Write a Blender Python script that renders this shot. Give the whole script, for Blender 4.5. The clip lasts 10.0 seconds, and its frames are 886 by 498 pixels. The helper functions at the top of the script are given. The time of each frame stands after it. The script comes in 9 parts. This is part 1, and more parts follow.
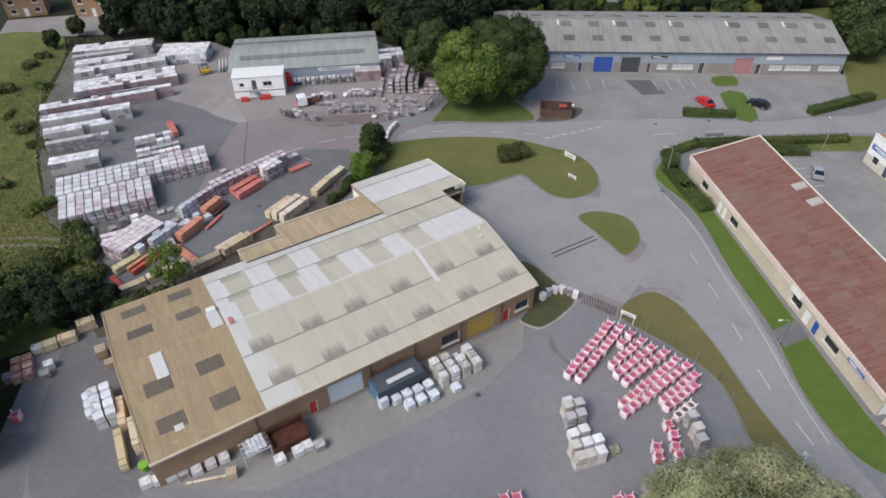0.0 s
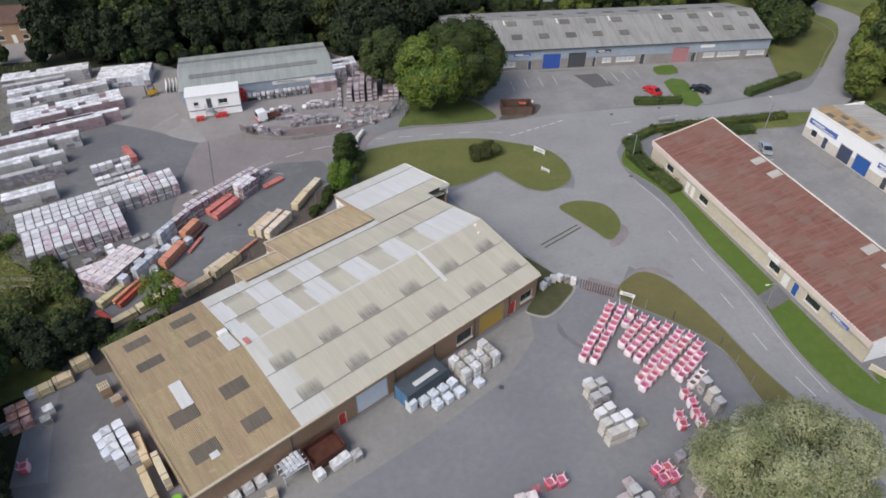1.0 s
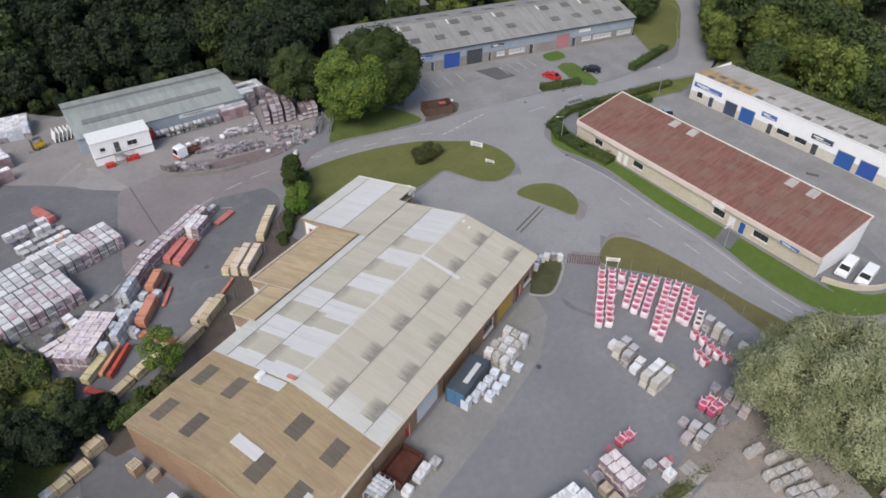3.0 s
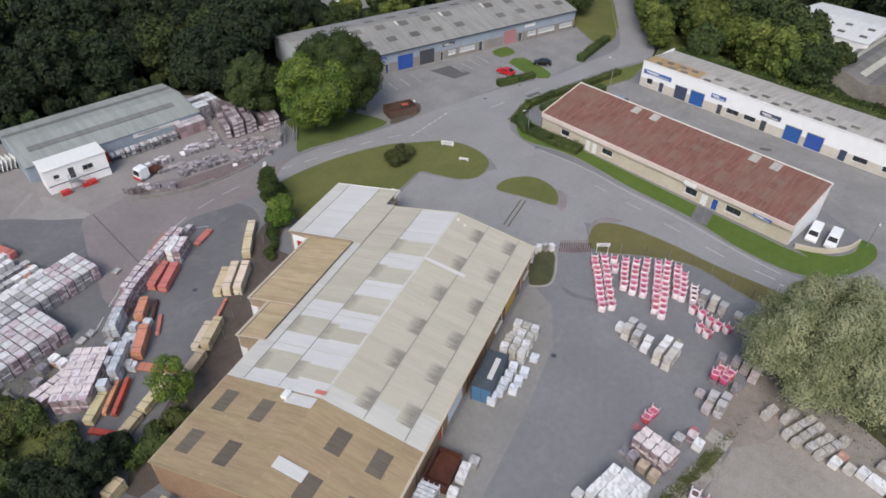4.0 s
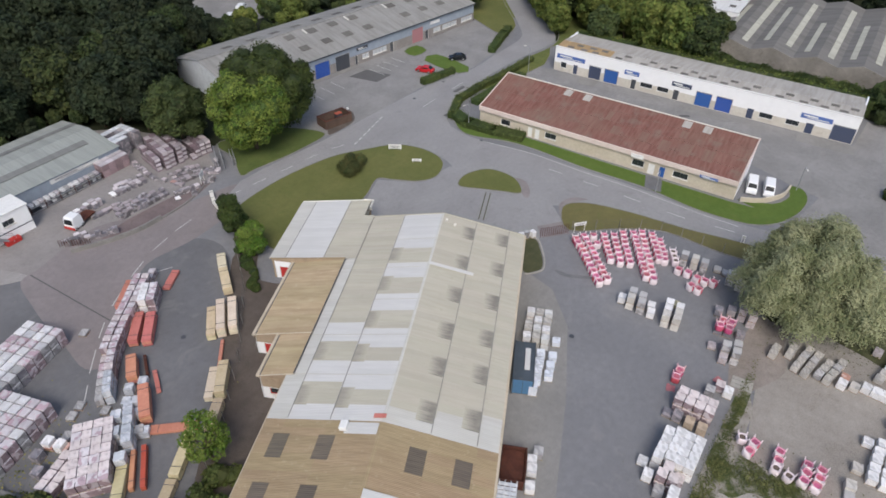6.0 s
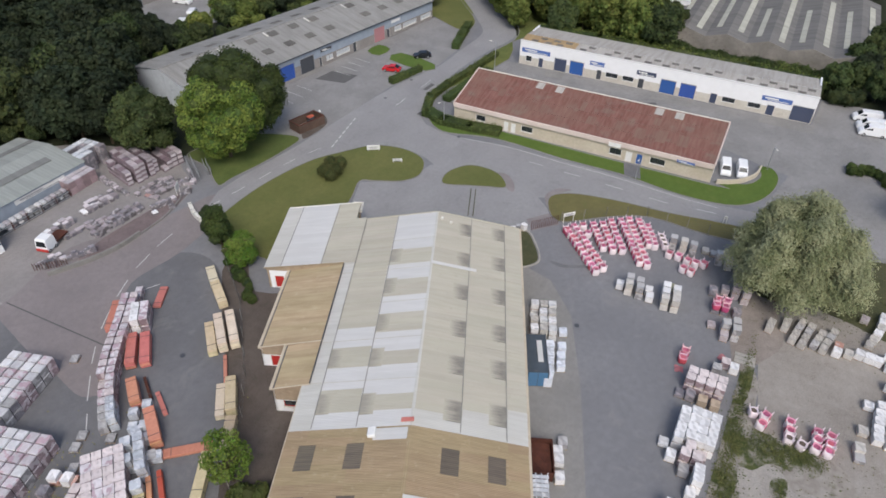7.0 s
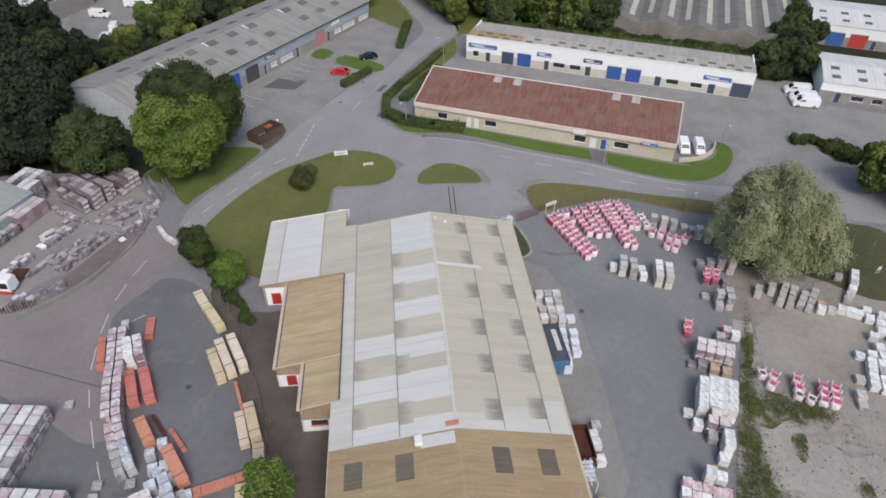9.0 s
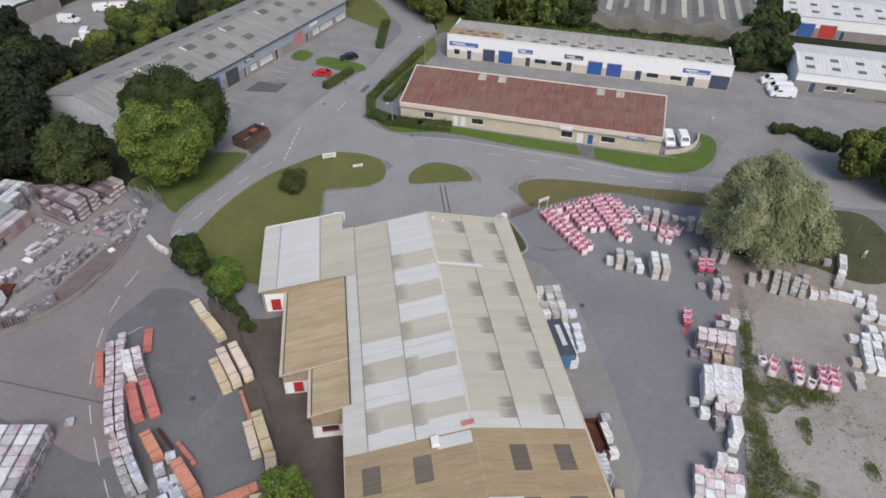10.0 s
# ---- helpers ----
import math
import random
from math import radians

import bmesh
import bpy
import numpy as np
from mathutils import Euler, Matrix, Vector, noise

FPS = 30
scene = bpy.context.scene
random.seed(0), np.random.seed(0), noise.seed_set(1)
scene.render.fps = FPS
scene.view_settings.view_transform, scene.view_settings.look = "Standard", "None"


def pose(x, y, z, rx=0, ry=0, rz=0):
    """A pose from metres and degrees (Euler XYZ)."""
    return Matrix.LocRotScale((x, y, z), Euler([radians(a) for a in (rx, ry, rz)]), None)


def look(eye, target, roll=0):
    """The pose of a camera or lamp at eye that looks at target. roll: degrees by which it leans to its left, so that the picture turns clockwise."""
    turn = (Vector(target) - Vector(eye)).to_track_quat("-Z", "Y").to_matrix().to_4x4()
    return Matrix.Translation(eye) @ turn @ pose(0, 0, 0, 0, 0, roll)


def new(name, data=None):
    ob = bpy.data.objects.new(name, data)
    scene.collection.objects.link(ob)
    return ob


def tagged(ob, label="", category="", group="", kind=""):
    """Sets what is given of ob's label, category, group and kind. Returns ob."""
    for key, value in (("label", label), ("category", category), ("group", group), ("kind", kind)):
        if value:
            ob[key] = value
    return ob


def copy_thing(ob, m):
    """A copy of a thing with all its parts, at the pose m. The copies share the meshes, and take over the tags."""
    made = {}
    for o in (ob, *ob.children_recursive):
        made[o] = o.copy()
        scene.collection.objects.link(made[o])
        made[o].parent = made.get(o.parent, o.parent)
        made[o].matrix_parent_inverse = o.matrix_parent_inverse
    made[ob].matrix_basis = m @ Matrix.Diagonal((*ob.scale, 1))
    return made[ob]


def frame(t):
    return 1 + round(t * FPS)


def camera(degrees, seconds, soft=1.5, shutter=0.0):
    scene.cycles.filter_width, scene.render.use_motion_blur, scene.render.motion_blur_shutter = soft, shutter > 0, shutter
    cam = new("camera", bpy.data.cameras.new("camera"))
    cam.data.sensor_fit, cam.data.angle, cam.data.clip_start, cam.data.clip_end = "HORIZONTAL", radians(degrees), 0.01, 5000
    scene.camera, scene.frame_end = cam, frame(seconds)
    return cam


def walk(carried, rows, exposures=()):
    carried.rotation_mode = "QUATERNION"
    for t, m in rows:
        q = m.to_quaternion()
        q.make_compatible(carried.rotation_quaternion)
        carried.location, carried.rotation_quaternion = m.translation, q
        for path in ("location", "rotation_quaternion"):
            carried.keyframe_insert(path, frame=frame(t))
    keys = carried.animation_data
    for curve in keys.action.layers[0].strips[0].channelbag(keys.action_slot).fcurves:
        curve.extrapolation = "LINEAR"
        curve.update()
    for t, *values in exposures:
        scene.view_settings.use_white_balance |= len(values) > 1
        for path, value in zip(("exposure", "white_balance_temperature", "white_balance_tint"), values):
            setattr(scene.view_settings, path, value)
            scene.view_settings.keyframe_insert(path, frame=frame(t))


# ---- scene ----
cam = camera(68.8, 10.0, 1.7)
PATH = [
    (0, (-0.332, -0.125, 61.514), (-0.146, 1.382, 60.213), -0.2),
    (0.5, (-5.423, 0.049, 61.464), (-5.118, 1.544, 60.172), -0.1),
    (1, (-10.522, 0.577, 61.369), (-10.103, 2.052, 60.086), 0.1),
    (1.5, (-15.575, 1.537, 61.264), (-15.041, 2.982, 59.989), 0.2),
    (2, (-20.488, 2.978, 61.221), (-19.842, 4.383, 59.953), 0.3),
    (2.5, (-25.142, 4.985, 61.153), (-24.389, 6.341, 59.89), 0.4),
    (4, (-37.266, 13.333, 60.653), (-36.232, 14.499, 59.399), 0.6),
    (4.5, (-40.534, 16.578, 60.547), (-39.421, 17.671, 59.295), 0.6),
    (5, (-43.364, 19.947, 60.508), (-42.182, 20.965, 59.256), 0.7),
    (5.5, (-45.764, 23.152, 60.429), (-44.522, 24.098, 59.178), 0.7),
    (7, (-51.13, 32.347, 59.891), (-49.754, 33.082, 58.638), 0.8),
    (7.5, (-52.424, 35.214, 59.753), (-51.016, 35.883, 58.5), 1.0),
    (8, (-53.473, 37.783, 59.646), (-52.038, 38.393, 58.393), 1.1),
    (8.5, (-54.261, 40.111, 59.547), (-52.804, 40.667, 58.294), 1.0),
    (9, (-54.915, 42.18, 59.491), (-53.441, 42.688, 58.239), 1.0),
    (9.5, (-55.432, 43.968, 59.488), (-53.944, 44.433, 58.235), 0.9),
    (10, (-55.822, 45.697, 59.478), (-54.324, 46.122, 58.223), 1.0),
]
walk(cam, [(t, look(eye, target, roll)) for t, eye, target, roll in PATH], ((0, 0.44), (2.5, 0.43), (5, 0.38), (7.5, 0.35), (10, 0.335)))

# ---- world and sun ----
world = bpy.data.worlds.new("overcast_sky")
scene.world = world
world.use_nodes = True
wn = world.node_tree.nodes
sky = wn.new("ShaderNodeTexSky")
sky.sky_type = 'NISHITA'
sky.sun_disc = False
sky.sun_elevation = radians(48)
sky.sun_rotation = radians(235)
sky.dust_density = 3.2
sky.air_density = 1.0
world.node_tree.links.new(sky.outputs[0], wn["Background"].inputs[0])
wn["Background"].inputs[1].default_value = 0.13
sun = new("sun", bpy.data.lights.new("sun", 'SUN'))
sun.data.energy = 1.3
sun.data.angle = radians(25)
sun.data.color = (1.0, 0.978, 0.945)
sun.matrix_world = look((-60, -42, 82), (0, 0, 0))


# ---- materials ----
class Nodes:
    """A small builder for node materials."""

    def __init__(self, name, rough=0.8, metal=0.0, spec=0.3):
        self.m = bpy.data.materials.new(name)
        self.m.use_nodes = True
        self.t = self.m.node_tree
        self.b = self.t.nodes["Principled BSDF"]
        self.b.inputs["Roughness"].default_value = rough
        self.b.inputs["Metallic"].default_value = metal
        self.b.inputs["Specular IOR Level"].default_value = spec
        self.co = self.t.nodes.new("ShaderNodeTexCoord").outputs["Object"]

    def put(self, sock, v):
        if isinstance(v, (int, float)):
            sock.default_value = v
        elif isinstance(v, tuple):
            sock.default_value = (*v, 1) if len(v) == 3 and sock.type == 'RGBA' else v
        else:
            self.t.links.new(v, sock)

    def node(self, kind, **ins):
        n = self.t.nodes.new(kind)
        for k, v in ins.items():
            self.put(n.inputs[k.replace("_", " ")], v)
        return n

    def stretch(self, sx, sy, sz, rz=0.0):
        n = self.node("ShaderNodeMapping", Vector=self.co)
        n.inputs["Scale"].default_value = (sx, sy, sz)
        n.inputs["Rotation"].default_value = (0, 0, radians(rz))
        return n.outputs[0]

    def noise(self, scale, detail=4.0, rough=0.55, vec=None, dist=0.0):
        n = self.node("ShaderNodeTexNoise", Vector=self.co if vec is None else vec, Scale=scale, Detail=detail, Roughness=rough, Distortion=dist)
        return n.outputs["Fac"]

    def ramp(self, fac, lo, hi, a=0.0, b=1.0):
        n = self.node("ShaderNodeMapRange", Value=fac)
        n.inputs[1].default_value, n.inputs[2].default_value = lo, hi
        n.inputs[3].default_value, n.inputs[4].default_value = a, b
        return n.outputs[0]

    def mix(self, fac, a, b, how='MIX'):
        n = self.t.nodes.new("ShaderNodeMix")
        n.data_type, n.blend_type = 'RGBA', how
        self.put(n.inputs[0], fac)
        self.put(n.inputs[6], a)
        self.put(n.inputs[7], b)
        return n.outputs[2]

    def rand(self):
        return self.t.nodes.new("ShaderNodeObjectInfo").outputs["Random"]

    def island(self):
        return self.t.nodes.new("ShaderNodeNewGeometry").outputs["Random Per Island"]

    def math(self, op, a, b=0.0):
        n = self.t.nodes.new("ShaderNodeMath")
        n.operation = op
        self.put(n.inputs[0], a)
        self.put(n.inputs[1], b)
        return n.outputs[0]

    def vary(self, col, r, amount=0.25, hue=0.02):
        n = self.node("ShaderNodeHueSaturation", Color=col)
        self.put(n.inputs["Value"], self.ramp(r, 0, 1, 1 - amount, 1 + amount))
        r2 = self.math('FRACT', self.math('MULTIPLY', r, 7.31))
        self.put(n.inputs["Hue"], self.ramp(r2, 0, 1, 0.5 - hue, 0.5 + hue))
        return n.outputs[0]

    def bump(self, h, strength=0.3, dist=0.02):
        n = self.node("ShaderNodeBump", Height=h, Strength=strength, Distance=dist)
        self.t.links.new(n.outputs[0], self.b.inputs["Normal"])

    def done(self, col):
        self.put(self.b.inputs["Base Color"], col)
        return self.m


def two_scale(name, c1, c2, big=0.15, small=3.0, rough=0.9, stain=None, bump=0.3, fine=None, metal=0.0, spec=0.3, lo=0.35, hi=0.65, rnd=0.0, isl=0.0):
    """A surface that varies broadly and finely, with optional stains."""
    k = Nodes(name, rough, metal, spec)
    col = k.mix(k.ramp(k.noise(big, 5), lo, hi), c1, c2)
    f = k.noise(small, 6, 0.65)
    col = k.mix(k.ramp(f, 0.3, 0.7, 0.0, 0.45), col, tuple(v * 0.62 for v in c1))
    if stain:
        col = k.mix(k.ramp(k.noise(big * 2.7, 6, 0.7, dist=0.6), 0.56, 0.72, 0.0, 0.8), col, stain)
    if fine:
        col = k.mix(k.ramp(k.noise(fine, 2), 0.35, 0.65, 0.0, 0.35), col, tuple(v * 1.35 for v in c2))
    if rnd:
        col = k.vary(col, k.rand(), rnd)
    if isl:
        col = k.vary(col, k.island(), isl)
    k.bump(f, bump, 0.03)
    return k.done(col)


def plain(name, col, rough=0.6, metal=0.0, spec=0.4, rnd=0.0, dirt=0.25, scale=2.0, isl=0.0):
    """Paint or plastic with a little grime."""
    k = Nodes(name, rough, metal, spec)
    c = k.mix(k.ramp(k.noise(scale, 5, 0.6), 0.4, 0.75, 0.0, dirt), col, tuple(v * 0.5 + 0.03 for v in col))
    if rnd:
        c = k.vary(c, k.rand(), rnd)
    if isl:
        c = k.vary(c, k.island(), isl)
    k.bump(k.noise(scale * 6, 3), 0.1, 0.01)
    return k.done(c)


def streaked(name, base, streak, turn, pitch=0.6, amount=0.8, rough=0.85, spots=None, metal=0.0, rnd=0.12, big=0.12, lo=0.42, hi=0.62):
    """Weathered roof sheet: streaks run along the local fall of the sheet, blotches over it."""
    k = Nodes(name, rough, metal, 0.25)
    k.co = k.t.nodes.new("ShaderNodeNewGeometry").outputs["Position"]
    v = k.node("ShaderNodeMapping", Vector=k.co)
    v.vector_type = 'TEXTURE'
    v.inputs["Rotation"].default_value = (0, 0, radians(turn))
    v.inputs["Scale"].default_value = (1, 9, 9)
    s = k.noise(1.0 / pitch, 5, 0.6, vec=v.outputs[0])
    b = k.noise(big, 5, 0.6)
    col = k.mix(k.ramp(s, lo, hi, 0.0, amount), base, streak)
    col = k.mix(k.ramp(b, 0.4, 0.7, 0.0, 0.5), col, streak)
    if spots:
        col = k.mix(k.ramp(k.noise(1.3, 5, 0.7), 0.58, 0.72, 0.0, 0.7), col, spots)
    if rnd:
        col = k.vary(col, k.rand(), rnd, 0.008)
    k.bump(k.noise(5, 4), 0.15, 0.02)
    return k.done(col)


def leaf_mat(name, col, tip, spread=0.2):
    k = Nodes(name, 0.75, 0.0, 0.14)
    c = k.mix(k.ramp(k.noise(0.4, 3), 0.4, 0.6), col, tip)
    c = k.vary(c, k.island(), spread, 0.02)
    c = k.vary(c, k.rand(), 0.18, 0.012)
    k.b.inputs["Subsurface Weight"].default_value = 0.0
    return k.done(c)


def sooty(name, side, amount, base_a, base_b, length):
    """Roof sheet with sooty streaks that thicken towards its low edge and end in a dark line on one side."""
    k = Nodes(name, 0.85, 0.0, 0.25)
    s = k.node("ShaderNodeSeparateXYZ", Vector=k.co)
    off = k.node("ShaderNodeVectorMath", Vector=k.co)
    off.operation = 'ADD'
    r3 = k.node("ShaderNodeCombineXYZ", X=k.math('MULTIPLY', k.rand(), 60.0), Y=0.0, Z=0.0)
    k.t.links.new(r3.outputs[0], off.inputs[1])
    v = k.node("ShaderNodeMapping", Vector=off.outputs[0])
    v.inputs["Scale"].default_value = (5.5, 0.35, 1.0)
    streak = k.noise(1.0, 4, 0.65, vec=v.outputs[0])
    blotch = k.noise(0.9, 4, 0.6, vec=off.outputs[0])
    u = k.ramp(s.outputs[1], 0.0, -length, 0.0, 1.0)
    reach = k.math('ADD', u, k.ramp(streak, 0.3, 0.7, -0.2, 0.22))
    f = k.math('MULTIPLY', k.ramp(reach, 0.05, 0.7, 0.0, 1.0), k.ramp(blotch, 0.3, 0.6, 0.65, 1.0))
    f = k.math('MULTIPLY', f, k.ramp(k.math('ABSOLUTE', s.outputs[0]), 1.12, 1.36, 1.0, 0.0))
    f = k.math('MULTIPLY', f, k.ramp(streak, 0.35, 0.6, 0.82, 1.0))
    edge = k.math('MULTIPLY', k.ramp(k.math('MULTIPLY', s.outputs[0], side), 1.22, 1.28, 0.0, 1.0), k.ramp(reach, 0.1, 0.5, 0.0, 1.0))
    f = k.math('MAXIMUM', f, edge)
    base = k.mix(k.ramp(k.noise(0.7, 5), 0.35, 0.65), base_a, base_b)
    k.bump(k.noise(5, 4), 0.15, 0.02)
    return k.done(k.mix(k.math('MULTIPLY', f, amount), base, (0.175, 0.165, 0.147)))


M = {}
M["yard"] = two_scale("yard_asphalt", (0.152, 0.153, 0.163), (0.217, 0.218, 0.226), 0.07, 1.2, 0.85, (0.235, 0.228, 0.222), 0.25, 22, lo=0.3, hi=0.7)
M["dark_tarmac"] = two_scale("dark_tarmac", (0.122, 0.122, 0.128), (0.168, 0.167, 0.172), 0.08, 1.0, 0.85, (0.205, 0.2, 0.195), 0.25, 20)
M["road"] = two_scale("road_asphalt", (0.232, 0.227, 0.228), (0.286, 0.281, 0.28), 0.12, 1.6, 0.88, (0.18, 0.176, 0.176), 0.25, 25)
M["pink_road"] = two_scale("pink_worn_tarmac", (0.19, 0.168, 0.167), (0.24, 0.214, 0.212), 0.1, 1.4, 0.9, (0.155, 0.141, 0.142), 0.25, 25)
M["apron"] = two_scale("pale_dusty_apron", (0.215, 0.2, 0.193), (0.275, 0.257, 0.248), 0.15, 1.5, 0.92, (0.18, 0.165, 0.16), 0.3, 20)
M["concrete"] = two_scale("concrete_slab", (0.2, 0.195, 0.186), (0.255, 0.248, 0.236), 0.2, 1.5, 0.9, (0.17, 0.162, 0.153), 0.3, 15)
M["lot"] = two_scale("old_lot_tarmac", (0.195, 0.19, 0.186), (0.268, 0.262, 0.255), 0.16, 1.3, 0.9, (0.145, 0.14, 0.137), 0.3, 20)
M["patch"] = two_scale("dark_repair_patch", (0.095, 0.093, 0.093), (0.12, 0.118, 0.116), 0.3, 2.0, 0.9, None, 0.2, 20)
M["dirt"] = two_scale("pale_bare_earth", (0.235, 0.213, 0.19), (0.32, 0.295, 0.265), 0.12, 0.9, 0.95, (0.17, 0.148, 0.125), 0.5, 9)
M["mud"] = two_scale("brown_trodden_mud", (0.2, 0.172, 0.152), (0.27, 0.237, 0.212), 0.25, 1.2, 0.95, (0.14, 0.128, 0.09), 0.5, 9)
M["soil"] = two_scale("dark_trodden_soil", (0.075, 0.06, 0.05), (0.12, 0.1, 0.085), 0.25, 1.2, 0.95, (0.05, 0.05, 0.035), 0.5, 9)
M["lawn"] = two_scale("mown_lawn", (0.095, 0.112, 0.031), (0.142, 0.142, 0.047), 0.12, 1.1, 0.95, (0.08, 0.105, 0.027), 0.6, 14)
M["bright_grass"] = two_scale("bright_grass", (0.072, 0.12, 0.02), (0.095, 0.143, 0.028), 0.2, 1.1, 0.95, (0.12, 0.13, 0.038), 0.6, 14)
M["rough_grass"] = two_scale("rough_grass", (0.08, 0.107, 0.028), (0.16, 0.168, 0.052), 0.16, 0.8, 0.95, (0.05, 0.066, 0.022), 0.9, 5)
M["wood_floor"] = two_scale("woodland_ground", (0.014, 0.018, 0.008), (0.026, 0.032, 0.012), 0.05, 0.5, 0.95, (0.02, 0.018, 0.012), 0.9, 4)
def weedy(name="weed_grown_earth", lo=0.5, hi=0.6):
    """Bare earth half grown over with weeds."""
    k = Nodes(name, 0.95, 0.0, 0.2)
    f = k.noise(0.33, 8, 0.66, dist=0.15)
    earth = k.mix(k.ramp(k.noise(0.9, 5), 0.35, 0.65), (0.235, 0.212, 0.188), (0.325, 0.3, 0.268))
    green = k.mix(k.ramp(k.noise(1.6, 5), 0.35, 0.65), (0.045, 0.062, 0.02), (0.1, 0.108, 0.042))
    k.bump(k.noise(7, 5), 0.8, 0.06)
    return k.done(k.mix(k.ramp(f, lo, hi), earth, green))


M["weedy"] = weedy("weed_grown_earth", 0.55, 0.66)
M["sand"] = two_scale("pale_sandy_earth", (0.27, 0.248, 0.224), (0.35, 0.327, 0.298), 0.18, 1.2, 0.95, (0.2, 0.18, 0.155), 0.5, 9)
M["weed_thick"] = weedy("thick_weeds_on_earth", 0.43, 0.55)
M["kerb"] = two_scale("kerb_concrete", (0.21, 0.203, 0.19), (0.27, 0.26, 0.243), 0.5, 3.0, 0.9, (0.15, 0.15, 0.125), 0.2)
M["paint"] = two_scale("worn_road_paint", (0.5, 0.5, 0.48), (0.62, 0.62, 0.6), 0.8, 4.0, 0.8, (0.25, 0.25, 0.245), 0.1)
M["cream_roof"] = streaked("cream_roof_sheet", (0.465, 0.44, 0.362), (0.41, 0.382, 0.31), 24, 0.5, 0.55, spots=(0.405, 0.378, 0.31), rnd=0.045)
M["brown_roof"] = streaked("lichen_brown_roof_sheet", (0.35, 0.268, 0.165), (0.275, 0.207, 0.125), 24, 0.35, 0.7, spots=(0.42, 0.345, 0.23), rnd=0.05)
M["lean_roof"] = streaked("tan_lichen_lean_to_sheet", (0.435, 0.35, 0.225), (0.33, 0.255, 0.155), 24, 0.55, 0.8, spots=(0.48, 0.41, 0.29), rnd=0.07)
M["silver_roof"] = streaked("new_silver_roof_sheet", (0.58, 0.578, 0.562), (0.505, 0.502, 0.485), 24, 0.5, 0.5, rough=0.6, rnd=0.03)
M["pale_roof"] = streaked("pale_weathered_roof_sheet", (0.53, 0.525, 0.49), (0.46, 0.45, 0.41), 24, 0.5, 0.6, rnd=0.04)
M["sooty_roof"] = sooty("sooty_stained_sheet", -1.0, 0.92, (0.455, 0.43, 0.352), (0.41, 0.382, 0.31), 1.9)
M["smeared_roof"] = sooty("faintly_smeared_sheet", 1.0, 0.5, (0.455, 0.43, 0.352), (0.42, 0.392, 0.318), 1.5)
M["rooflight"] = streaked("dark_rooflight_sheet", (0.15, 0.125, 0.095), (0.11, 0.093, 0.075), 24, 0.3, 0.8, rough=0.6, rnd=0.12)
M["grey_roof"] = streaked("grey_fibre_cement_roof", (0.285, 0.28, 0.265), (0.215, 0.21, 0.198), -10, 0.8, 0.8, spots=(0.34, 0.33, 0.31), rnd=0)
M["grey_light"] = streaked("aged_rooflight", (0.15, 0.142, 0.13), (0.11, 0.104, 0.095), -10, 0.4, 0.6, rnd=0.2)
def rusty_roof():
    """Old red roof sheets: faint rust streaks down the fall, broad lichen blooms, darker runs and a few pale scars."""
    k = Nodes("rusty_red_roof", 0.85, 0.0, 0.25)
    v = k.stretch(2.2, 0.3, 0.3)
    streak = k.noise(1.0, 5, 0.55, vec=v)
    col = k.mix(k.ramp(streak, 0.34, 0.68), (0.155, 0.064, 0.052), (0.225, 0.116, 0.094))
    col = k.mix(k.ramp(k.noise(0.16, 4, 0.6), 0.4, 0.66, 0.0, 0.5), col, (0.2, 0.13, 0.1))
    col = k.mix(k.ramp(k.noise(0.38, 5, 0.55), 0.53, 0.68, 0.0, 0.6), col, (0.19, 0.15, 0.12))
    col = k.mix(k.ramp(k.noise(0.7, 5, 0.6, vec=v), 0.6, 0.74, 0.0, 0.6), col, (0.11, 0.046, 0.04))
    col = k.mix(k.ramp(k.noise(1.9, 5, 0.7, vec=v), 0.7, 0.78, 0.0, 0.5), col, (0.36, 0.27, 0.23))
    k.bump(streak, 0.25, 0.03)
    return k.done(col)


M["red_roof"] = rusty_roof()
M["faded"] = streaked("lichen_faded_red_sheet", (0.2, 0.128, 0.1), (0.178, 0.098, 0.078), 90, 0.5, 0.8, rnd=0)
M["white_roof"] = streaked("pale_grey_roof", (0.42, 0.4, 0.37), (0.32, 0.3, 0.27), 90, 0.8, 0.8, rnd=0)
M["tan_roof"] = streaked("tan_lichen_roof", (0.385, 0.275, 0.145), (0.29, 0.205, 0.118), 90, 0.8, 0.75, spots=(0.45, 0.345, 0.2), rnd=0, big=0.3)
M["shed_roof"] = streaked("pale_green_grey_roof", (0.315, 0.335, 0.318), (0.24, 0.26, 0.247), 0, 1.0, 0.8, rnd=0)
M["shed_dark"] = streaked("dark_rooflight_band", (0.2, 0.205, 0.2), (0.15, 0.155, 0.15), 0, 1.0, 0.7, rnd=0)
M["saw_roof"] = streaked("old_factory_roof", (0.19, 0.183, 0.172), (0.135, 0.13, 0.122), 0, 1.2, 0.9, spots=(0.21, 0.2, 0.18), rnd=0)
M["saw_band"] = streaked("mossy_pale_glazing", (0.46, 0.455, 0.385), (0.36, 0.355, 0.3), 0, 1.0, 0.9, rnd=0)
M["brick"] = two_scale("tan_brown_brick", (0.255, 0.165, 0.105), (0.32, 0.215, 0.14), 0.4, 2.5, 0.9, (0.19, 0.13, 0.09), 0.3, 12)
M["tan_wall"] = two_scale("tan_rendered_wall", (0.34, 0.26, 0.18), (0.42, 0.33, 0.235), 0.3, 1.8, 0.9, (0.25, 0.18, 0.12), 0.2)
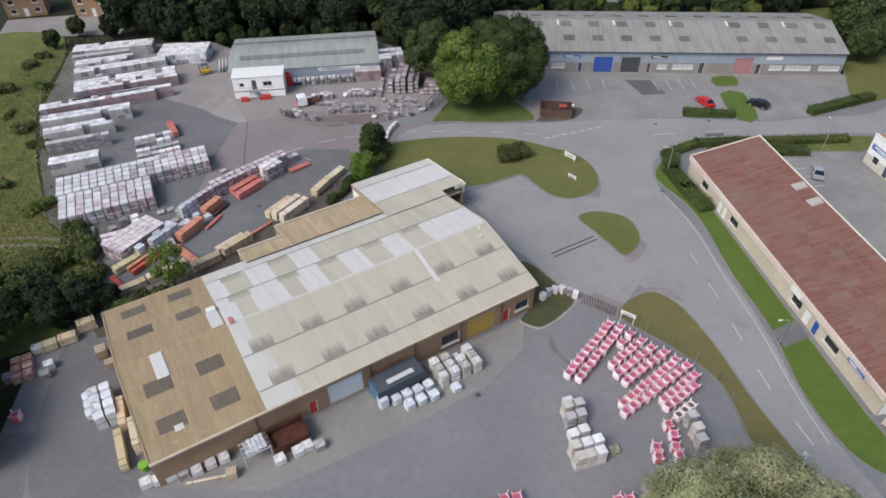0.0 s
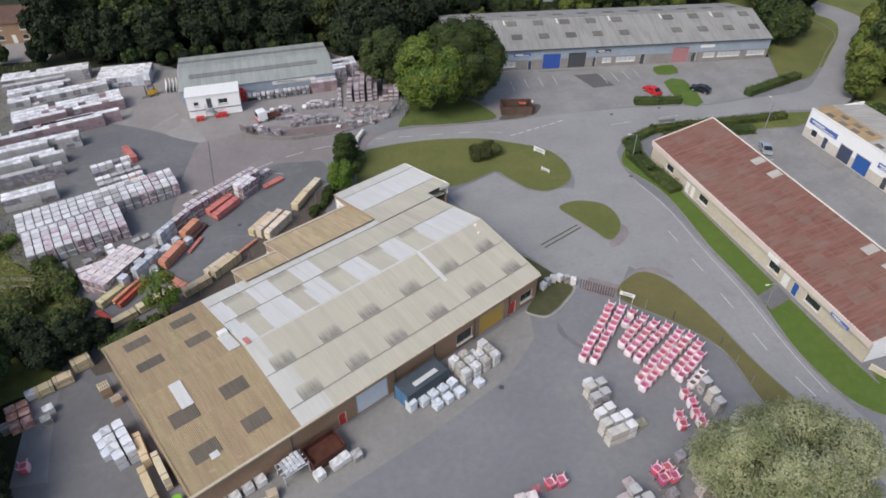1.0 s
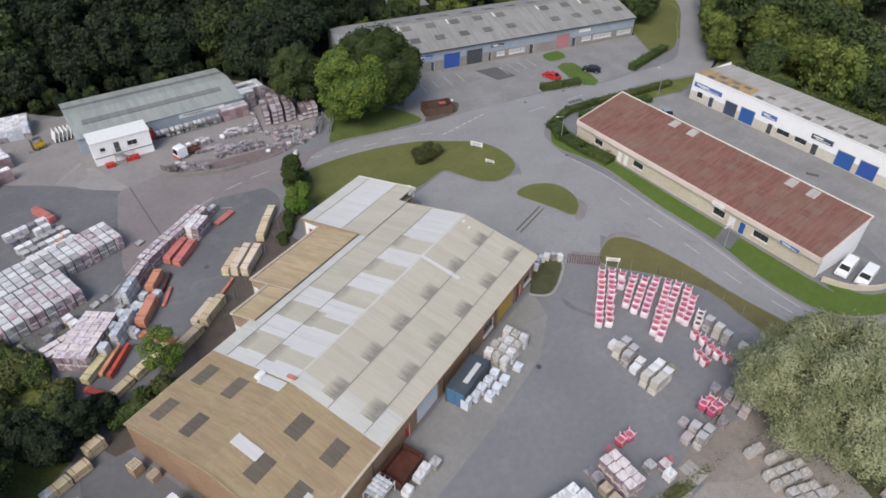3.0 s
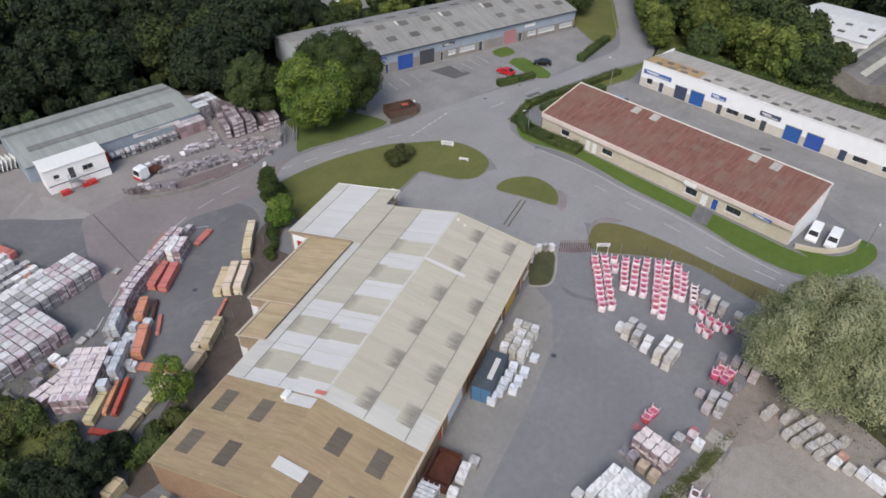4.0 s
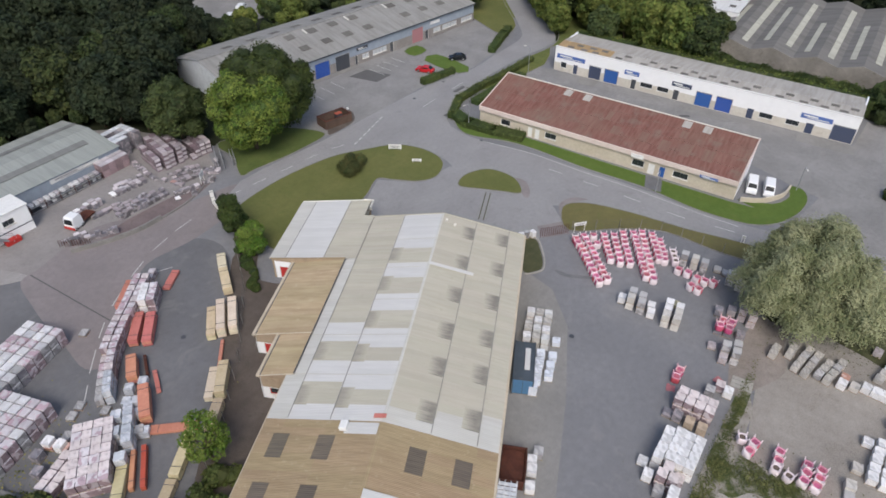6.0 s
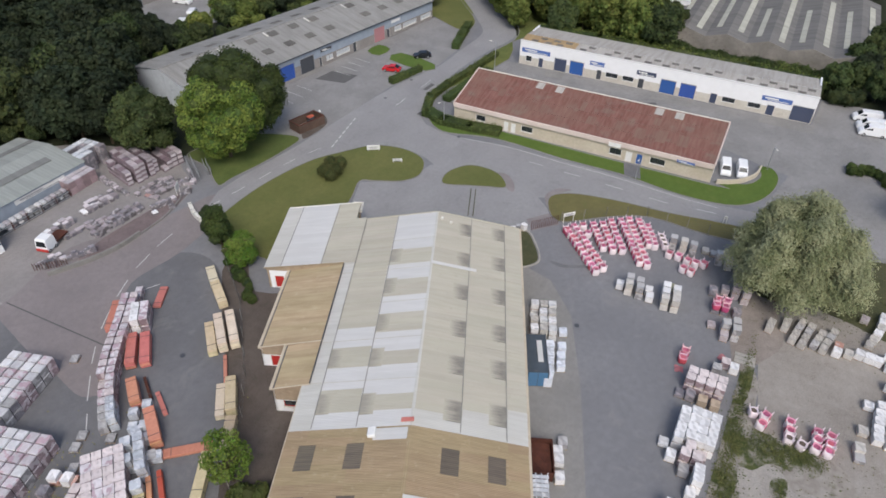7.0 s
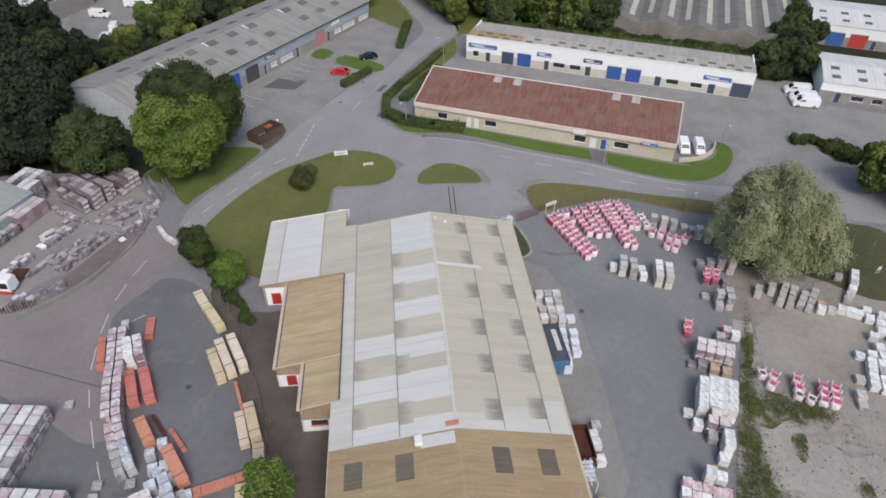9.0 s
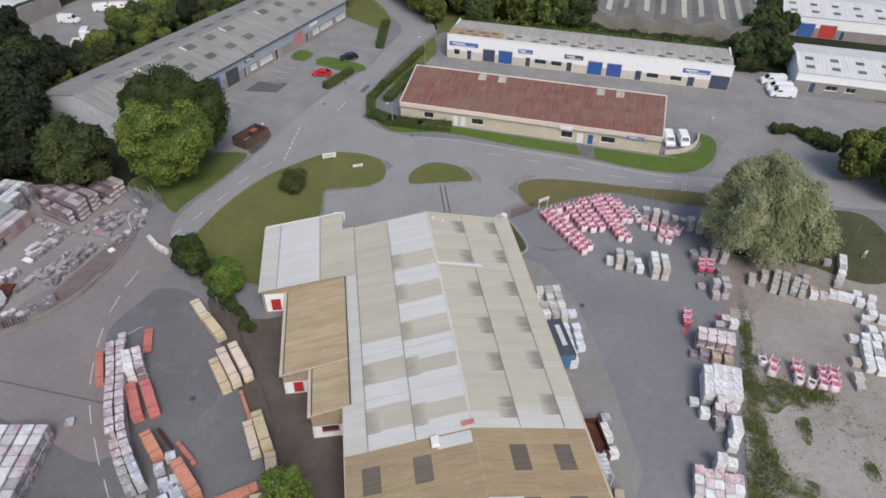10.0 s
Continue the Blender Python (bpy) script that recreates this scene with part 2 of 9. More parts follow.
M["tan_coping"] = two_scale("pale_tan_coping", (0.5, 0.43, 0.32), (0.58, 0.5, 0.39), 0.5, 2.0, 0.9, (0.38, 0.31, 0.22), 0.2)
M["cream_wall"] = two_scale("cream_stone_wall", (0.53, 0.47, 0.37), (0.61, 0.55, 0.45), 0.3, 2.2, 0.9, (0.42, 0.36, 0.28), 0.2)
M["pale_wall"] = two_scale("pale_buff_wall", (0.58, 0.54, 0.47), (0.66, 0.63, 0.56), 0.3, 2.2, 0.9, (0.44, 0.4, 0.34), 0.2)
M["fascia"] = streaked("weathered_white_fascia", (0.64, 0.56, 0.51), (0.54, 0.43, 0.38), 0, 0.6, 0.7, rnd=0)
M["white_clad"] = plain("white_cladding", (0.83, 0.835, 0.84), 0.5, dirt=0.14, scale=0.7)
M["white_sheet"] = streaked("dull_white_roof_sheet", (0.6, 0.605, 0.6), (0.5, 0.505, 0.5), 90, 0.9, 0.6, rnd=0)
M["blue_clad"] = two_scale("blue_grey_cladding", (0.3, 0.35, 0.42), (0.35, 0.4, 0.46), 0.15, 1.0, 0.55, (0.27, 0.3, 0.34), 0.05)
# Paler copy of the blue cladding: light on the west gable painted in.
M["lit_blue_clad"] = two_scale("lit_blue_cladding", (0.62, 0.67, 0.73), (0.68, 0.73, 0.78), 0.15, 1.0, 0.55, (0.44, 0.48, 0.53), 0.05)
M["grey_brick"] = two_scale("grey_buff_brick", (0.265, 0.245, 0.232), (0.325, 0.303, 0.288), 0.3, 2.0, 0.9, (0.2, 0.187, 0.178), 0.2)
M["old_render"] = two_scale("old_grey_render", (0.2, 0.185, 0.165), (0.29, 0.27, 0.24), 0.25, 1.5, 0.9, (0.13, 0.12, 0.1), 0.3)
M["white"] = plain("white_paint", (0.75, 0.75, 0.73), 0.55)
M["trim"] = plain("off_white_trim", (0.68, 0.66, 0.6), 0.6)
M["glass"] = plain("dark_window_glass", (0.03, 0.035, 0.04), 0.08, 0, 0.5, dirt=0.1)
M["blind"] = plain("pale_window_blind", (0.5, 0.52, 0.54), 0.35, 0, 0.5, dirt=0.3)
M["blue_door"] = plain("blue_roller_door", (0.025, 0.1, 0.33), 0.5)
M["royal_door"] = plain("royal_blue_roller_door", (0.03, 0.085, 0.34), 0.5)
M["navy"] = plain("navy_painted_steel", (0.05, 0.065, 0.115), 0.5)
M["charcoal"] = plain("charcoal_paint", (0.06, 0.065, 0.075), 0.5)
M["pink_door"] = plain("faded_pink_door", (0.4, 0.19, 0.2), 0.6)
M["red_paint"] = plain("red_paint", (0.45, 0.03, 0.025), 0.5)
M["yellow_door"] = plain("mustard_roller_door", (0.42, 0.28, 0.06), 0.6)
M["pale_door"] = plain("pale_steel_roller_door", (0.52, 0.56, 0.6), 0.5)
M["sign_blue"] = plain("blue_sign_face", (0.08, 0.15, 0.4), 0.5)
M["steel"] = plain("galvanised_steel", (0.4, 0.41, 0.42), 0.45, 0.6)
M["container"] = two_scale("dull_blue_steel", (0.06, 0.075, 0.09), (0.085, 0.105, 0.13), 0.5, 2.0, 0.6, (0.11, 0.115, 0.12), 0.1)
M["container_end"] = plain("bright_blue_steel", (0.07, 0.17, 0.3), 0.55)
M["old_brick"] = two_scale("dark_old_brick", (0.085, 0.055, 0.042), (0.13, 0.085, 0.064), 0.5, 3.0, 0.9, (0.06, 0.045, 0.037), 0.3)
M["rust"] = two_scale("rusty_steel", (0.075, 0.027, 0.019), (0.115, 0.042, 0.026), 0.6, 2.0, 0.9, (0.05, 0.027, 0.024), 0.4)
M["timber"] = two_scale("pallet_timber", (0.36, 0.26, 0.16), (0.45, 0.34, 0.21), 0.8, 4, 0.85, (0.26, 0.2, 0.14), 0.2, rnd=0.2)
M["new_timber"] = two_scale("wrapped_new_timber", (0.55, 0.455, 0.28), (0.64, 0.545, 0.37), 0.4, 2, 0.7, (0.42, 0.33, 0.18), 0.15, rnd=0.12)
M["red_pipe"] = two_scale("bright_red_pipes", (0.44, 0.07, 0.05), (0.52, 0.1, 0.075), 0.5, 2.5, 0.6, (0.34, 0.06, 0.05), 0.2, rnd=0.1)
M["pale_timber"] = two_scale("pale_wrapped_boards", (0.64, 0.545, 0.4), (0.7, 0.62, 0.49), 0.4, 2, 0.6, (0.5, 0.38, 0.22), 0.15, rnd=0.12)
M["clay"] = two_scale("orange_clay_pipes", (0.53, 0.24, 0.145), (0.61, 0.3, 0.19), 0.5, 2.5, 0.8, (0.44, 0.18, 0.11), 0.2, rnd=0.12)
M["red_clay"] = two_scale("red_coated_pipes", (0.52, 0.19, 0.145), (0.6, 0.24, 0.185), 0.5, 2.5, 0.7, (0.42, 0.14, 0.11), 0.2, rnd=0.12)
M["bark"] = two_scale("bark", (0.06, 0.045, 0.03), (0.1, 0.08, 0.055), 1, 6, 0.95, None, 0.6)
M["tyre"] = plain("black_rubber", (0.018, 0.018, 0.018), 0.85)
M["black_car"] = plain("black_car_paint", (0.012, 0.014, 0.018), 0.18, 0, 0.6, dirt=0.1)
M["red_car"] = plain("red_car_paint", (0.5, 0.015, 0.02), 0.22, 0, 0.6, dirt=0.1)
M["silver_car"] = plain("silver_car_paint", (0.42, 0.45, 0.48), 0.25, 0.3, 0.6, dirt=0.1)
M["white_car"] = plain("white_van_paint", (0.78, 0.79, 0.8), 0.25, 0, 0.6, dirt=0.12)
M["gravel"] = two_scale("loose_aggregate", (0.12, 0.09, 0.075), (0.2, 0.15, 0.12), 3, 12, 0.95, None, 0.8)
M["bag_red"] = plain("red_woven_bag", (0.58, 0.085, 0.165), 0.75, rnd=0.14, dirt=0.35)
M["bag_white"] = plain("white_woven_bag", (0.76, 0.67, 0.69), 0.75, rnd=0.1)
# Bag red darkened: the shade in the open top is put into the colour.
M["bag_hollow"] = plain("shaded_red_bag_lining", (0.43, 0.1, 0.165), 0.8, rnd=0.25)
M["bag_rose"] = plain("rose_red_woven_bag", (0.66, 0.27, 0.35), 0.75, rnd=0.2, dirt=0.35)
M["bag_faded"] = plain("faded_red_woven_bag", (0.42, 0.16, 0.17), 0.8, dirt=0.5)
M["bag_pink"] = plain("pinkish_woven_bag", (0.7, 0.45, 0.49), 0.75, rnd=0.1)
M["dull_green"] = plain("green_plastic", (0.18, 0.42, 0.04), 0.5)
M["yellow_plant"] = plain("yellow_plant_paint", (0.55, 0.33, 0.03), 0.5)
M["slate"] = two_scale("house_roof_tile", (0.1, 0.06, 0.05), (0.14, 0.085, 0.07), 0.5, 3, 0.9)


def wrap(name, c1, c2, printed=None, rnd=0.1, isl=0.14):
    """Shrink-wrapped load: clouded film over courses, with or without printed patches."""
    k = Nodes(name, 0.42, 0.0, 0.45)
    col = k.mix(k.ramp(k.noise(1.4, 5), 0.35, 0.68), c1, c2)
    w = k.node("ShaderNodeTexWave", Vector=k.co, Scale=2.2, Distortion=1.2, Detail=2.0)
    w.bands_direction = 'Z'
    col = k.mix(k.ramp(w.outputs["Fac"], 0.0, 0.35, 0.45, 0.0), col, tuple(v * 0.45 for v in c2))
    if printed:
        off = k.node("ShaderNodeVectorMath", Vector=k.co)
        off.operation = 'ADD'
        r3 = k.node("ShaderNodeCombineXYZ", X=k.math('MULTIPLY', k.rand(), 40.0), Y=0.0, Z=0.0)
        k.t.links.new(r3.outputs[0], off.inputs[1])
        col = k.mix(k.ramp(k.noise(1.5, 2, 0.4, vec=off.outputs[0]), 0.52, 0.56, 0.0, 0.75), col, printed)
    if rnd:
        col = k.vary(col, k.rand(), rnd, 0.006)
    if isl:
        col = k.vary(col, k.island(), isl, 0.008)
    k.bump(k.noise(4, 5, 0.7), 0.22, 0.05)
    return k.done(col)


M["w_white"] = wrap("white_wrap", (0.78, 0.775, 0.775), (0.68, 0.665, 0.665))
M["w_grey"] = wrap("grey_block_wrap", (0.47, 0.46, 0.455), (0.37, 0.36, 0.355))
M["w_pink"] = wrap("pink_brick_wrap", (0.7, 0.625, 0.615), (0.58, 0.49, 0.485))
M["w_print"] = wrap("printed_brick_wrap", (0.66, 0.62, 0.64), (0.55, 0.5, 0.52), (0.4, 0.26, 0.3))
# Darker copies for side faces: brick through film, with side shade painted in.
M["w_side"] = wrap("shaded_brick_side_wrap", (0.3, 0.22, 0.24), (0.2, 0.15, 0.165), (0.52, 0.47, 0.49))
M["w_shade"] = wrap("shaded_block_side_wrap", (0.3, 0.29, 0.295), (0.22, 0.21, 0.215), (0.45, 0.44, 0.445))
M["w_blue"] = wrap("bluish_wrap", (0.53, 0.56, 0.6), (0.44, 0.47, 0.51), (0.68, 0.69, 0.71))
M["w_ice"] = wrap("ice_white_wrap", (0.7, 0.735, 0.785), (0.58, 0.625, 0.69))
M["w_pale"] = wrap("pale_grey_wrap", (0.62, 0.62, 0.61), (0.51, 0.51, 0.5))
M["w_red"] = wrap("salmon_brick_wrap", (0.5, 0.26, 0.22), (0.4, 0.19, 0.16), (0.6, 0.42, 0.38))
M["w_stonepale"] = wrap("pale_stone_wrap", (0.56, 0.53, 0.49), (0.45, 0.42, 0.385))
M["w_buff"] = wrap("buff_block_wrap", (0.5, 0.4, 0.3), (0.42, 0.33, 0.25))
M["w_mossy"] = wrap("mossy_pack_wrap", (0.45, 0.43, 0.3), (0.36, 0.34, 0.22))
M["w_mauvepack"] = wrap("mauve_pack_wrap", (0.43, 0.38, 0.38), (0.33, 0.28, 0.285), (0.46, 0.42, 0.43))
M["w_redtop"] = wrap("faded_red_top_wrap", (0.7, 0.6, 0.61), (0.6, 0.45, 0.47), (0.5, 0.26, 0.3))
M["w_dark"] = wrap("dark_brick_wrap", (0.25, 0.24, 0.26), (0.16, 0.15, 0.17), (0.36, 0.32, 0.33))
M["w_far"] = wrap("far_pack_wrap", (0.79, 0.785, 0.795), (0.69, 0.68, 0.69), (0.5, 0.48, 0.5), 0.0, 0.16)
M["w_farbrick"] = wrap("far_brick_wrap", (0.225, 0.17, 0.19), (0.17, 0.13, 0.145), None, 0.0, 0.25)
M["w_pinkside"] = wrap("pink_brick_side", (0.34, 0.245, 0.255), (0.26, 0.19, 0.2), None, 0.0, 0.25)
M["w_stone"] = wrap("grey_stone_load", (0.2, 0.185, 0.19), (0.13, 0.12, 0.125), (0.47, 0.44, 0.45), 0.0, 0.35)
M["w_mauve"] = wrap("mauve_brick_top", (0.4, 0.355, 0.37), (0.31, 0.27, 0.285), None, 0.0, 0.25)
M["w_lilac"] = wrap("pale_lilac_wrap", (0.56, 0.52, 0.54), (0.45, 0.41, 0.43), None, 0.0, 0.25)
M["w_salmon"] = wrap("salmon_slab_load", (0.42, 0.25, 0.23), (0.34, 0.2, 0.19), None, 0.0, 0.2)
M["red_dust"] = two_scale("dark_reddish_dust", (0.13, 0.1, 0.1), (0.2, 0.16, 0.158), 0.35, 2.0, 0.95, (0.1, 0.075, 0.075), 0.4, 9)
M["dust"] = two_scale("pale_dusty_concrete", (0.25, 0.236, 0.226), (0.315, 0.298, 0.286), 0.2, 1.4, 0.95, (0.22, 0.205, 0.195), 0.3, 14)
M["dry_lawn"] = two_scale("dry_brownish_lawn", (0.12, 0.108, 0.045), (0.155, 0.14, 0.052), 0.16, 1.1, 0.95, (0.1, 0.115, 0.034), 0.7, 12)
M["gate_paving"] = two_scale("reddish_gate_paving", (0.19, 0.165, 0.163), (0.265, 0.235, 0.232), 0.3, 2.5, 0.9, (0.13, 0.105, 0.105), 0.3, 14)
M["dull_grass"] = two_scale("dull_dark_grass", (0.052, 0.058, 0.026), (0.085, 0.085, 0.042), 0.3, 1.3, 0.95, (0.11, 0.1, 0.06), 0.7, 10)
# Darker than the lawn: shade of the big trees is put into the colour.
M["verge_grass"] = two_scale("tree_shaded_verge_grass", (0.065, 0.095, 0.022), (0.1, 0.125, 0.034), 0.25, 1.2, 0.95, (0.1, 0.1, 0.04), 0.8, 10)
M["kerb_pale"] = two_scale("pale_kerb_concrete", (0.34, 0.325, 0.295), (0.42, 0.4, 0.36), 0.6, 3.0, 0.9, (0.25, 0.24, 0.21), 0.2)

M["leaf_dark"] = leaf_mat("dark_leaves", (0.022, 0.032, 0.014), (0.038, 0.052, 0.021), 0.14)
M["leaf_brown"] = leaf_mat("brownish_green_leaves", (0.05, 0.058, 0.02), (0.085, 0.086, 0.032))
M["leaf_mid"] = leaf_mat("mid_green_leaves", (0.03, 0.047, 0.014), (0.055, 0.08, 0.021))
M["leaf_bright"] = leaf_mat("bright_green_leaves", (0.07, 0.112, 0.02), (0.128, 0.165, 0.034))
M["leaf_lime"] = leaf_mat("lime_leaves", (0.08, 0.135, 0.02), (0.13, 0.17, 0.034))
M["leaf_willow"] = leaf_mat("silver_willow_leaves", (0.18, 0.2, 0.1), (0.33, 0.345, 0.2), 0.12)
# Darker copy of the willow leaves: painted shade in the gaps between tufts.
M["willow_inside"] = leaf_mat("shaded_willow_leaves", (0.07, 0.083, 0.042), (0.105, 0.12, 0.065), 0.15)
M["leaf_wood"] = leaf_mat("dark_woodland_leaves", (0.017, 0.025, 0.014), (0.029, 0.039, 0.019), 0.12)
M["leaf_wood_mid"] = leaf_mat("woodland_leaves", (0.033, 0.049, 0.019), (0.06, 0.079, 0.027), 0.14)
M["leaf_hedge"] = leaf_mat("hedge_leaves", (0.06, 0.084, 0.024), (0.1, 0.124, 0.036))
# Darker hedge green: the shade inside the growth is put into the colour.
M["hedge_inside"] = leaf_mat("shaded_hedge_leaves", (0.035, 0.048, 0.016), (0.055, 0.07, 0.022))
M["leaf_grass"] = leaf_mat("long_grass", (0.14, 0.15, 0.045), (0.22, 0.21, 0.075), 0.25)
M["leaf_weed"] = leaf_mat("weed_leaves", (0.075, 0.09, 0.03), (0.12, 0.125, 0.045))
M["leaf_olive"] = leaf_mat("yellow_green_leaves", (0.072, 0.1, 0.024), (0.135, 0.158, 0.04))


# ---- plan ----
def site_xy(x, y):
    """Where a point of the working plan lies on the levelled site: the plan's slight keystone taken out."""
    w = 1.0 - 0.0003456 * x + 0.0001199 * y
    return (1.0090746 * x - 0.0045998 * y + 0.386) / w, (-0.0018778 * x + 0.9990438 * y + 0.4957) / w


def site_turn(x, y):
    """The angle by which the levelled plan is turned round a point."""
    a, b = Vector(site_xy(x - 1, y)), Vector(site_xy(x + 1, y))
    c, d = Vector(site_xy(x, y - 1)), Vector(site_xy(x, y + 1))
    return (math.atan2((b - a).y, (b - a).x) + math.atan2((c - d).x, (d - c).y)) / 2


def site(m):
    """A pose of the working plan, moved on to the levelled site."""
    t = m.to_translation()
    x, y = site_xy(t.x, t.y)
    return Matrix.Translation((x, y, t.z)) @ Matrix.Rotation(site_turn(t.x, t.y), 4, 'Z') @ Matrix.Translation(-t) @ m


def again(ob, m):
    return copy_thing(ob, site(m))


# ---- builders ----
def mesh_of(name, bm, material, smooth=False):
    me = bpy.data.meshes.new(name)
    bm.normal_update()
    bm.to_mesh(me)
    bm.free()
    for m in (material if isinstance(material, (list, tuple)) else [material]):
        me.materials.append(m)
    if smooth:
        me.polygons.foreach_set("use_smooth", [True] * len(me.polygons))
    return me


def part(name, bm, material, parent=None, label="", smooth=False, at=None):
    """Link a bmesh as one mesh object, under a thing or a part."""
    ob = new(name, mesh_of(name, bm, material, smooth))
    if parent is not None:
        ob.parent = parent
    if at is not None:
        ob.matrix_basis = at if parent is not None else site(at)
    if label:
        ob["label"] = label
    return ob


def share(name, me, parent, at):
    ob = new(name, me)
    ob.parent = parent
    ob.matrix_basis = at
    return ob


def thing(name, at, label, category, group="", kind="", levelled=False):
    """An Empty at the base of a thing; levelled: its pose is already one of the levelled site."""
    e = new(name)
    e.empty_display_size = 0.3
    e.matrix_basis = at if levelled else site(at)
    return tagged(e, label, category, group, kind)


def box(bm, cx, cy, cz, sx, sy, sz, bevel=0.0, m=None, seg=1):
    """A box by centre and size; returns its vertices."""
    mat = Matrix.Translation((cx, cy, cz)) @ Matrix.Diagonal((sx, sy, sz, 1))
    if m is not None:
        mat = m @ mat
    vs = bmesh.ops.create_cube(bm, size=1.0, matrix=mat)["verts"]
    if bevel:
        es = list({e for v in vs for e in v.link_edges})
        bmesh.ops.bevel(bm, geom=es, offset=bevel, segments=seg, affect='EDGES', profile=0.6)
    return vs


def boxes(rows, bevel=0.0):
    bm = bmesh.new()
    for r in rows:
        box(bm, *r, bevel=bevel)
    return bm


def rod(bm, a, b, r, sides=6, r2=None):
    a, b = Vector(a), Vector(b)
    d = b - a
    m = Matrix.Translation((a + b) / 2) @ d.to_track_quat('Z', 'Y').to_matrix().to_4x4()
    bmesh.ops.create_cone(bm, cap_ends=True, segments=sides, radius1=r, radius2=r if r2 is None else r2, depth=d.length, matrix=m)


def rounded(pts, n=5, closed=True):
    """Catmull-Rom through the plan's corner points."""
    out = []
    k = len(pts)
    for i in range(k if closed else k - 1):
        p0, p1, p2, p3 = (Vector(pts[j % k] if closed else pts[min(max(j, 0), k - 1)]) for j in (i - 1, i, i + 1, i + 2))
        for s in range(n):
            t = s / n
            out.append(0.5 * ((2 * p1) + (p2 - p0) * t + (2 * p0 - 5 * p1 + 4 * p2 - p3) * t * t + (3 * p1 - p0 - 3 * p2 + p3) * t ** 3))
    if not closed:
        out.append(Vector(pts[-1]))
    return [(p[0], p[1]) for p in out]


def sheet(name, pts, z, material, label, category, depth=0.3):
    """A flat piece of ground with an edge of its own."""
    pts = [site_xy(*p) for p in pts]
    bm = bmesh.new()
    f = bm.faces.new([bm.verts.new((x, y, z)) for x, y in pts])
    if f.normal.z < 0 or sum(a[0] * b[1] - b[0] * a[1] for a, b in zip(pts, pts[1:] + pts[:1])) < 0:
        f.normal_flip()
    r = bmesh.ops.extrude_face_region(bm, geom=[f])
    for v in r["geom"]:
        if isinstance(v, bmesh.types.BMVert):
            v.co.z -= depth
    bmesh.ops.recalc_face_normals(bm, faces=bm.faces)
    bmesh.ops.triangulate(bm, faces=[f for f in bm.faces if len(f.verts) > 4])
    return tagged(part(name, bm, material), label, category, kind="structure")


def strip(name, pts, width, z, height, material, label, category, closed=True, kind="structure"):
    """A kerb or line that follows a path."""
    pts = [site_xy(*p) for p in pts]
    bm = bmesh.new()
    n = len(pts)
    rings = []
    for i in range(n):
        a = Vector(pts[i - 1] if closed or i else pts[0])
        b = Vector(pts[(i + 1) % n] if closed or i < n - 1 else pts[-1])
        d = (b - a).normalized()
        nrm = Vector((-d.y, d.x)) * width / 2
        p = Vector(pts[i])
        rings.append([bm.verts.new((p.x + s * nrm.x, p.y + s * nrm.y, zz)) for s, zz in ((-1, z), (-1, z + height), (1, z + height), (1, z))])
    for i in range(n if closed else n - 1):
        a, b = rings[i], rings[(i + 1) % n]
        for j in range(3):
            bm.faces.new((a[j], a[j + 1], b[j + 1], b[j]))
    bmesh.ops.recalc_face_normals(bm, faces=bm.faces)
    return tagged(part(name, bm, material), label, category, kind=kind)


def quads(name, verts, nq, material, parent=None):
    """One mesh of many separate quads."""
    me = bpy.data.meshes.new(name)
    me.from_pydata([tuple(v) for v in verts.tolist()], [], [(4 * i, 4 * i + 1, 4 * i + 2, 4 * i + 3) for i in range(nq)])
    me.materials.append(material)
    ob = new(name, me)
    ob.parent = parent
    return ob


def leaf_quads(centres, normals, size, rng, tilt=0.6):
    """Leaf clumps: bent little quads, facing roughly along the normals."""
    n = len(centres)
    nn = normals + rng.normal(0, tilt, (n, 3))
    nn /= np.linalg.norm(nn, axis=1)[:, None]
    a = np.cross(nn, rng.normal(0, 1, (n, 3)))
    a /= np.linalg.norm(a, axis=1)[:, None] + 1e-9
    b = np.cross(nn, a)
    s = (size * rng.uniform(0.6, 1.35, n))[:, None]
    t = s * rng.uniform(0.55, 1.0, (n, 1))
    bend = nn * s * 0.25
    v = np.stack([centres - a * s, centres - b * t + bend, centres + a * s, centres + b * t + bend], 1)
    return v.reshape(-1, 3)


def blob_points(rng, lobes, n, shell=0.22):
    """Points and outward directions over the outside of a heap of lobes."""
    vol = np.array([l[3] ** 2 for l in lobes])
    pick = rng.choice(len(lobes), n * 2, p=vol / vol.sum())
    d = rng.normal(0, 1, (n * 2, 3))
    d /= np.linalg.norm(d, axis=1)[:, None]
    L = np.array([l[:3] for l in lobes])
    R = np.array([l[3] for l in lobes])
    Z = np.array([l[4] if len(l) > 4 else 1.0 for l in lobes])
    r = R[pick] * (1 - shell * rng.random(n * 2) ** 1.5 + rng.normal(0, 0.03, n * 2))
    r = r * (1 + 0.15 * np.sin(d[:, 0] * 6 + pick * 1.3) * np.sin(d[:, 1] * 6 + pick * 2.1) + 0.07 * np.sin(d[:, 2] * 11 + pick))
    p = L[pick] + d * r[:, None] * np.stack([np.ones(n * 2), np.ones(n * 2), Z[pick]], 1)
    keep = np.ones(n * 2, bool)
    for l, rr, zz in zip(L, R, Z):
        q = (p - l) / np.array([1, 1, zz])
        keep &= np.linalg.norm(q, axis=1) > rr * 0.7
    return p[keep][:n], d[keep][:n]


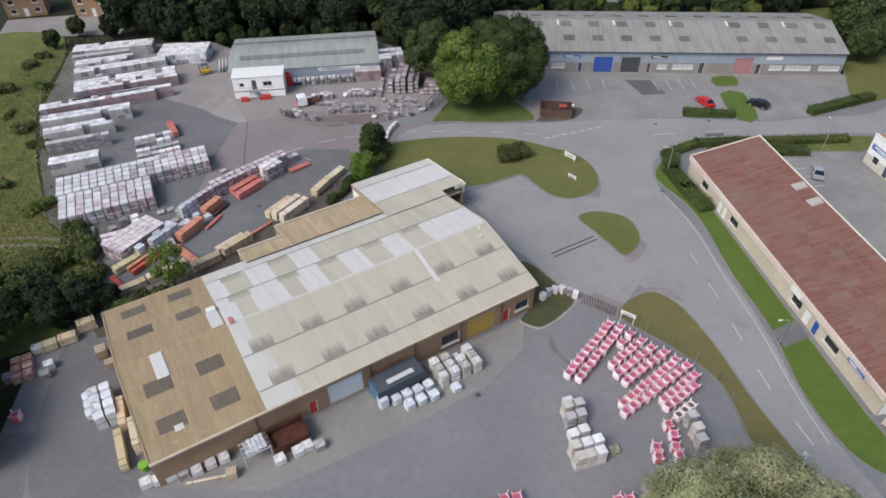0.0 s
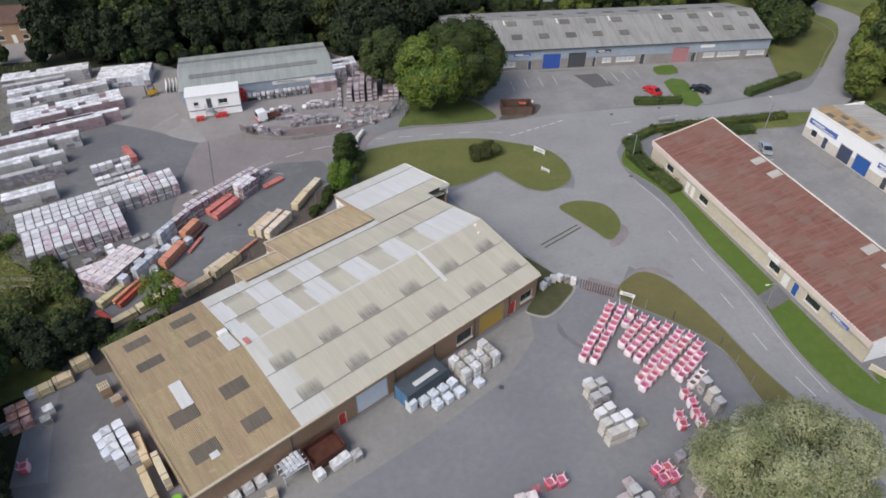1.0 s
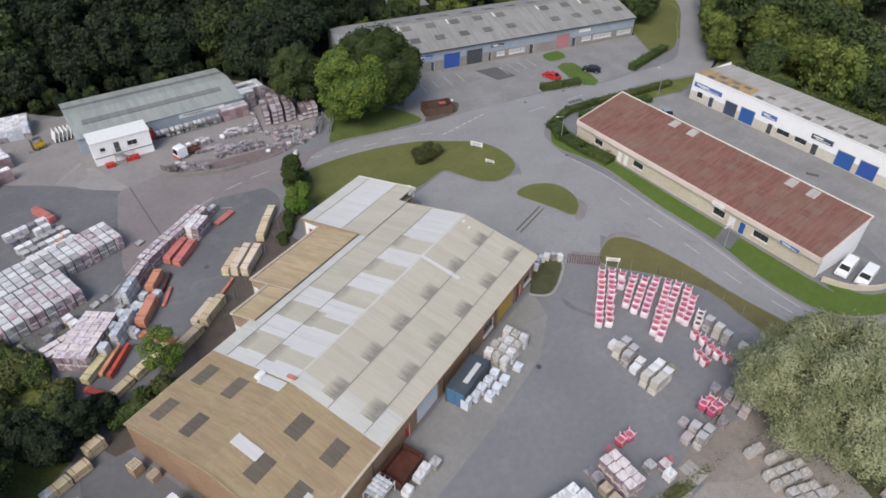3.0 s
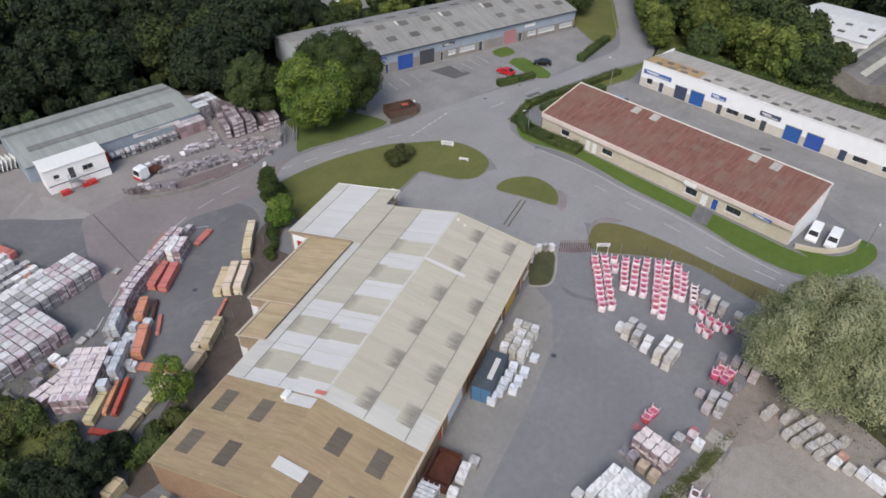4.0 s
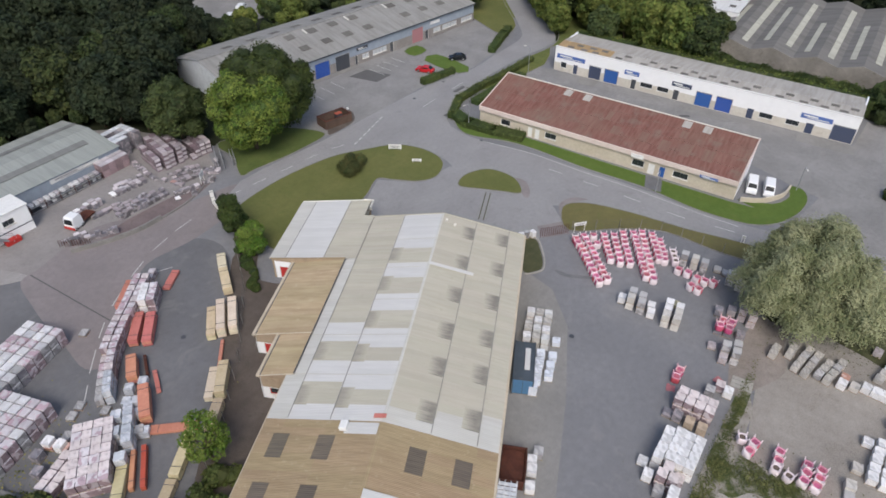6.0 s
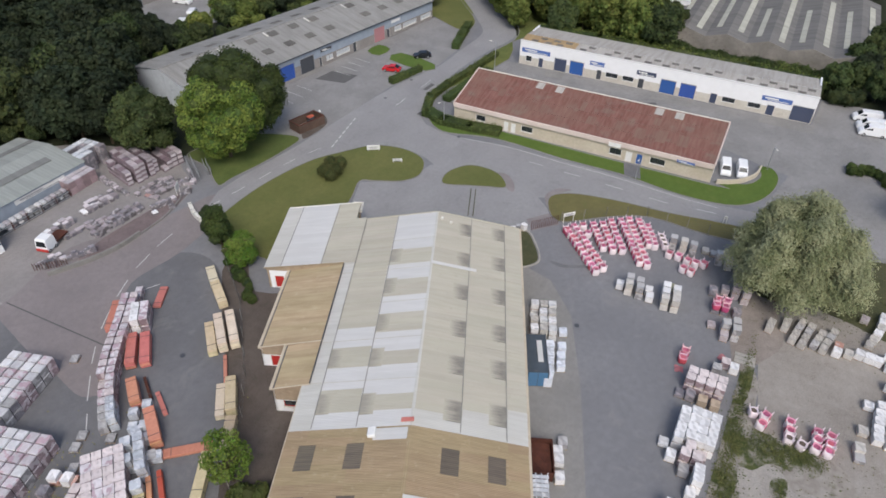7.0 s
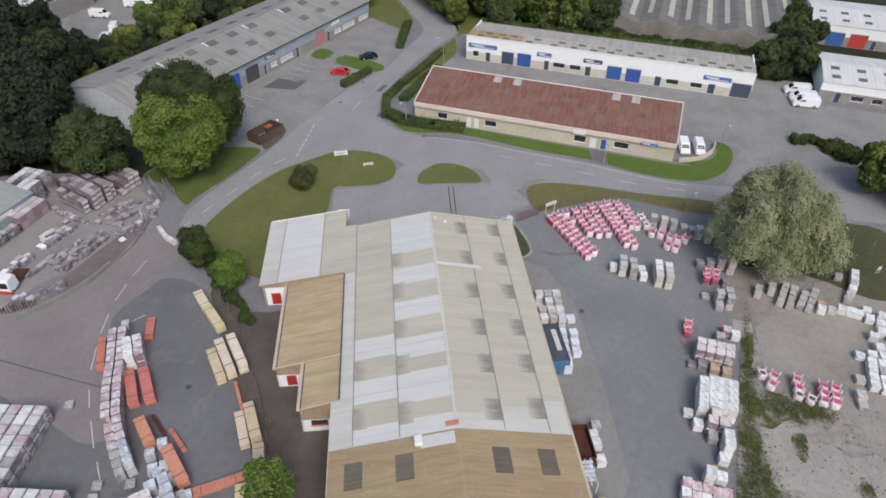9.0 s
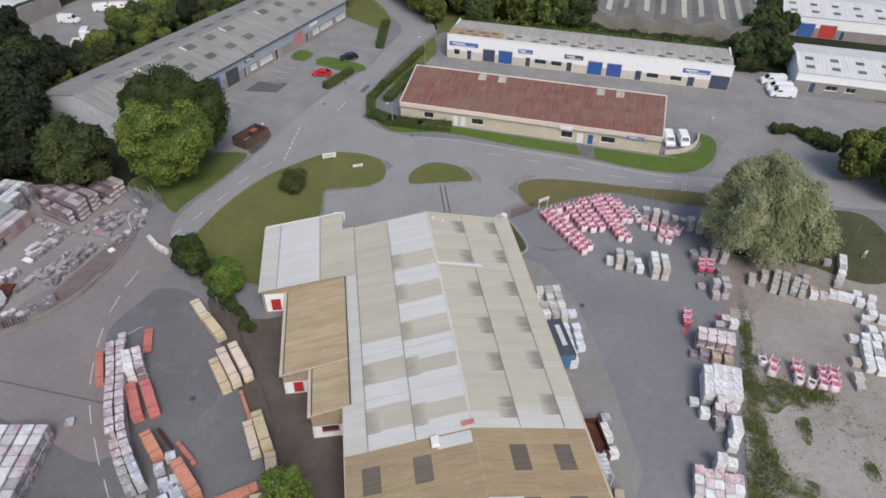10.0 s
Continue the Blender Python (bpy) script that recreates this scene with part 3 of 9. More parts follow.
# Inner mass, mostly in a darker leaf tone: painted shade behind the outer leaves.
def core(lobes, material, name="inner_crown", parent=None, k=0.82, sub=2):
    bm = bmesh.new()
    for l in lobes:
        z = l[4] if len(l) > 4 else 1.0
        m = Matrix.Translation(l[:3]) @ Matrix.Diagonal((l[3] * k, l[3] * k, l[3] * k * z, 1))
        bmesh.ops.create_icosphere(bm, subdivisions=sub, radius=1.0, matrix=m)
    for v in bm.verts:
        v.co += Vector(noise.noise_vector(v.co * 0.6)) * 0.5
    return part(name, bm, material, parent)


def make_lobes(rng, h, r, base, count, squash=1.0, rim=0.45, least=0.28, cone=0.0):
    """A crown as a heap of lobes between the heights base and h."""
    mid = (h + base) / 2
    half = (h - base) / 2
    lobes = [(0, 0, mid, min(r, half) * 0.72, half / min(r, half) * 0.95)]
    for i in range(count):
        th = i * 2.4 + rng.uniform(-0.4, 0.4)
        u = rng.uniform(-0.85, 0.85)
        w = math.sqrt(max(0.05, 1 - u * u))
        rr = r * rng.uniform(least, rim)
        w *= 1.0 - cone * (u + 1) / 2
        lobes.append((math.cos(th) * (r - rr) * w * squash, math.sin(th) * (r - rr) * w, mid + u * (half - rr * 0.7), rr, rng.uniform(0.75, 1.0)))
    return lobes


def tree(at, h, r, base, mat, label, seed, leaves=5000, size=0.35, count=22, name="tree", hang=0.0, squash=1.0, group="", mat2=None, rim=0.45, least=0.28, cone=0.0, k=0.82, sub=2, tilt=0.6):
    rng = np.random.default_rng(seed)
    t = thing(name, at, label, "tree", group)
    bm = bmesh.new()
    tr = max(0.12, h * 0.022)
    rod(bm, (0, 0, -0.1), (0, 0, base + (h - base) * 0.5), tr, 8, tr * 0.55)
    for i in range(6):
        a = i * 1.05 + rng.uniform(-0.3, 0.3)
        z0 = base + (h - base) * (0.05 + 0.06 * i)
        rod(bm, (0, 0, z0 * 0.85), (math.cos(a) * r * 0.6, math.sin(a) * r * 0.6, z0 + (h - base) * 0.22), tr * 0.45, 5, tr * 0.15)
    part("trunk", bm, M["bark"], t)
    lobes = make_lobes(rng, h, r, base, count, squash, rim, least, cone)
    if cone:
        lobes[0] = (0, 0, base + (h - base) * 0.4, r * 0.6, 1.2)
    p, d = blob_points(rng, lobes, leaves)
    d = d + np.array([0, 0, 0.35])
    if hang:
        p[:, 2] -= hang * rng.random(len(p)) * (np.hypot(p[:, 0], p[:, 1]) / r)
    v = leaf_quads(p, d, size, rng, tilt)
    v[:, 2] = np.maximum(v[:, 2], 0.15)
    quads("crown", v, len(p), mat, t)
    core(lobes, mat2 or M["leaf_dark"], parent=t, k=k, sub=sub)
    return t


def bush(at, sx, sy, h, mat, label, seed, leaves=900, size=0.16, name="bush", category="bush", group=""):
    rng = np.random.default_rng(seed)
    t = thing(name, at, label, category, group)
    lobes = []
    n = max(3, int(max(sx, sy) * 1.6))
    for i in range(n):
        x = rng.uniform(-0.5, 0.5) * sx * 0.75
        y = rng.uniform(-0.5, 0.5) * sy * 0.75
        r = min(h * 0.55, max(0.3, min(sx, sy) * rng.uniform(0.3, 0.48)))
        lobes.append((x, y, max(r * 0.7, h * rng.uniform(0.4, 0.55)), r, 0.9))
    p, d = blob_points(rng, lobes, leaves)
    p[:, 2] = np.clip(p[:, 2], 0.02, h)
    d[:, 2] += 0.3
    quads("foliage", leaf_quads(p, d, size, rng), len(p), mat, t)
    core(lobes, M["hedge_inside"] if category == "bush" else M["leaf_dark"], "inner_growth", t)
    return t


def hedge(pts, width, h, mat, label, seed, per=70, size=0.13):
    """A clipped hedge along a line of plan points."""
    rng = np.random.default_rng(seed)
    pts = [site_xy(*p) for p in pts]
    t = thing("hedge", pose(pts[0][0], pts[0][1], 0), label, "hedge", levelled=True)
    o = Vector(pts[0])
    P, D = [], []
    bm = bmesh.new()
    for a, b in zip(pts, pts[1:]):
        a, b = Vector(a) - o, Vector(b) - o
        d = b - a
        ln = d.length
        ang = math.atan2(d.y, d.x)
        m = Matrix.Translation(((a + b) / 2).to_3d()) @ Matrix.Rotation(ang, 4, 'Z')
        box(bm, 0, 0, h * 0.46, ln + width * 0.5, width * 0.84, h * 0.9, 0.12, m)
        n = int(per * ln)
        x = rng.uniform(-0.5, 0.5, n) * (ln + width * 0.6)
        side = rng.random(n)
        top = side < 0.5
        y = np.where(top, rng.uniform(-0.5, 0.5, n) * width, np.sign(rng.random(n) - 0.5) * width * 0.47)
        z = np.where(top, h * (0.95 + 0.09 * np.sin(x * 1.7 + ang) + 0.06 * np.sin(x * 4.1)), rng.random(n) * h)
        lump = rng.normal(0, 0.08, (n, 3))
        loc = np.stack([x, y, z], 1) + lump
        nr = np.where(top[:, None], np.array([0, 0, 1.0]), np.stack([0 * y, np.sign(y), 0.3 + 0 * y], 1))
        R = np.array(Matrix.Rotation(ang, 3, 'Z'))
        P.append(loc @ R.T + np.array([*((a + b) / 2), 0]))
        D.append(nr @ R.T)
    P, D = np.concatenate(P), np.concatenate(D)
    quads("foliage", leaf_quads(P, D, size, rng, 0.5), len(P), mat, t)
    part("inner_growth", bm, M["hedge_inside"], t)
    return t


def willow(at, h, r, label, seed, tufts=112, leaves=140000):
    """A wide willow: limbs, and a crown heaped from many drooping tufts of narrow leaves."""
    rng = np.random.default_rng(seed)
    t = thing("willow", at, label, "tree")
    bm = bmesh.new()
    rod(bm, (0, 0, -0.1), (0.3, 0.1, 4.5), 0.42, 9, 0.3)
    for i in range(9):
        a = i * 0.72 + rng.uniform(-0.3, 0.3)
        rod(bm, (0.2, 0.1, 2.0 + 0.25 * i), (math.cos(a) * r * 0.62, math.sin(a) * r * 0.62, 6.0 + 0.5 * i), 0.18, 5, 0.05)
    part("trunk", bm, M["bark"], t)
    mid, half = h * 0.47, h * 0.53
    u = rng.uniform(-0.75, 0.97, tufts)
    th = np.arange(tufts) * 2.39996 + rng.uniform(-0.5, 0.5, tufts)
    w = np.sqrt(1 - u * u)
    reach = rng.uniform(0.62, 0.97, tufts) * (1 + 0.09 * np.sin(th * 3 + 1) + 0.06 * np.sin(th * 5 + u * 4))
    c = np.stack([np.cos(th) * w * r * reach, np.sin(th) * w * r * reach, mid + u * half * reach], 1)
    size = rng.uniform(1.0, 2.35, tufts)
    c[:, 2] = np.maximum(c[:, 2], size * 0.8)
    pick = rng.choice(tufts, leaves, p=size ** 2 / (size ** 2).sum())
    d = rng.normal(0, 1, (leaves, 3))
    d[:, 2] = np.where(d[:, 2] < -0.3, -d[:, 2], d[:, 2])
    d /= np.linalg.norm(d, axis=1)[:, None]
    out = c[pick] / (np.linalg.norm(c[pick] * np.array([1, 1, 1.2]), axis=1)[:, None] + 0.1)
    p = c[pick] + d * (size[pick] * rng.uniform(0.55, 1.08, leaves) * (1 + 0.25 * np.sin(d[:, 0] * 9 + pick) * np.sin(d[:, 1] * 9)))[:, None] * np.array([1, 1, 0.8])
    p[:, 2] -= rng.random(leaves) * size[pick] * 0.7 * np.clip(1 - d[:, 2], 0, 1)
    n = d + out * 0.5 + np.array([0, 0, 0.2])
    v = leaf_quads(p, n, 0.115, rng, 0.45)
    v[:, 2] = np.maximum(v[:, 2], 0.12)
    quads("crown", v, leaves, M["leaf_willow"], t)
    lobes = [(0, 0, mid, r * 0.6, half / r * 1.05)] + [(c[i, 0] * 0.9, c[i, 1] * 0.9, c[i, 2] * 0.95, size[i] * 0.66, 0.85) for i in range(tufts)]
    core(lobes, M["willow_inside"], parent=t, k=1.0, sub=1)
    return t


def corrugated(width, length, waves, depth, thick=0.0):
    """One roof sheet: x across the ribs, y down the slope from 0 to -length."""
    bm = bmesh.new()
    n = waves * 2
    top, low = [], []
    for i in range(n + 1):
        x = -width / 2 + width * i / n
        z = depth if i % 2 else 0.0
        top.append(bm.verts.new((x, 0, z)))
        low.append(bm.verts.new((x, -length, z)))
    for i in range(n):
        bm.faces.new((low[i], low[i + 1], top[i + 1], top[i]))
    return bm


def ribbed(x0, x1, y0, z0, y1, z1, pitch, depth):
    """A whole ribbed slope in one mesh, from its high edge (y0, z0) to its low edge (y1, z1)."""
    n = int((x1 - x0) / pitch)
    vs, fs = [], []
    for i in range(n + 1):
        x = x0 + (x1 - x0) * i / n
        d = depth if i % 2 else 0.0
        vs += [(x, y0, z0 + d), (x, y1, z1 + d)]
    for i in range(n):
        fs.append((2 * i, 2 * i + 1, 2 * i + 3, 2 * i + 2) if y1 < y0 else (2 * i + 1, 2 * i, 2 * i + 2, 2 * i + 3))
    bm = bmesh.new()
    bv = [bm.verts.new(v) for v in vs]
    for f in fs:
        bm.faces.new([bv[i] for i in f])
    return bm


def slope_at(x, y0, z0, y1, z1, t, lift=0.0):
    """A pose on a slope that runs from (y0, z0) down to (y1, z1), t of the way down; y of the pose points up the slope."""
    y, z = y0 + (y1 - y0) * t, z0 + (z1 - z0) * t
    up = Vector((0, y0 - y1, z0 - z1)).normalized()
    side = Vector((1, 0, 0)) if y0 > y1 else Vector((-1, 0, 0))
    nrm = side.cross(up)
    m = Matrix((side, up, nrm)).transposed().to_4x4()
    return Matrix.Translation(Vector((x, y, z)) + nrm * lift) @ m


def roller(parent, x0, x1, z0, z1, y, mat, label):
    bm = bmesh.new()
    n = max(6, int((z1 - z0) / 0.15)) * 2
    rows = [[bm.verts.new((x, y - (0.04 if i % 4 in (1, 2) else 0.0), z0 + (z1 - z0) * i / n)) for x in (x0, x1)] for i in range(n + 1)]
    for p, q in zip(rows, rows[1:]):
        bm.faces.new((p[0], p[1], q[1], q[0]))
    d = part("roller_door", bm, M[mat], parent, label)
    part("door_guide", boxes([(x0 + 0.05, y - 0.06, (z0 + z1) / 2, 0.1, 0.08, z1 - z0), (x1 - 0.05, y - 0.06, (z0 + z1) / 2, 0.1, 0.08, z1 - z0), ((x0 + x1) / 2, y - 0.06, z1 - 0.09, x1 - x0, 0.1, 0.18)]), M["steel"], d)
    return d


def window(parent, x0, x1, z0, z1, y, label="", frame_mat="white"):
    w = part("window", boxes([(x0 + 0.04, y, (z0 + z1) / 2, 0.08, 0.08, z1 - z0), (x1 - 0.04, y, (z0 + z1) / 2, 0.08, 0.08, z1 - z0), ((x0 + x1) / 2, y, z1 - 0.04, x1 - x0 - 0.16, 0.08, 0.08), ((x0 + x1) / 2, y, z0 + 0.04, x1 - x0 - 0.16, 0.08, 0.08)]), M["white" if frame_mat == "blind" else frame_mat], parent, label)
    n = max(1, round((x1 - x0) / 1.1))
    for i in range(n):
        a = x0 + 0.08 + (x1 - x0 - 0.16) * i / n
        b = x0 + 0.08 + (x1 - x0 - 0.16) * (i + 1) / n
        part("pane", boxes([((a + b) / 2, y + 0.02, (z0 + z1) / 2, b - a - 0.06, 0.02, z1 - z0 - 0.16)]), M["blind" if frame_mat == "blind" else "glass"], w)
    part("sill", boxes([((x0 + x1) / 2, y - 0.15, z0 - 0.03, x1 - x0 + 0.1, 0.22, 0.06)]), M["trim"], w)
    return w


def door(parent, x0, x1, z0, z1, y, mat, label):
    d = part("door", boxes([((x0 + x1) / 2, y, (z0 + z1) / 2, x1 - x0 - 0.12, 0.06, z1 - z0 - 0.06)], 0.015), M[mat], parent, label)
    part("door_frame", boxes([(x0 + 0.03, y - 0.02, (z0 + z1) / 2, 0.06, 0.12, z1 - z0), (x1 - 0.03, y - 0.02, (z0 + z1) / 2, 0.06, 0.12, z1 - z0), ((x0 + x1) / 2, y - 0.02, z1 - 0.03, x1 - x0 - 0.12, 0.12, 0.06)]), M["trim"], d)
    part("door_handle", boxes([(x1 - 0.2, y - 0.06, (z0 + z1) / 2 - 0.05, 0.14, 0.05, 0.04)]), M["steel"], d)
    return d


def facade(parent, length, height, thick, openings, low, high=None, split=99.0, name="wall", at=None):
    """A wall along x from 0, outer face at y=0, with openings right through it (x0, x1, z0, z1, kind, material, label)."""
    openings = [(min(o[0], o[1]), max(o[0], o[1]), max(o[2], 0.05), *o[3:]) for o in openings]
    xs = sorted({0.0, length, *(v for o in openings for v in o[:2])})
    zs = sorted({0.0, height, *([split] if split < height else []), *(v for o in openings for v in o[2:4])})
    bms = [bmesh.new(), bmesh.new()]
    for a, b in zip(xs, xs[1:]):
        for c, d in zip(zs, zs[1:]):
            mx, mz = (a + b) / 2, (c + d) / 2
            if not any(o[0] < mx < o[1] and o[2] < mz < o[3] for o in openings):
                box(bms[1 if mz > split else 0], mx, thick / 2, mz, b - a, thick, d - c)
    for bm in bms:
        bmesh.ops.remove_doubles(bm, verts=bm.verts, dist=0.001)
    root = part(name, bms[0], M[low], parent, at=at)
    if split < height:
        part("cladding", bms[1], M[high or low], root)
    else:
        bms[1].free()
    for x0, x1, z0, z1, kind, mat, label in openings:
        if kind == "roller":
            roller(root, x0, x1, z0, z1, 0.14, mat, label)
        elif kind == "window":
            window(root, x0, x1, z0, z1, 0.1, label, mat)
        elif kind == "door":
            door(root, x0, x1, z0, z1, 0.1, mat, label)
    return root


def sign_board(parent, x0, x1, z0, z1, y, face, bar, label):
    """A flat sign with unreadable writing as plain bars."""
    s = part("sign", boxes([((x0 + x1) / 2, y - 0.04, (z0 + z1) / 2, x1 - x0, 0.06, z1 - z0)], 0.01), M[face], parent, label)
    if bar:
        w = x1 - x0
        part("writing", boxes([(x0 + w * 0.32, y - 0.08, z0 + (z1 - z0) * 0.62, w * 0.45, 0.02, (z1 - z0) * 0.3), (x0 + w * 0.55, y - 0.08, z0 + (z1 - z0) * 0.25, w * 0.7, 0.02, (z1 - z0) * 0.16)]), M[bar], s)
    return s


# ---- ground ----
bm = bmesh.new()
bmesh.ops.create_grid(bm, x_segments=8, y_segments=8, size=1500)
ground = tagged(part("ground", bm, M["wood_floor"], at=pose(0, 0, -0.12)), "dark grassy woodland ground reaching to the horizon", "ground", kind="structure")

sheet("road_bank", [(98, 60), (150, 60), (150, 150), (108, 150), (104, 120)], -0.04, M["rough_grass"], "rough grass banks beside the estate road", "grass", 0.05)
sheet("estate_tarmac", [(-44, 12), (-44.5, 62), (-41, 80), (-52, 87), (-65.5, 124), (-69, 156), (-38, 158), (-30, 150), (4, 149), (14, 122), (22, 117), (26, 126), (100, 114), (106, 104), (96, 90), (94, 22), (80, -25), (40, -25), (30, 0), (10, 12)], 0.0, M["yard"], "worn grey asphalt of the industrial yard", "tarmac", 0.3)
sheet("stock_yard", rounded([(-43, 81), (-52, 88), (-65, 125), (-60, 140), (-40.6, 128), (-34.6, 122.5), (-25.3, 114.4), (-26.6, 108), (-22, 101), (-10, 104), (-4, 100), (-6, 92), (-20, 78), (-38, 65)], 4), 0.006, M["dark_tarmac"], "dark smooth tarmac of the stock yard", "tarmac")
sheet("shed_apron", rounded([(-62, 141), (-44, 129), (-34.6, 122.5), (-25.3, 114.4), (-20, 113.6), (-14, 112), (-9, 110.8), (0, 110.6), (8, 112), (12, 118), (14, 126), (4, 148), (-30, 150), (-50, 157), (-67, 156)], 3), 0.01, M["apron"], "pale dusty apron in front of the shed", "apron")
sheet("gate_road", rounded([(-25.6, 114.2), (-27.2, 108.3), (-28.3, 102.7), (-28.9, 97.5), (-29.6, 92), (-27.0, 90.4), (-22.6, 94.4), (-18.0, 98.2), (-13.0, 102.6), (-4.5, 101.5), (6, 102.8), (9, 107.5), (3, 109.5), (-4, 112), (-12, 117), (-22, 115)], 4), 0.014, M["pink_road"], "pinkish worn road inside the gate", "road")
sheet("main_road", rounded([(4, 102.8), (14, 102.6), (24.5, 100.3), (34, 93.5), (36.4, 87), (35.5, 82), (34, 78), (38, 73), (38, 66), (33.5, 60), (37, 56), (39, 48), (39.8, 38), (41.5, 27), (43.5, 6), (48, -12), (58, -14), (52, 5), (48, 18), (46, 29), (45.2, 39), (46.2, 50), (46.2, 62), (46.2, 72), (45, 82), (48.5, 90.5), (63, 93.8), (80, 93), (94, 90.2), (101, 93), (108, 100), (120.5, 111), (130.5, 121), (134, 130), (130, 144), (122, 142), (126, 129), (121.5, 121), (111.5, 112), (100, 102.4), (93, 98.2), (82, 98.4), (71, 98.7), (58, 102.2), (42, 104), (28, 105.3), (10, 107.8)], 3), 0.016, M["road"], "grey asphalt estate road", "road")
sheet("unit_lot", [(29, 106), (42, 103.9), (58, 102.9), (72, 99), (82, 99.3), (92, 104), (97, 113.9), (36, 127.0), (31, 116)], 0.012, M["lot"], "old patched tarmac lot before the grey units", "tarmac")
sheet("white_unit_lot", [(64.5, 36), (64.5, 90), (80, 91), (81, 84), (81, 22), (93, 21), (94, 9), (84, 8), (76, 7), (66, 3), (58, 0), (52, 4), (48.5, 17), (47, 27), (60, 24), (61, 28)], 0.012, M["lot"], "grey tarmac lot before the white units", "tarmac")
sheet("car_park", [(14, 84.5), (23.6, 88.3), (27.1, 81.5), (34, 80.2), (36, 76), (33, 76), (29.5, 75.6), (31.2, 69.8), (20.6, 66.4), (17.5, 71)], 0.021, M["road"], "small tarmac car park beside the warehouse", "tarmac")
sheet("forecourt", [(24.5, 57.6), (29.6, 55.2), (33.5, 59.5), (38.4, 66), (38.4, 73), (36, 76.2), (29.5, 75.6), (31.2, 69.8), (20.6, 66.4), (22.4, 62.4)], 0.018, M["road"], "grey tarmac of the warehouse forecourt", "tarmac", 0.1)
sheet("loading_slab", [(-14, 35.6), (-11.0, 36.7), (-0.6, 40.7), (10.3, 45.7), (15.6, 50.6), (17, 56), (-25, 37.5)], 0.008, M["concrete"], "pale concrete loading slab along the warehouse", "slab")
sheet("bare_ground", rounded([(16, 23), (23, 22), (32, 14), (34, 2), (20, -10), (-4, -14), (-24, -8), (-24, 16), (-12, 21.5), (2, 21.5)], 5), 0.03, M["dirt"], "pale bare earth of the spare ground", "earth")
sheet("muddy_edge", rounded([(16.5, 26.6), (19.0, 26.4), (23.0, 26.0), (26.5, 25.0), (27, 21.5), (22.2, 21.6), (18.0, 20.5), (12.5, 23.4), (11.0, 25.2), (13.6, 26.0)], 4), 0.034, M["mud"], "brown muddy ground at the yard edge", "earth", 0.02)
sheet("weedy_bank", rounded([(12, 24), (-4, 23.6), (-24, 24), (-30, 16), (-22, 8), (-8, 10), (0, 11.5), (3, 14), (3.5, 19), (6, 22), (10, 22.3)], 5), 0.05, M["weedy"], "bare earth with thin weeds beside the yard", "grass")
sheet("sand_patch", rounded([(-1.4, 22.4), (-0.6, 20.6), (-1.0, 18.6), (-2.9, 17.2), (-2.2, 15.4), (-3.3, 13.6), (-2.2, 10.4), (-8.7, 10.6), (-12, 14), (-10.8, 17.2), (-9.2, 19), (-9.6, 21.2), (-6.5, 21.8), (-4.2, 22.6)], 4), 0.06, M["sand"], "pale sandy patch of bare earth", "earth", 0.02)
sheet("weed_strip", rounded([(14.5, 24.3), (13.4, 23.2), (8.1, 23.1), (6.0, 23.5), (3.6, 22.4), (3.1, 19.2), (2.7, 16.2), (1.1, 14.8), (-0.6, 16.2), (-0.4, 19.6), (-2.2, 21.3), (-2.4, 22.7), (-4.6, 22.5), (-6.9, 22.7), (-7.6, 21.6), (-9.7, 21.9), (-10.1, 18.6), (-11.6, 18.2), (-14, 21), (-19, 22.5), (-19, 25.2), (-13.2, 25.2), (0.3, 24.8), (9, 24.6)], 4), 0.07, M["weed_thick"], "dense weeds along the yard edge", "grass", 0.03)
sheet("weed_clump", rounded([(-2.4, 19.4), (-1.9, 17.9), (-5.6, 18.2), (-4.4, 19.3)], 4), 0.074, M["weed_thick"], "small patch of weeds on bare earth", "grass", 0.02)
sheet("weed_clump", rounded([(-6.0, 13.0), (-6.3, 12.0), (-8.2, 11.8), (-8.0, 13.2)], 4), 0.074, M["weed_thick"], "small patch of weeds on bare earth", "grass", 0.02)
sheet("grass_patch", rounded([(27.5, 17), (31.5, 13), (32.8, 8.8), (33, 3), (29, 1.5), (25.5, 4.5), (24.6, 8.0), (26.2, 13)], 4), 0.036, M["dull_grass"], "dull trodden grass beside the bare ground", "grass")
sheet("rough_bank", rounded([(26, 24), (36, 27), (40, 16), (42, 4), (32, 2), (31, 14)], 5), 0.06, M["dull_grass"], "rough grass bank under the willow", "grass")
sheet("side_soil", rounded([(-37, 64), (-34, 60.5), (-8, 71.8), (-3, 79), (-6, 86), (-1, 92), (-5, 93), (-22, 76.5)], 3), 0.02, M["soil"], "dark trodden soil beside the warehouse", "soil")
sheet("west_corner", [(-62, 20), (-62, 48), (-40.6, 46.5), (-38.6, 36), (-38, 20)], 0.012, M["dark_tarmac"], "dark worn tarmac in the corner of the yard", "slab")
sheet("west_field", rounded([(-42, 62), (-43.5, 80.5), (-51.5, 86.5), (-66, 124), (-70, 156), (-78, 170), (-96, 165), (-88, 110), (-80, 70), (-60, 58)], 4), 0.04, M["rough_grass"], "overgrown grass field beside the stock yard", "grass")
for o in (0.0, 1.7):
    strip("wheel_track", rounded([(-80, 83.2 + o), (-66, 82.2 + o), (-54, 81.7 + o), (-48, 79.8 + o), (-43.2, 75.5 + o)], 5, False), 0.6, 0.03, 0.04, M["weedy"], "bare earth wheel track through the grass", "track", False)
strip("field_kerb", [(-40.3, 72.4), (-44.3, 84.1)], 0.5, 0.0, 0.5, M["kerb"], "low concrete kerb beside the field", "kerb", False)
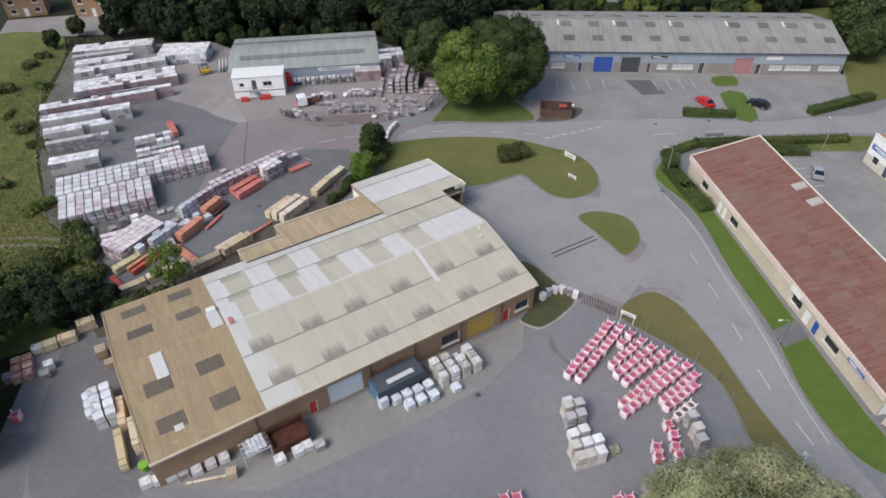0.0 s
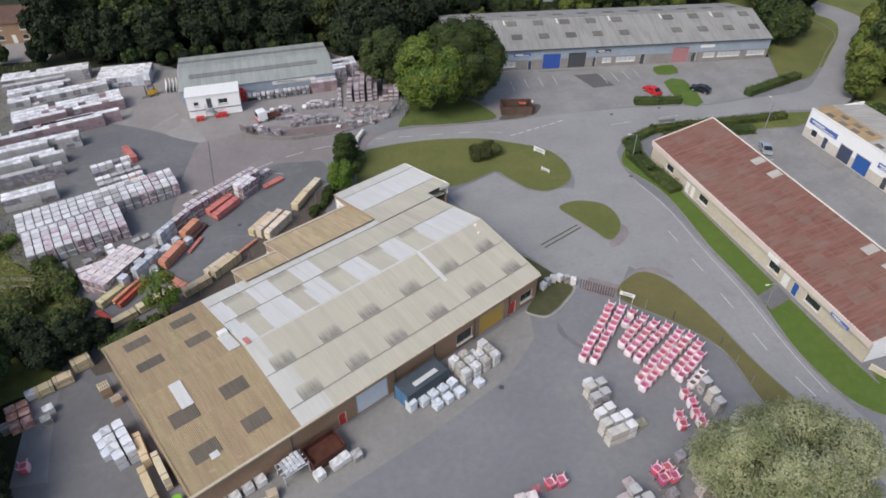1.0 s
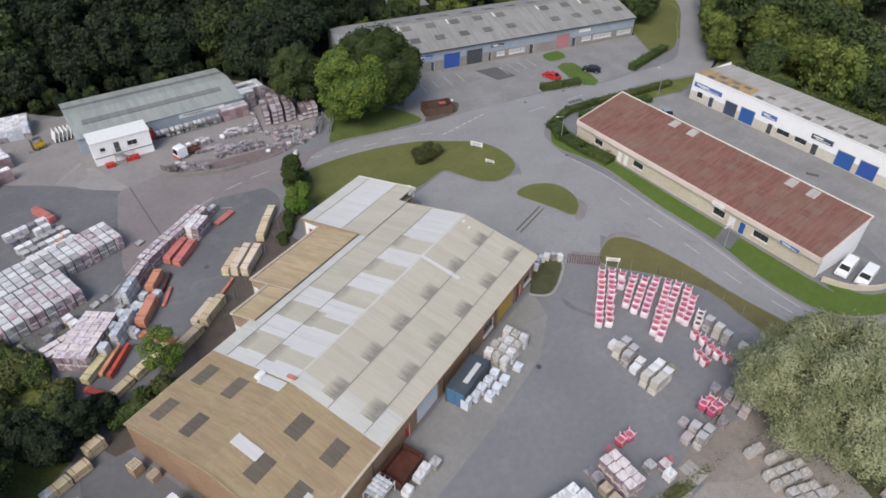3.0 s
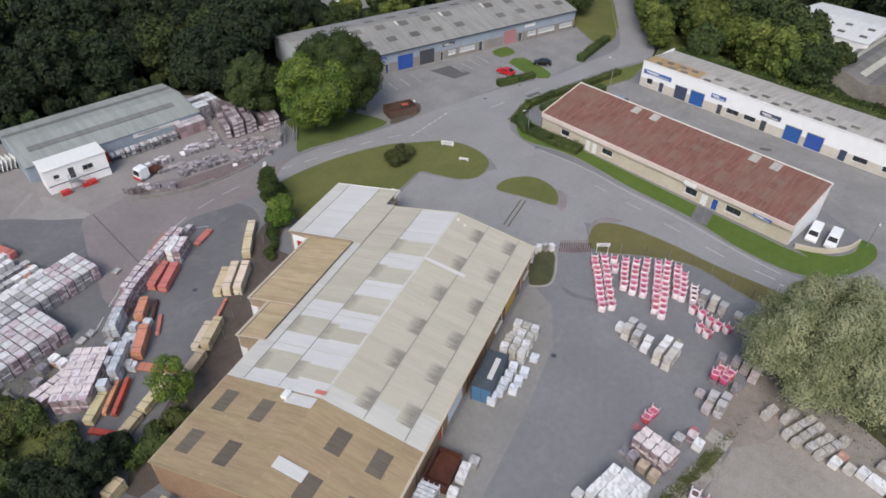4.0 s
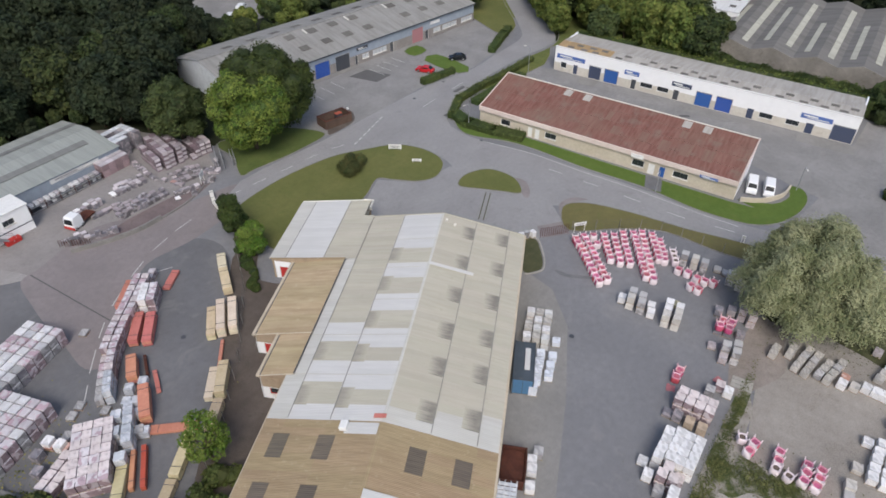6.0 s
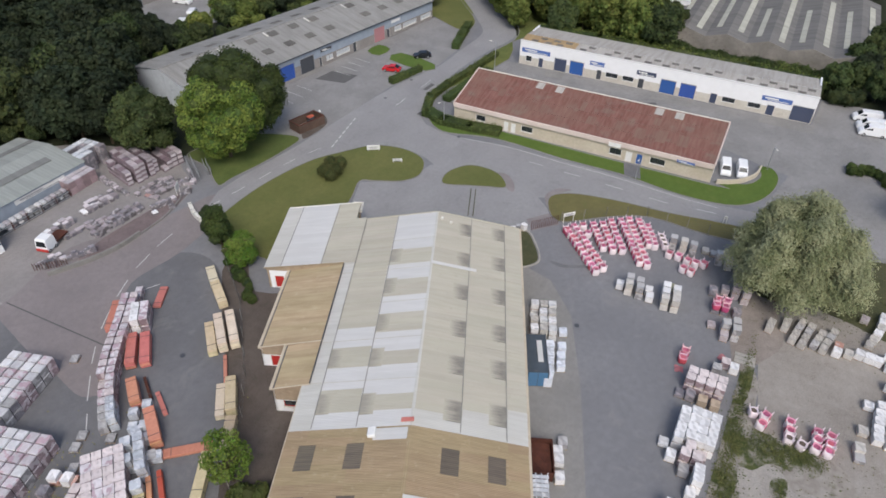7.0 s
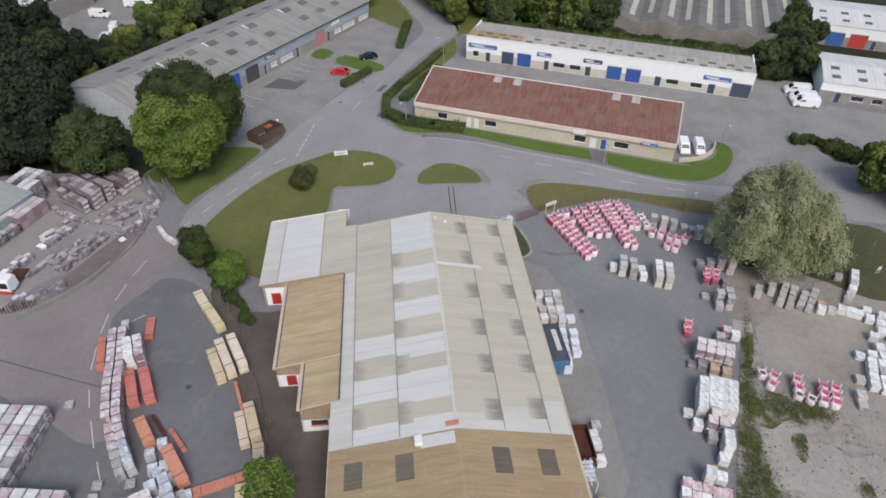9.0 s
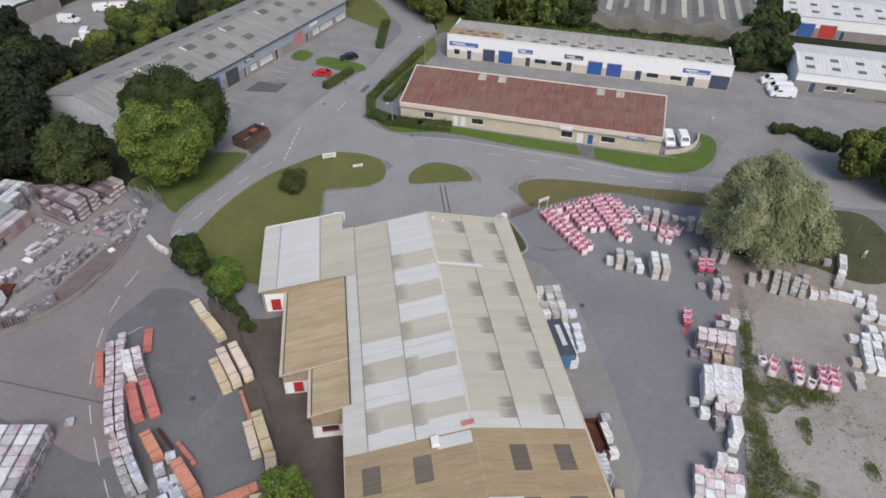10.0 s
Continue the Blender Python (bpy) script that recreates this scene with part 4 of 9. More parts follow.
sheet("west_tarmac", rounded([(-40.5, 46), (-37, 37), (-27, 37), (-36, 60), (-41, 62)], 3), 0.01, M["dark_tarmac"], "dark tarmac at the end of the warehouse", "tarmac")
for x, y, a, w in ((60.8, 95.5, -4, 3.4), (50.1, 91.2, -6, 2.2), (75.5, 51.5, -60, 2.0)):
    c, s = math.cos(radians(a)), math.sin(radians(a))
    sheet("tar_patch", [(x + i * w / 2 * c - j * 0.45 * s, y + i * w / 2 * s + j * 0.45 * c) for i, j in ((-1, -1), (1, -1), (1, 1), (-1, 1))], 0.022, M["patch"], "dark tar repair on the road", "tarmac", 0.03)
sheet("dark_patch", [(52.5, 119.5), (57.5, 118.6), (58.5, 112.2), (53.8, 112.6)], 0.018, M["patch"], "dark tarmac repair patch", "tarmac", 0.05)


def lawn(name, pts, mat, label, n=4, h=0.1):
    p = rounded(pts, n)
    sheet(name, p, h, M[mat], label, "lawn")
    strip("kerb", p, 0.14, 0.0, h + 0.025, M["kerb"], "concrete kerb round the grass", "kerb")


lawn("front_lawn", [(2, 100), (4.7, 102.4), (14.5, 102.4), (24.5, 100.0), (30, 96.6), (34.5, 93), (36.2, 88.5), (35.8, 84), (33.8, 81.4), (30, 80.3), (27.1, 82), (25.0, 86), (23.6, 88.4), (18.8, 86.8), (14, 86.5), (12, 90), (6, 90), (0, 88)], "lawn", "mown yellow-green lawn with a concrete kerb")
lawn("lawn_island", [(29.8, 75.5), (33.2, 76.4), (36.8, 74.4), (37.6, 71), (36.6, 67.8), (33.8, 65.6), (32.4, 68.5), (31.2, 71.5)], "lawn", "mown half-round grass island")
lawn("fence_verge", [(29, 54.5), (34, 58), (37.2, 55.3), (38.8, 48), (39.4, 40), (41.0, 28), (38, 26), (36.6, 33), (36.9, 42), (33.5, 48.3)], "dry_lawn", "dry brownish grass verge outside the yard fence")
lawn("unit_verge", [(49.2, 89.4), (46.2, 86), (45.4, 82.6), (47.3, 76), (47.6, 70), (46.8, 60), (46.9, 50), (46.2, 45), (45.4, 39), (46.0, 32), (48.6, 28.2), (53, 26), (58, 25.4), (61.0, 26.8), (60.6, 29), (57.5, 28.2), (53.8, 30), (52, 35.2), (50.7, 36), (50.7, 85.5), (51.5, 91)], "bright_grass", "bright green grass verge beside the red-roofed units", 3)
lawn("north_verge", [(11.2, 109.0), (14, 108.4), (20, 107), (26, 106.2), (30.2, 106.4), (30.0, 110), (27, 116), (22, 119), (16, 121), (14.6, 115)], "verge_grass", "shaded grass verge under the big trees")
lawn("gate_grass", [(16.4, 55.5), (17.1, 54.5), (18.4, 53.8), (19.8, 54.2), (21.9, 55.6), (24.1, 57.6), (23.6, 59.2), (22.6, 61.5), (20, 66.2), (17.6, 66.2), (19, 61), (18.0, 57.5)], "dull_grass", "small grass corner at the warehouse end")
lawn("lot_island", [(67.4, 99.9), (71.4, 99.7), (73.4, 110), (68.7, 110.4)], "bright_grass", "grass island in the unit lot", 2)
lawn("entrance_grass", [(69.5, 113.7), (74, 113.3), (75, 117.3), (70.4, 117.6)], "bright_grass", "small grass bed by the unit entrance", 2)
lawn("corner_grass", [(97, 113.2), (92.5, 103.5), (99.5, 103.2), (111, 112.8), (121, 122), (119, 134), (104, 131), (101, 122)], "lawn", "grass corner at the end of the grey units", 3)
lawn("east_verge", [(62, 91.5), (80, 91.8), (93, 89.4), (101.5, 92), (109, 99), (121.5, 110), (131.5, 120.5), (150, 116), (140, 80), (112, 60), (95, 58), (95, 88), (82, 86)], "rough_grass", "rough grass under the trees by the road", 3)


sheet("worn_paving", rounded([(36.4, 69.8), (37.5, 68.3), (37.2, 66.4), (35.3, 64.7), (33.2, 63.9), (33.5, 65.2), (35.2, 66.6), (36.4, 68.2)], 3), 0.024, M["gate_paving"], "worn pinkish paving round the island tip", "paving", 0.01)
sheet("worn_paving", rounded([(29.6, 55.6), (33.2, 58.3), (35.4, 58.8), (37.6, 57.7), (38.3, 55.6), (37.4, 56.2), (34.2, 58.1), (31.2, 56.2)], 3), 0.024, M["gate_paving"], "worn pinkish paving round the verge tip", "paving", 0.01)
strip("pale_kerb", rounded([(16.2, 55.3), (17.1, 54.3), (18.4, 53.6), (19.9, 54.0), (22.0, 55.4), (24.3, 57.5), (23.7, 59.3)], 4, False), 0.2, 0.0, 0.15, M["kerb_pale"], "pale concrete edging round the grass corner", "kerb", False)
sheet("gate_paving", [(27.2, 59.1), (30.6, 56.3), (28.4, 54.0), (25.0, 57.2)], 0.024, M["gate_paving"], "reddish worn paving at the yard gate", "paving", 0.1)
sheet("door_path", [(50.7, 50.2), (50.7, 47.3), (46.9, 46.2), (46.8, 49.0)], 0.13, M["dark_tarmac"], "grey path from the road to the unit doors", "path", 0.03)
sheet("dusty_patch", rounded([(-31.6, 119.8), (-25.4, 114.5), (-24.2, 114.8), (-24.9, 117.2), (-26.2, 120.4), (-27.6, 124.4), (-29.0, 125.6), (-29.4, 122.4)], 4), 0.012, M["dust"], "pale dusty concrete before the cabin", "slab", 0.02)
strip("pale_joint", [(-34.4, 122.8), (-32.0, 125.5), (-29.6, 128.0)], 0.7, 0.011, 0.005, M["dust"], "pale concrete joint across the dusty apron", "slab", False)
sheet("display_ground", rounded([(-13, 113.6), (-8.6, 114.4), (-4, 114.2), (1.5, 113.6), (8.6, 112.6), (5.8, 111.4), (0.5, 110.2), (-5, 110.2), (-9.2, 110.7), (-13, 111.8)], 3), 0.019, M["red_dust"], "dark reddish dust round the display stock", "ground")


def road_line(name, pts, width, label):
    strip(name, pts, width, 0.018, 0.006, M["paint"], label, "road marking", False)


for a, b in (((10.5, 105.2), (13, 104.7)), ((16.0, 104.2), (18.7, 103.7)), ((21.5, 103.3), (24.1, 102.7)), ((27, 101.8), (29.4, 100.9)), ((6, 105.9), (8, 105.6)),
             ((42.9, 58.5), (42.9, 55.6)), ((42.6, 51), (42.5, 48)), ((42.2, 43.5), (42.1, 40.5)), ((42.6, 36), (42.9, 33)), ((43.6, 28), (44.2, 25.2)), ((43.1, 65), (43.1, 62.5)),
             ((50, 97.3), (54, 97.2)), ((60, 96.9), (64, 96.7))):
    road_line("centre_line", [a, b], 0.12, "white dashed centre line on the road")
for i in range(7):
    t = i / 7
    a = Vector((30.5, 99.3)).lerp(Vector((42.5, 101.8)), t)
    road_line("give_way_line", [tuple(a), tuple(a + Vector((1.1, 0.2)))], 0.22, "white broken give-way line at the junction")
road_line("edge_line", rounded([(45.0, 79), (46.0, 70), (45.6, 60), (45.5, 50), (44.7, 40), (44.6, 33)], 5, False), 0.1, "thin white edge line along the kerb")
for a, b in (((-5.5, 105.6), (-2.1, 105.9)), ((-10.4, 104.5), (-7.2, 105.2)), ((-15.9, 102.1), (-12.8, 103.5)), ((-21.1, 99.0), (-18.0, 100.9)), ((-25.6, 95.2), (-23.5, 97.1)), ((-29.7, 90.9), (-27.0, 93.7)), ((-33.1, 86.9), (-30.9, 89.4))):
    road_line("yard_line", [a, b], 0.11, "worn white dashed line on the gate road")
road_line("yard_line", rounded([(-17.2, 101.2), (-14.2, 100.4), (-11.2, 98.8)], 4, False), 0.1, "thin white line round the stock yard corner")
for i in range(4):
    road_line("bay_line", [(38.5 + i * 3.2, 121), (37.8 + i * 3.2, 116.5)], 0.1, "worn white parking bay line")
for i in range(4):
    road_line("bay_line", [(58 + i * 2.6, 118), (57.6 + i * 2.6, 113.6)], 0.1, "worn white parking bay line")
for i in range(5):
    road_line("bay_line", [(66.5, 88 - i * 2.6), (71, 88 - i * 2.6)], 0.1, "worn white parking bay line")
strip("drain_seam", [(-23.9, 114.5), (-23.3, 104.0), (-22.8, 95.6), (-22.2, 91.0)], 0.2, 0.02, 0.004, M["patch"], "dark tarred seam across the tarmac", "seam", False)
for o in (0.0, 0.75):
    strip("divider", [(30.9 - o * 0.3, 69.8 + o), (23.8 - o * 0.3, 66.9 + o)], 0.14, 0.02, 0.08, M["dull_grass"], "thin weedy line between parking bays", "divider", False)
sheet("verge_soil", rounded([(30.6, 105.9), (33.5, 108.2), (38.6, 109.8), (40.4, 108.6), (37.6, 105.4), (33, 105.2)], 4), 0.024, M["soil"], "dark muddy ground round the bin store", "soil", 0.05)
sheet("oil_stain", rounded([(19.5, 52.3), (19.0, 51.2), (19.1, 49.8), (20.6, 47.0), (21.0, 47.3), (19.8, 49.9), (19.7, 51.2)], 4), 0.012, M["dark_tarmac"], "dark oil stain across the asphalt", "stain", 0.02)
for x, y in ((45.0, 80.2), (-19.3, 86.2), (9, 44.5), (52, 101), (62, 100.5)):
    bm = bmesh.new()
    bmesh.ops.create_cone(bm, cap_ends=True, segments=16, radius1=0.34, radius2=0.34, depth=0.03)
    tagged(part("manhole_cover", bm, M["charcoal"], at=pose(x, y, 0.035)), "round dark iron manhole cover set in tarmac", "manhole cover", "manhole covers")


# ---- warehouse ----
C0, W0 = 16.25, 56.6
L = pose(-7.96, 58.32, 0, 0, 0, 24.82) @ pose(-C0, -W0, 0)
wh = thing("warehouse", L @ pose(C0, W0, 0), "long brick warehouse with a stained cream and brown corrugated roof", "warehouse", levelled=True)
HX, HS, HN, RW, EZ, RZ = 23.95, -11.7, 11.8, -0.4, 4.65, 7.0


def S(s):
    return s - C0


facade(wh, 2 * HX, EZ, 0.3, [
    (S(8.7) + HX, S(9.7) + HX, 0.0, 2.1, "door", "red_paint", "red steel door"),
    (S(11.1) + HX, S(15.5) + HX, 0.0, 3.4, "roller", "pale_door", "pale grey roller shutter"),
    (S(26.0) + HX, S(28.6) + HX, 0.8, 2.6, "window", "trim", ""),
    (S(29.8) + HX, S(34.1) + HX, 0.0, 3.3, "roller", "yellow_door", "mustard yellow roller shutter"),
    (S(35.2) + HX, S(36.3) + HX, 0.0, 2.2, "door", "red_paint", "red steel door"),
    (S(37.2) + HX, S(39.4) + HX, 0.9, 2.3, "window", "trim", "")], "brick", "tan_wall", 3.5, at=pose(-HX, HS, 0))
facade(wh, 2 * HX, EZ, 0.3, [(30.0, 31.0, 0, 2.1, "door", "red_paint", "red steel door")], "brick", "tan_wall", 3.5, at=pose(HX, HN, 0, 0, 0, 180))


def gable(parent, x, y0, y1, yr, ez, rz, thick, mat):
    """An end wall with its gable."""
    bm = bmesh.new()
    prof = [(y0, 0), (y1, 0), (y1, ez), (yr, rz), (y0, ez)]
    a = [bm.verts.new((x - thick / 2, y, z)) for y, z in prof]
    b = [bm.verts.new((x + thick / 2, y, z)) for y, z in prof]
    bm.faces.new(a[::-1])
    bm.faces.new(b)
    for i in range(5):
        j = (i + 1) % 5
        bm.faces.new((a[i], a[j], b[j], b[i]))
    bmesh.ops.recalc_face_normals(bm, faces=bm.faces)
    return part("gable_wall", bm, M[mat], parent)


gable(wh, -HX + 0.15, HS + 0.31, HN - 0.31, RW, EZ + 0.02, RZ - 0.12, 0.3, "brick")
gable(wh, HX - 0.15, HS + 0.31, HN - 0.31, RW, EZ + 0.02, RZ - 0.12, 0.3, "tan_wall")
roof = part("roof", boxes([(S(22.25), RW, RZ + 0.0, 36.0, 0.34, 0.14)], 0.05), M["pale_roof"], wh, "stained corrugated roof with patched sheets")
part("ridge_cap", boxes([(S(-1.75), RW, RZ + 0.0, 11.9, 0.36, 0.13)], 0.05), M["brown_roof"], roof)
NE_, SE_ = (HN + 0.15, EZ + 0.0), (HS - 0.2, EZ + 0.0)
tN = [0.0, 0.445, 0.82, 1.0]
tS = [0.0, 0.417, 0.82, 1.0]
lenN = math.hypot(NE_[0] - RW, RZ - NE_[1])
lenS = math.hypot(SE_[0] - RW, RZ - SE_[1])
sheet_me = {}
silver_ridge = ((32.4, 40.5), (26.6, 29.8), (20.2, 23.8), (14.7, 17.5), (8.4, 12.2), (4.3, 5.9))
silver_mid = ((15.2, 17.9), (9.0, 12.6), (4.3, 6.2))


def inside(s, spans):
    return any(a <= s < b for a, b in spans)


for i in range(48):
    s = -HX + C0 + 0.5 + i
    brown = s < 4.3
    for r in range(3):
        for side in (0, 1):
            t0, t1 = (tN, tS)[side][r:r + 2]
            if brown:
                key = "brown_roof"
            elif side == 0 and ((r == 0 and inside(s, silver_ridge)) or (r == 1 and inside(s, silver_mid))):
                key = "silver_roof"
            elif side == 0 and r == 2 and s < 31:
                key = "pale_roof"
            elif side == 1 and s < 6.4 + r * 0.9:
                key = "pale_roof"
            else:
                key = "cream_roof"
            length = (t1 - t0) * (lenN, lenS)[side] + 0.12
            mk = (key, side, r)
            if mk not in sheet_me:
                sheet_me[mk] = mesh_of("roof_sheet", corrugated(1.02, length, *((6, 0.02) if brown else (5, 0.012))), M[key])
            e = (NE_, SE_)[side]
            share("roof_sheet", sheet_me[mk], roof, slope_at(S(s), RW, RZ, e[0], e[1], t0, 0.05 - 0.018 * r + 0.004 * (i % 2)))

soot_me = mesh_of("stained_sheet", corrugated(2.72, 1.9, 14, 0.012), M["sooty_roof"])
smear_me = mesh_of("smeared_sheet", corrugated(2.72, 1.5, 14, 0.012), M["smeared_roof"])
for s in (37.3, 31.0, 24.7, 18.5, 13.0, 6.9):
    share("stained_sheet", soot_me, roof, slope_at(S(s), RW, RZ, *SE_, tS[1] - 1.87 / lenS, 0.066))
    share("stained_sheet", soot_me, roof, slope_at(S(s + 0.45), RW, RZ, *SE_, tS[2] - 1.87 / lenS, 0.06))
for s in (31.2, 25.3, 18.9, 13.5, 7.2):
    share("smeared_sheet", smear_me, roof, slope_at(S(s), RW, RZ, *NE_, tN[1] - 1.47 / lenN, 0.066))
    if s < 15:
        share("smeared_sheet", smear_me, roof, slope_at(S(s + 0.3), RW, RZ, *NE_, tN[2] - 1.47 / lenN, 0.06))
light_me = mesh_of("rooflight", corrugated(2.8, 1.75, 14, 0.02), M["rooflight"])
for s in (1.1, -4.4):
    for t in (0.40, 0.79):
        share("rooflight", light_me, roof, slope_at(S(s), RW, RZ, *NE_, t - 0.05, 0.08))
    for t in (0.27, 0.66):
        share("rooflight", light_me, roof, slope_at(S(s - 0.1), RW, RZ, *SE_, t, 0.08))
# loose pieces on the roof
part("silver_patch", corrugated(1.35, 3.4, 9, 0.012), M["silver_roof"], roof, "new silver sheet patch", at=slope_at(S(3.4), RW, RZ, *NE_, 0.02, 0.12))
part("ridge_vent", boxes([(0, 0, 0.25, 1.1, 0.8, 0.5)], 0.08), M["white"], roof, "white roof vent box", at=slope_at(S(3.5), RW, RZ, *NE_, 0.3, 0.1))
part("red_flashing", boxes([(0, 0, 0.06, 0.5, 1.3, 0.1)], 0.02), M["red_clay"], roof, at=slope_at(S(4.9), RW, RZ, *NE_, 0.03, 0.14))
part("silver_patch", corrugated(1.3, 3.3, 9, 0.012), M["silver_roof"], roof, at=slope_at(S(-3.7), RW, RZ, *SE_, 0.0, 0.14))
part("silver_patch", corrugated(0.9, 0.7, 5, 0.012), M["silver_roof"], roof, at=slope_at(S(-4.0), RW, RZ, *SE_, 0.78, 0.12))
part("flashing_strip", boxes([(0, -2.9, 0.05, 0.55, 5.9, 0.06)], 0.02), M["silver_roof"], roof, "pale metal flashing strip", at=slope_at(S(29.1), RW, RZ, *SE_, 0.0, 0.09))
for s, t in ((38.7, 0.06), (38.1, 0.17)):
    part("roof_vent", boxes([(0, 0, 0.15, 0.4, 0.35, 0.3)], 0.06), M["trim"], roof, "small pale roof vent", at=slope_at(S(s), RW, RZ, *SE_, t, 0.06))
for w, t in (("N", tN[1]), ("N", tN[2]), ("S", tS[1]), ("S", tS[2])):
    e = NE_ if w == "N" else SE_
    part("lap_strip", boxes([(0, 0, 0.05, 35.8, 0.09, 0.015)]), M["grey_roof"], roof, at=slope_at(S(22.3), RW, RZ, *e, t, 0.07))
for s in (10.3, 16.3, 22.3, 28.4, 34.4):
    for e, ln in ((NE_, lenN), (SE_, lenS)):
        part("lap_seam", boxes([(0, -ln / 2, 0.03, 0.05, ln, 0.015)]), M["cream_roof"], roof, at=slope_at(S(s), RW, RZ, *e, 0.0, 0.045))
for e, nm in ((SE_, 1), (NE_, 0)):
    bm = bmesh.new()
    box(bm, 0, e[0] + (-0.16 if nm else 0.1), e[1] - 0.1, 2 * HX + 0.1, 0.42 if nm else 0.24, 0.2, 0.05)
    part("gutter", bm, M["tan_coping"], roof, "weathered tan gutter")
for x in (-HX, HX):
    bm = bmesh.new()
    for e in (NE_, SE_):
        m = slope_at(x, RW, RZ, e[0], e[1], 0.5, 0.08)
        box(bm, 0, 0, 0, 0.2, (lenN if e is NE_ else lenS), 0.1, 0.02, m)
    part("verge_trim", bm, M["cream_roof" if x > 0 else "brown_roof"], roof)
for s in (3.0, 16.5, 22.4, 28.9, 35.0):
    bm = bmesh.new()
    rod(bm, (S(s), HS - 0.1, 0), (S(s), HS - 0.1, EZ - 0.15), 0.06)
    part("downpipe", bm, M["charcoal"], wh)

# north-east extension: its roof carries the warehouse slope on downwards, its top row lapped over the old sheets
ex = thing("east_extension", L @ pose(37.45, 73.2, 0), "low extension with a white and cream sheet roof", "building extension", levelled=True)
XH, XL, X0 = 5.17, 3.3, -6.8
facade(ex, 14.0, XL - 0.1, 0.25, [(2, 4.5, 0.9, 2.2, "window", "trim", ""), (8, 10.5, 0.9, 2.2, "window", "trim", "")], "tan_wall", at=pose(7.0, 5.3, 0, 0, 0, 180))
facade(ex, 10.1, XL - 0.1, 0.25, [(0.6, 1.9, 0, 2.1, "door", "red_paint", "red door"), (4.0, 6.2, 0.9, 2.1, "window", "trim", "")], "white_clad", at=pose(-7.0, 5.0, 0, 0, 0, -90))
facade(ex, 10.1, XL - 0.1, 0.25, [(3, 5.5, 0.9, 2.2, "window", "trim", "")], "tan_wall", at=pose(7.0, -5.1, 0, 0, 0, 90))
er = part("roof", boxes([(0, 0.2, XL - 0.16, 13.9, 10.4, 0.12)]), M["cream_roof"], ex)
X_LEN = math.hypot(5.6 - X0, XH - XL)
X_LAPS = (0.37, 0.82)
for i in range(14):
    x = -6.5 + i
    for r, (t0, t1, k) in enumerate(((0.0 if x < 2.7 else 0.12, X_LAPS[0], "cream_roof"), (*X_LAPS, "silver_roof"), (X_LAPS[1], 1.0, "pale_roof"))):
        me = mesh_of("roof_sheet", corrugated(1.02, (t1 - t0) * X_LEN + 0.12, 5, 0.014), M[k])
        share("roof_sheet", me, er, slope_at(x, X0, XH, 5.6, XL, t0, 0.06 - 0.016 * r + 0.004 * (i % 2)))
for t in X_LAPS:
    part("lap_strip", boxes([(0, 0, 0.05, 13.7, 0.1, 0.02)]), M["grey_roof"], er, at=slope_at(0, X0, XH, 5.6, XL, t, 0.05))
for x, key in ((-7.0, "brown_roof"), (7.0, "trim")):
    bm = bmesh.new()
    prof = [(-5.3, XL - 0.2), (5.35, XL - 0.2), (5.35, XL - 0.02), (-5.3, XH - 0.3)]
    v0, v1 = ([bm.verts.new((x + d, y, z)) for y, z in prof] for d in (-0.07, 0.07))
    bm.faces.new(v0), bm.faces.new(v1[::-1])
    for i in range(4):
        bm.faces.new((v0[i], v0[(i + 1) % 4], v1[(i + 1) % 4], v1[i]))
    bmesh.ops.recalc_face_normals(bm, faces=bm.faces)
    sc = part("side_closure", bm, M["tan_wall" if x < 0 else "trim"], er)
    bm = bmesh.new()
    box(bm, 0, 0, 0.02, 0.2, X_LEN * 0.88, 0.1, 0.03, slope_at(x, X0, XH, 5.6, XL, 0.56, 0.05))
    part("verge_trim", bm, M[key], sc)
part("parapet", boxes([(6.1, -5.6, 4.85, 1.9, 0.16, 0.5), (7.0, -4.9, 4.8, 0.18, 1.5, 0.5)], 0.02), M["trim"], er, "white upstand at the roof corner")

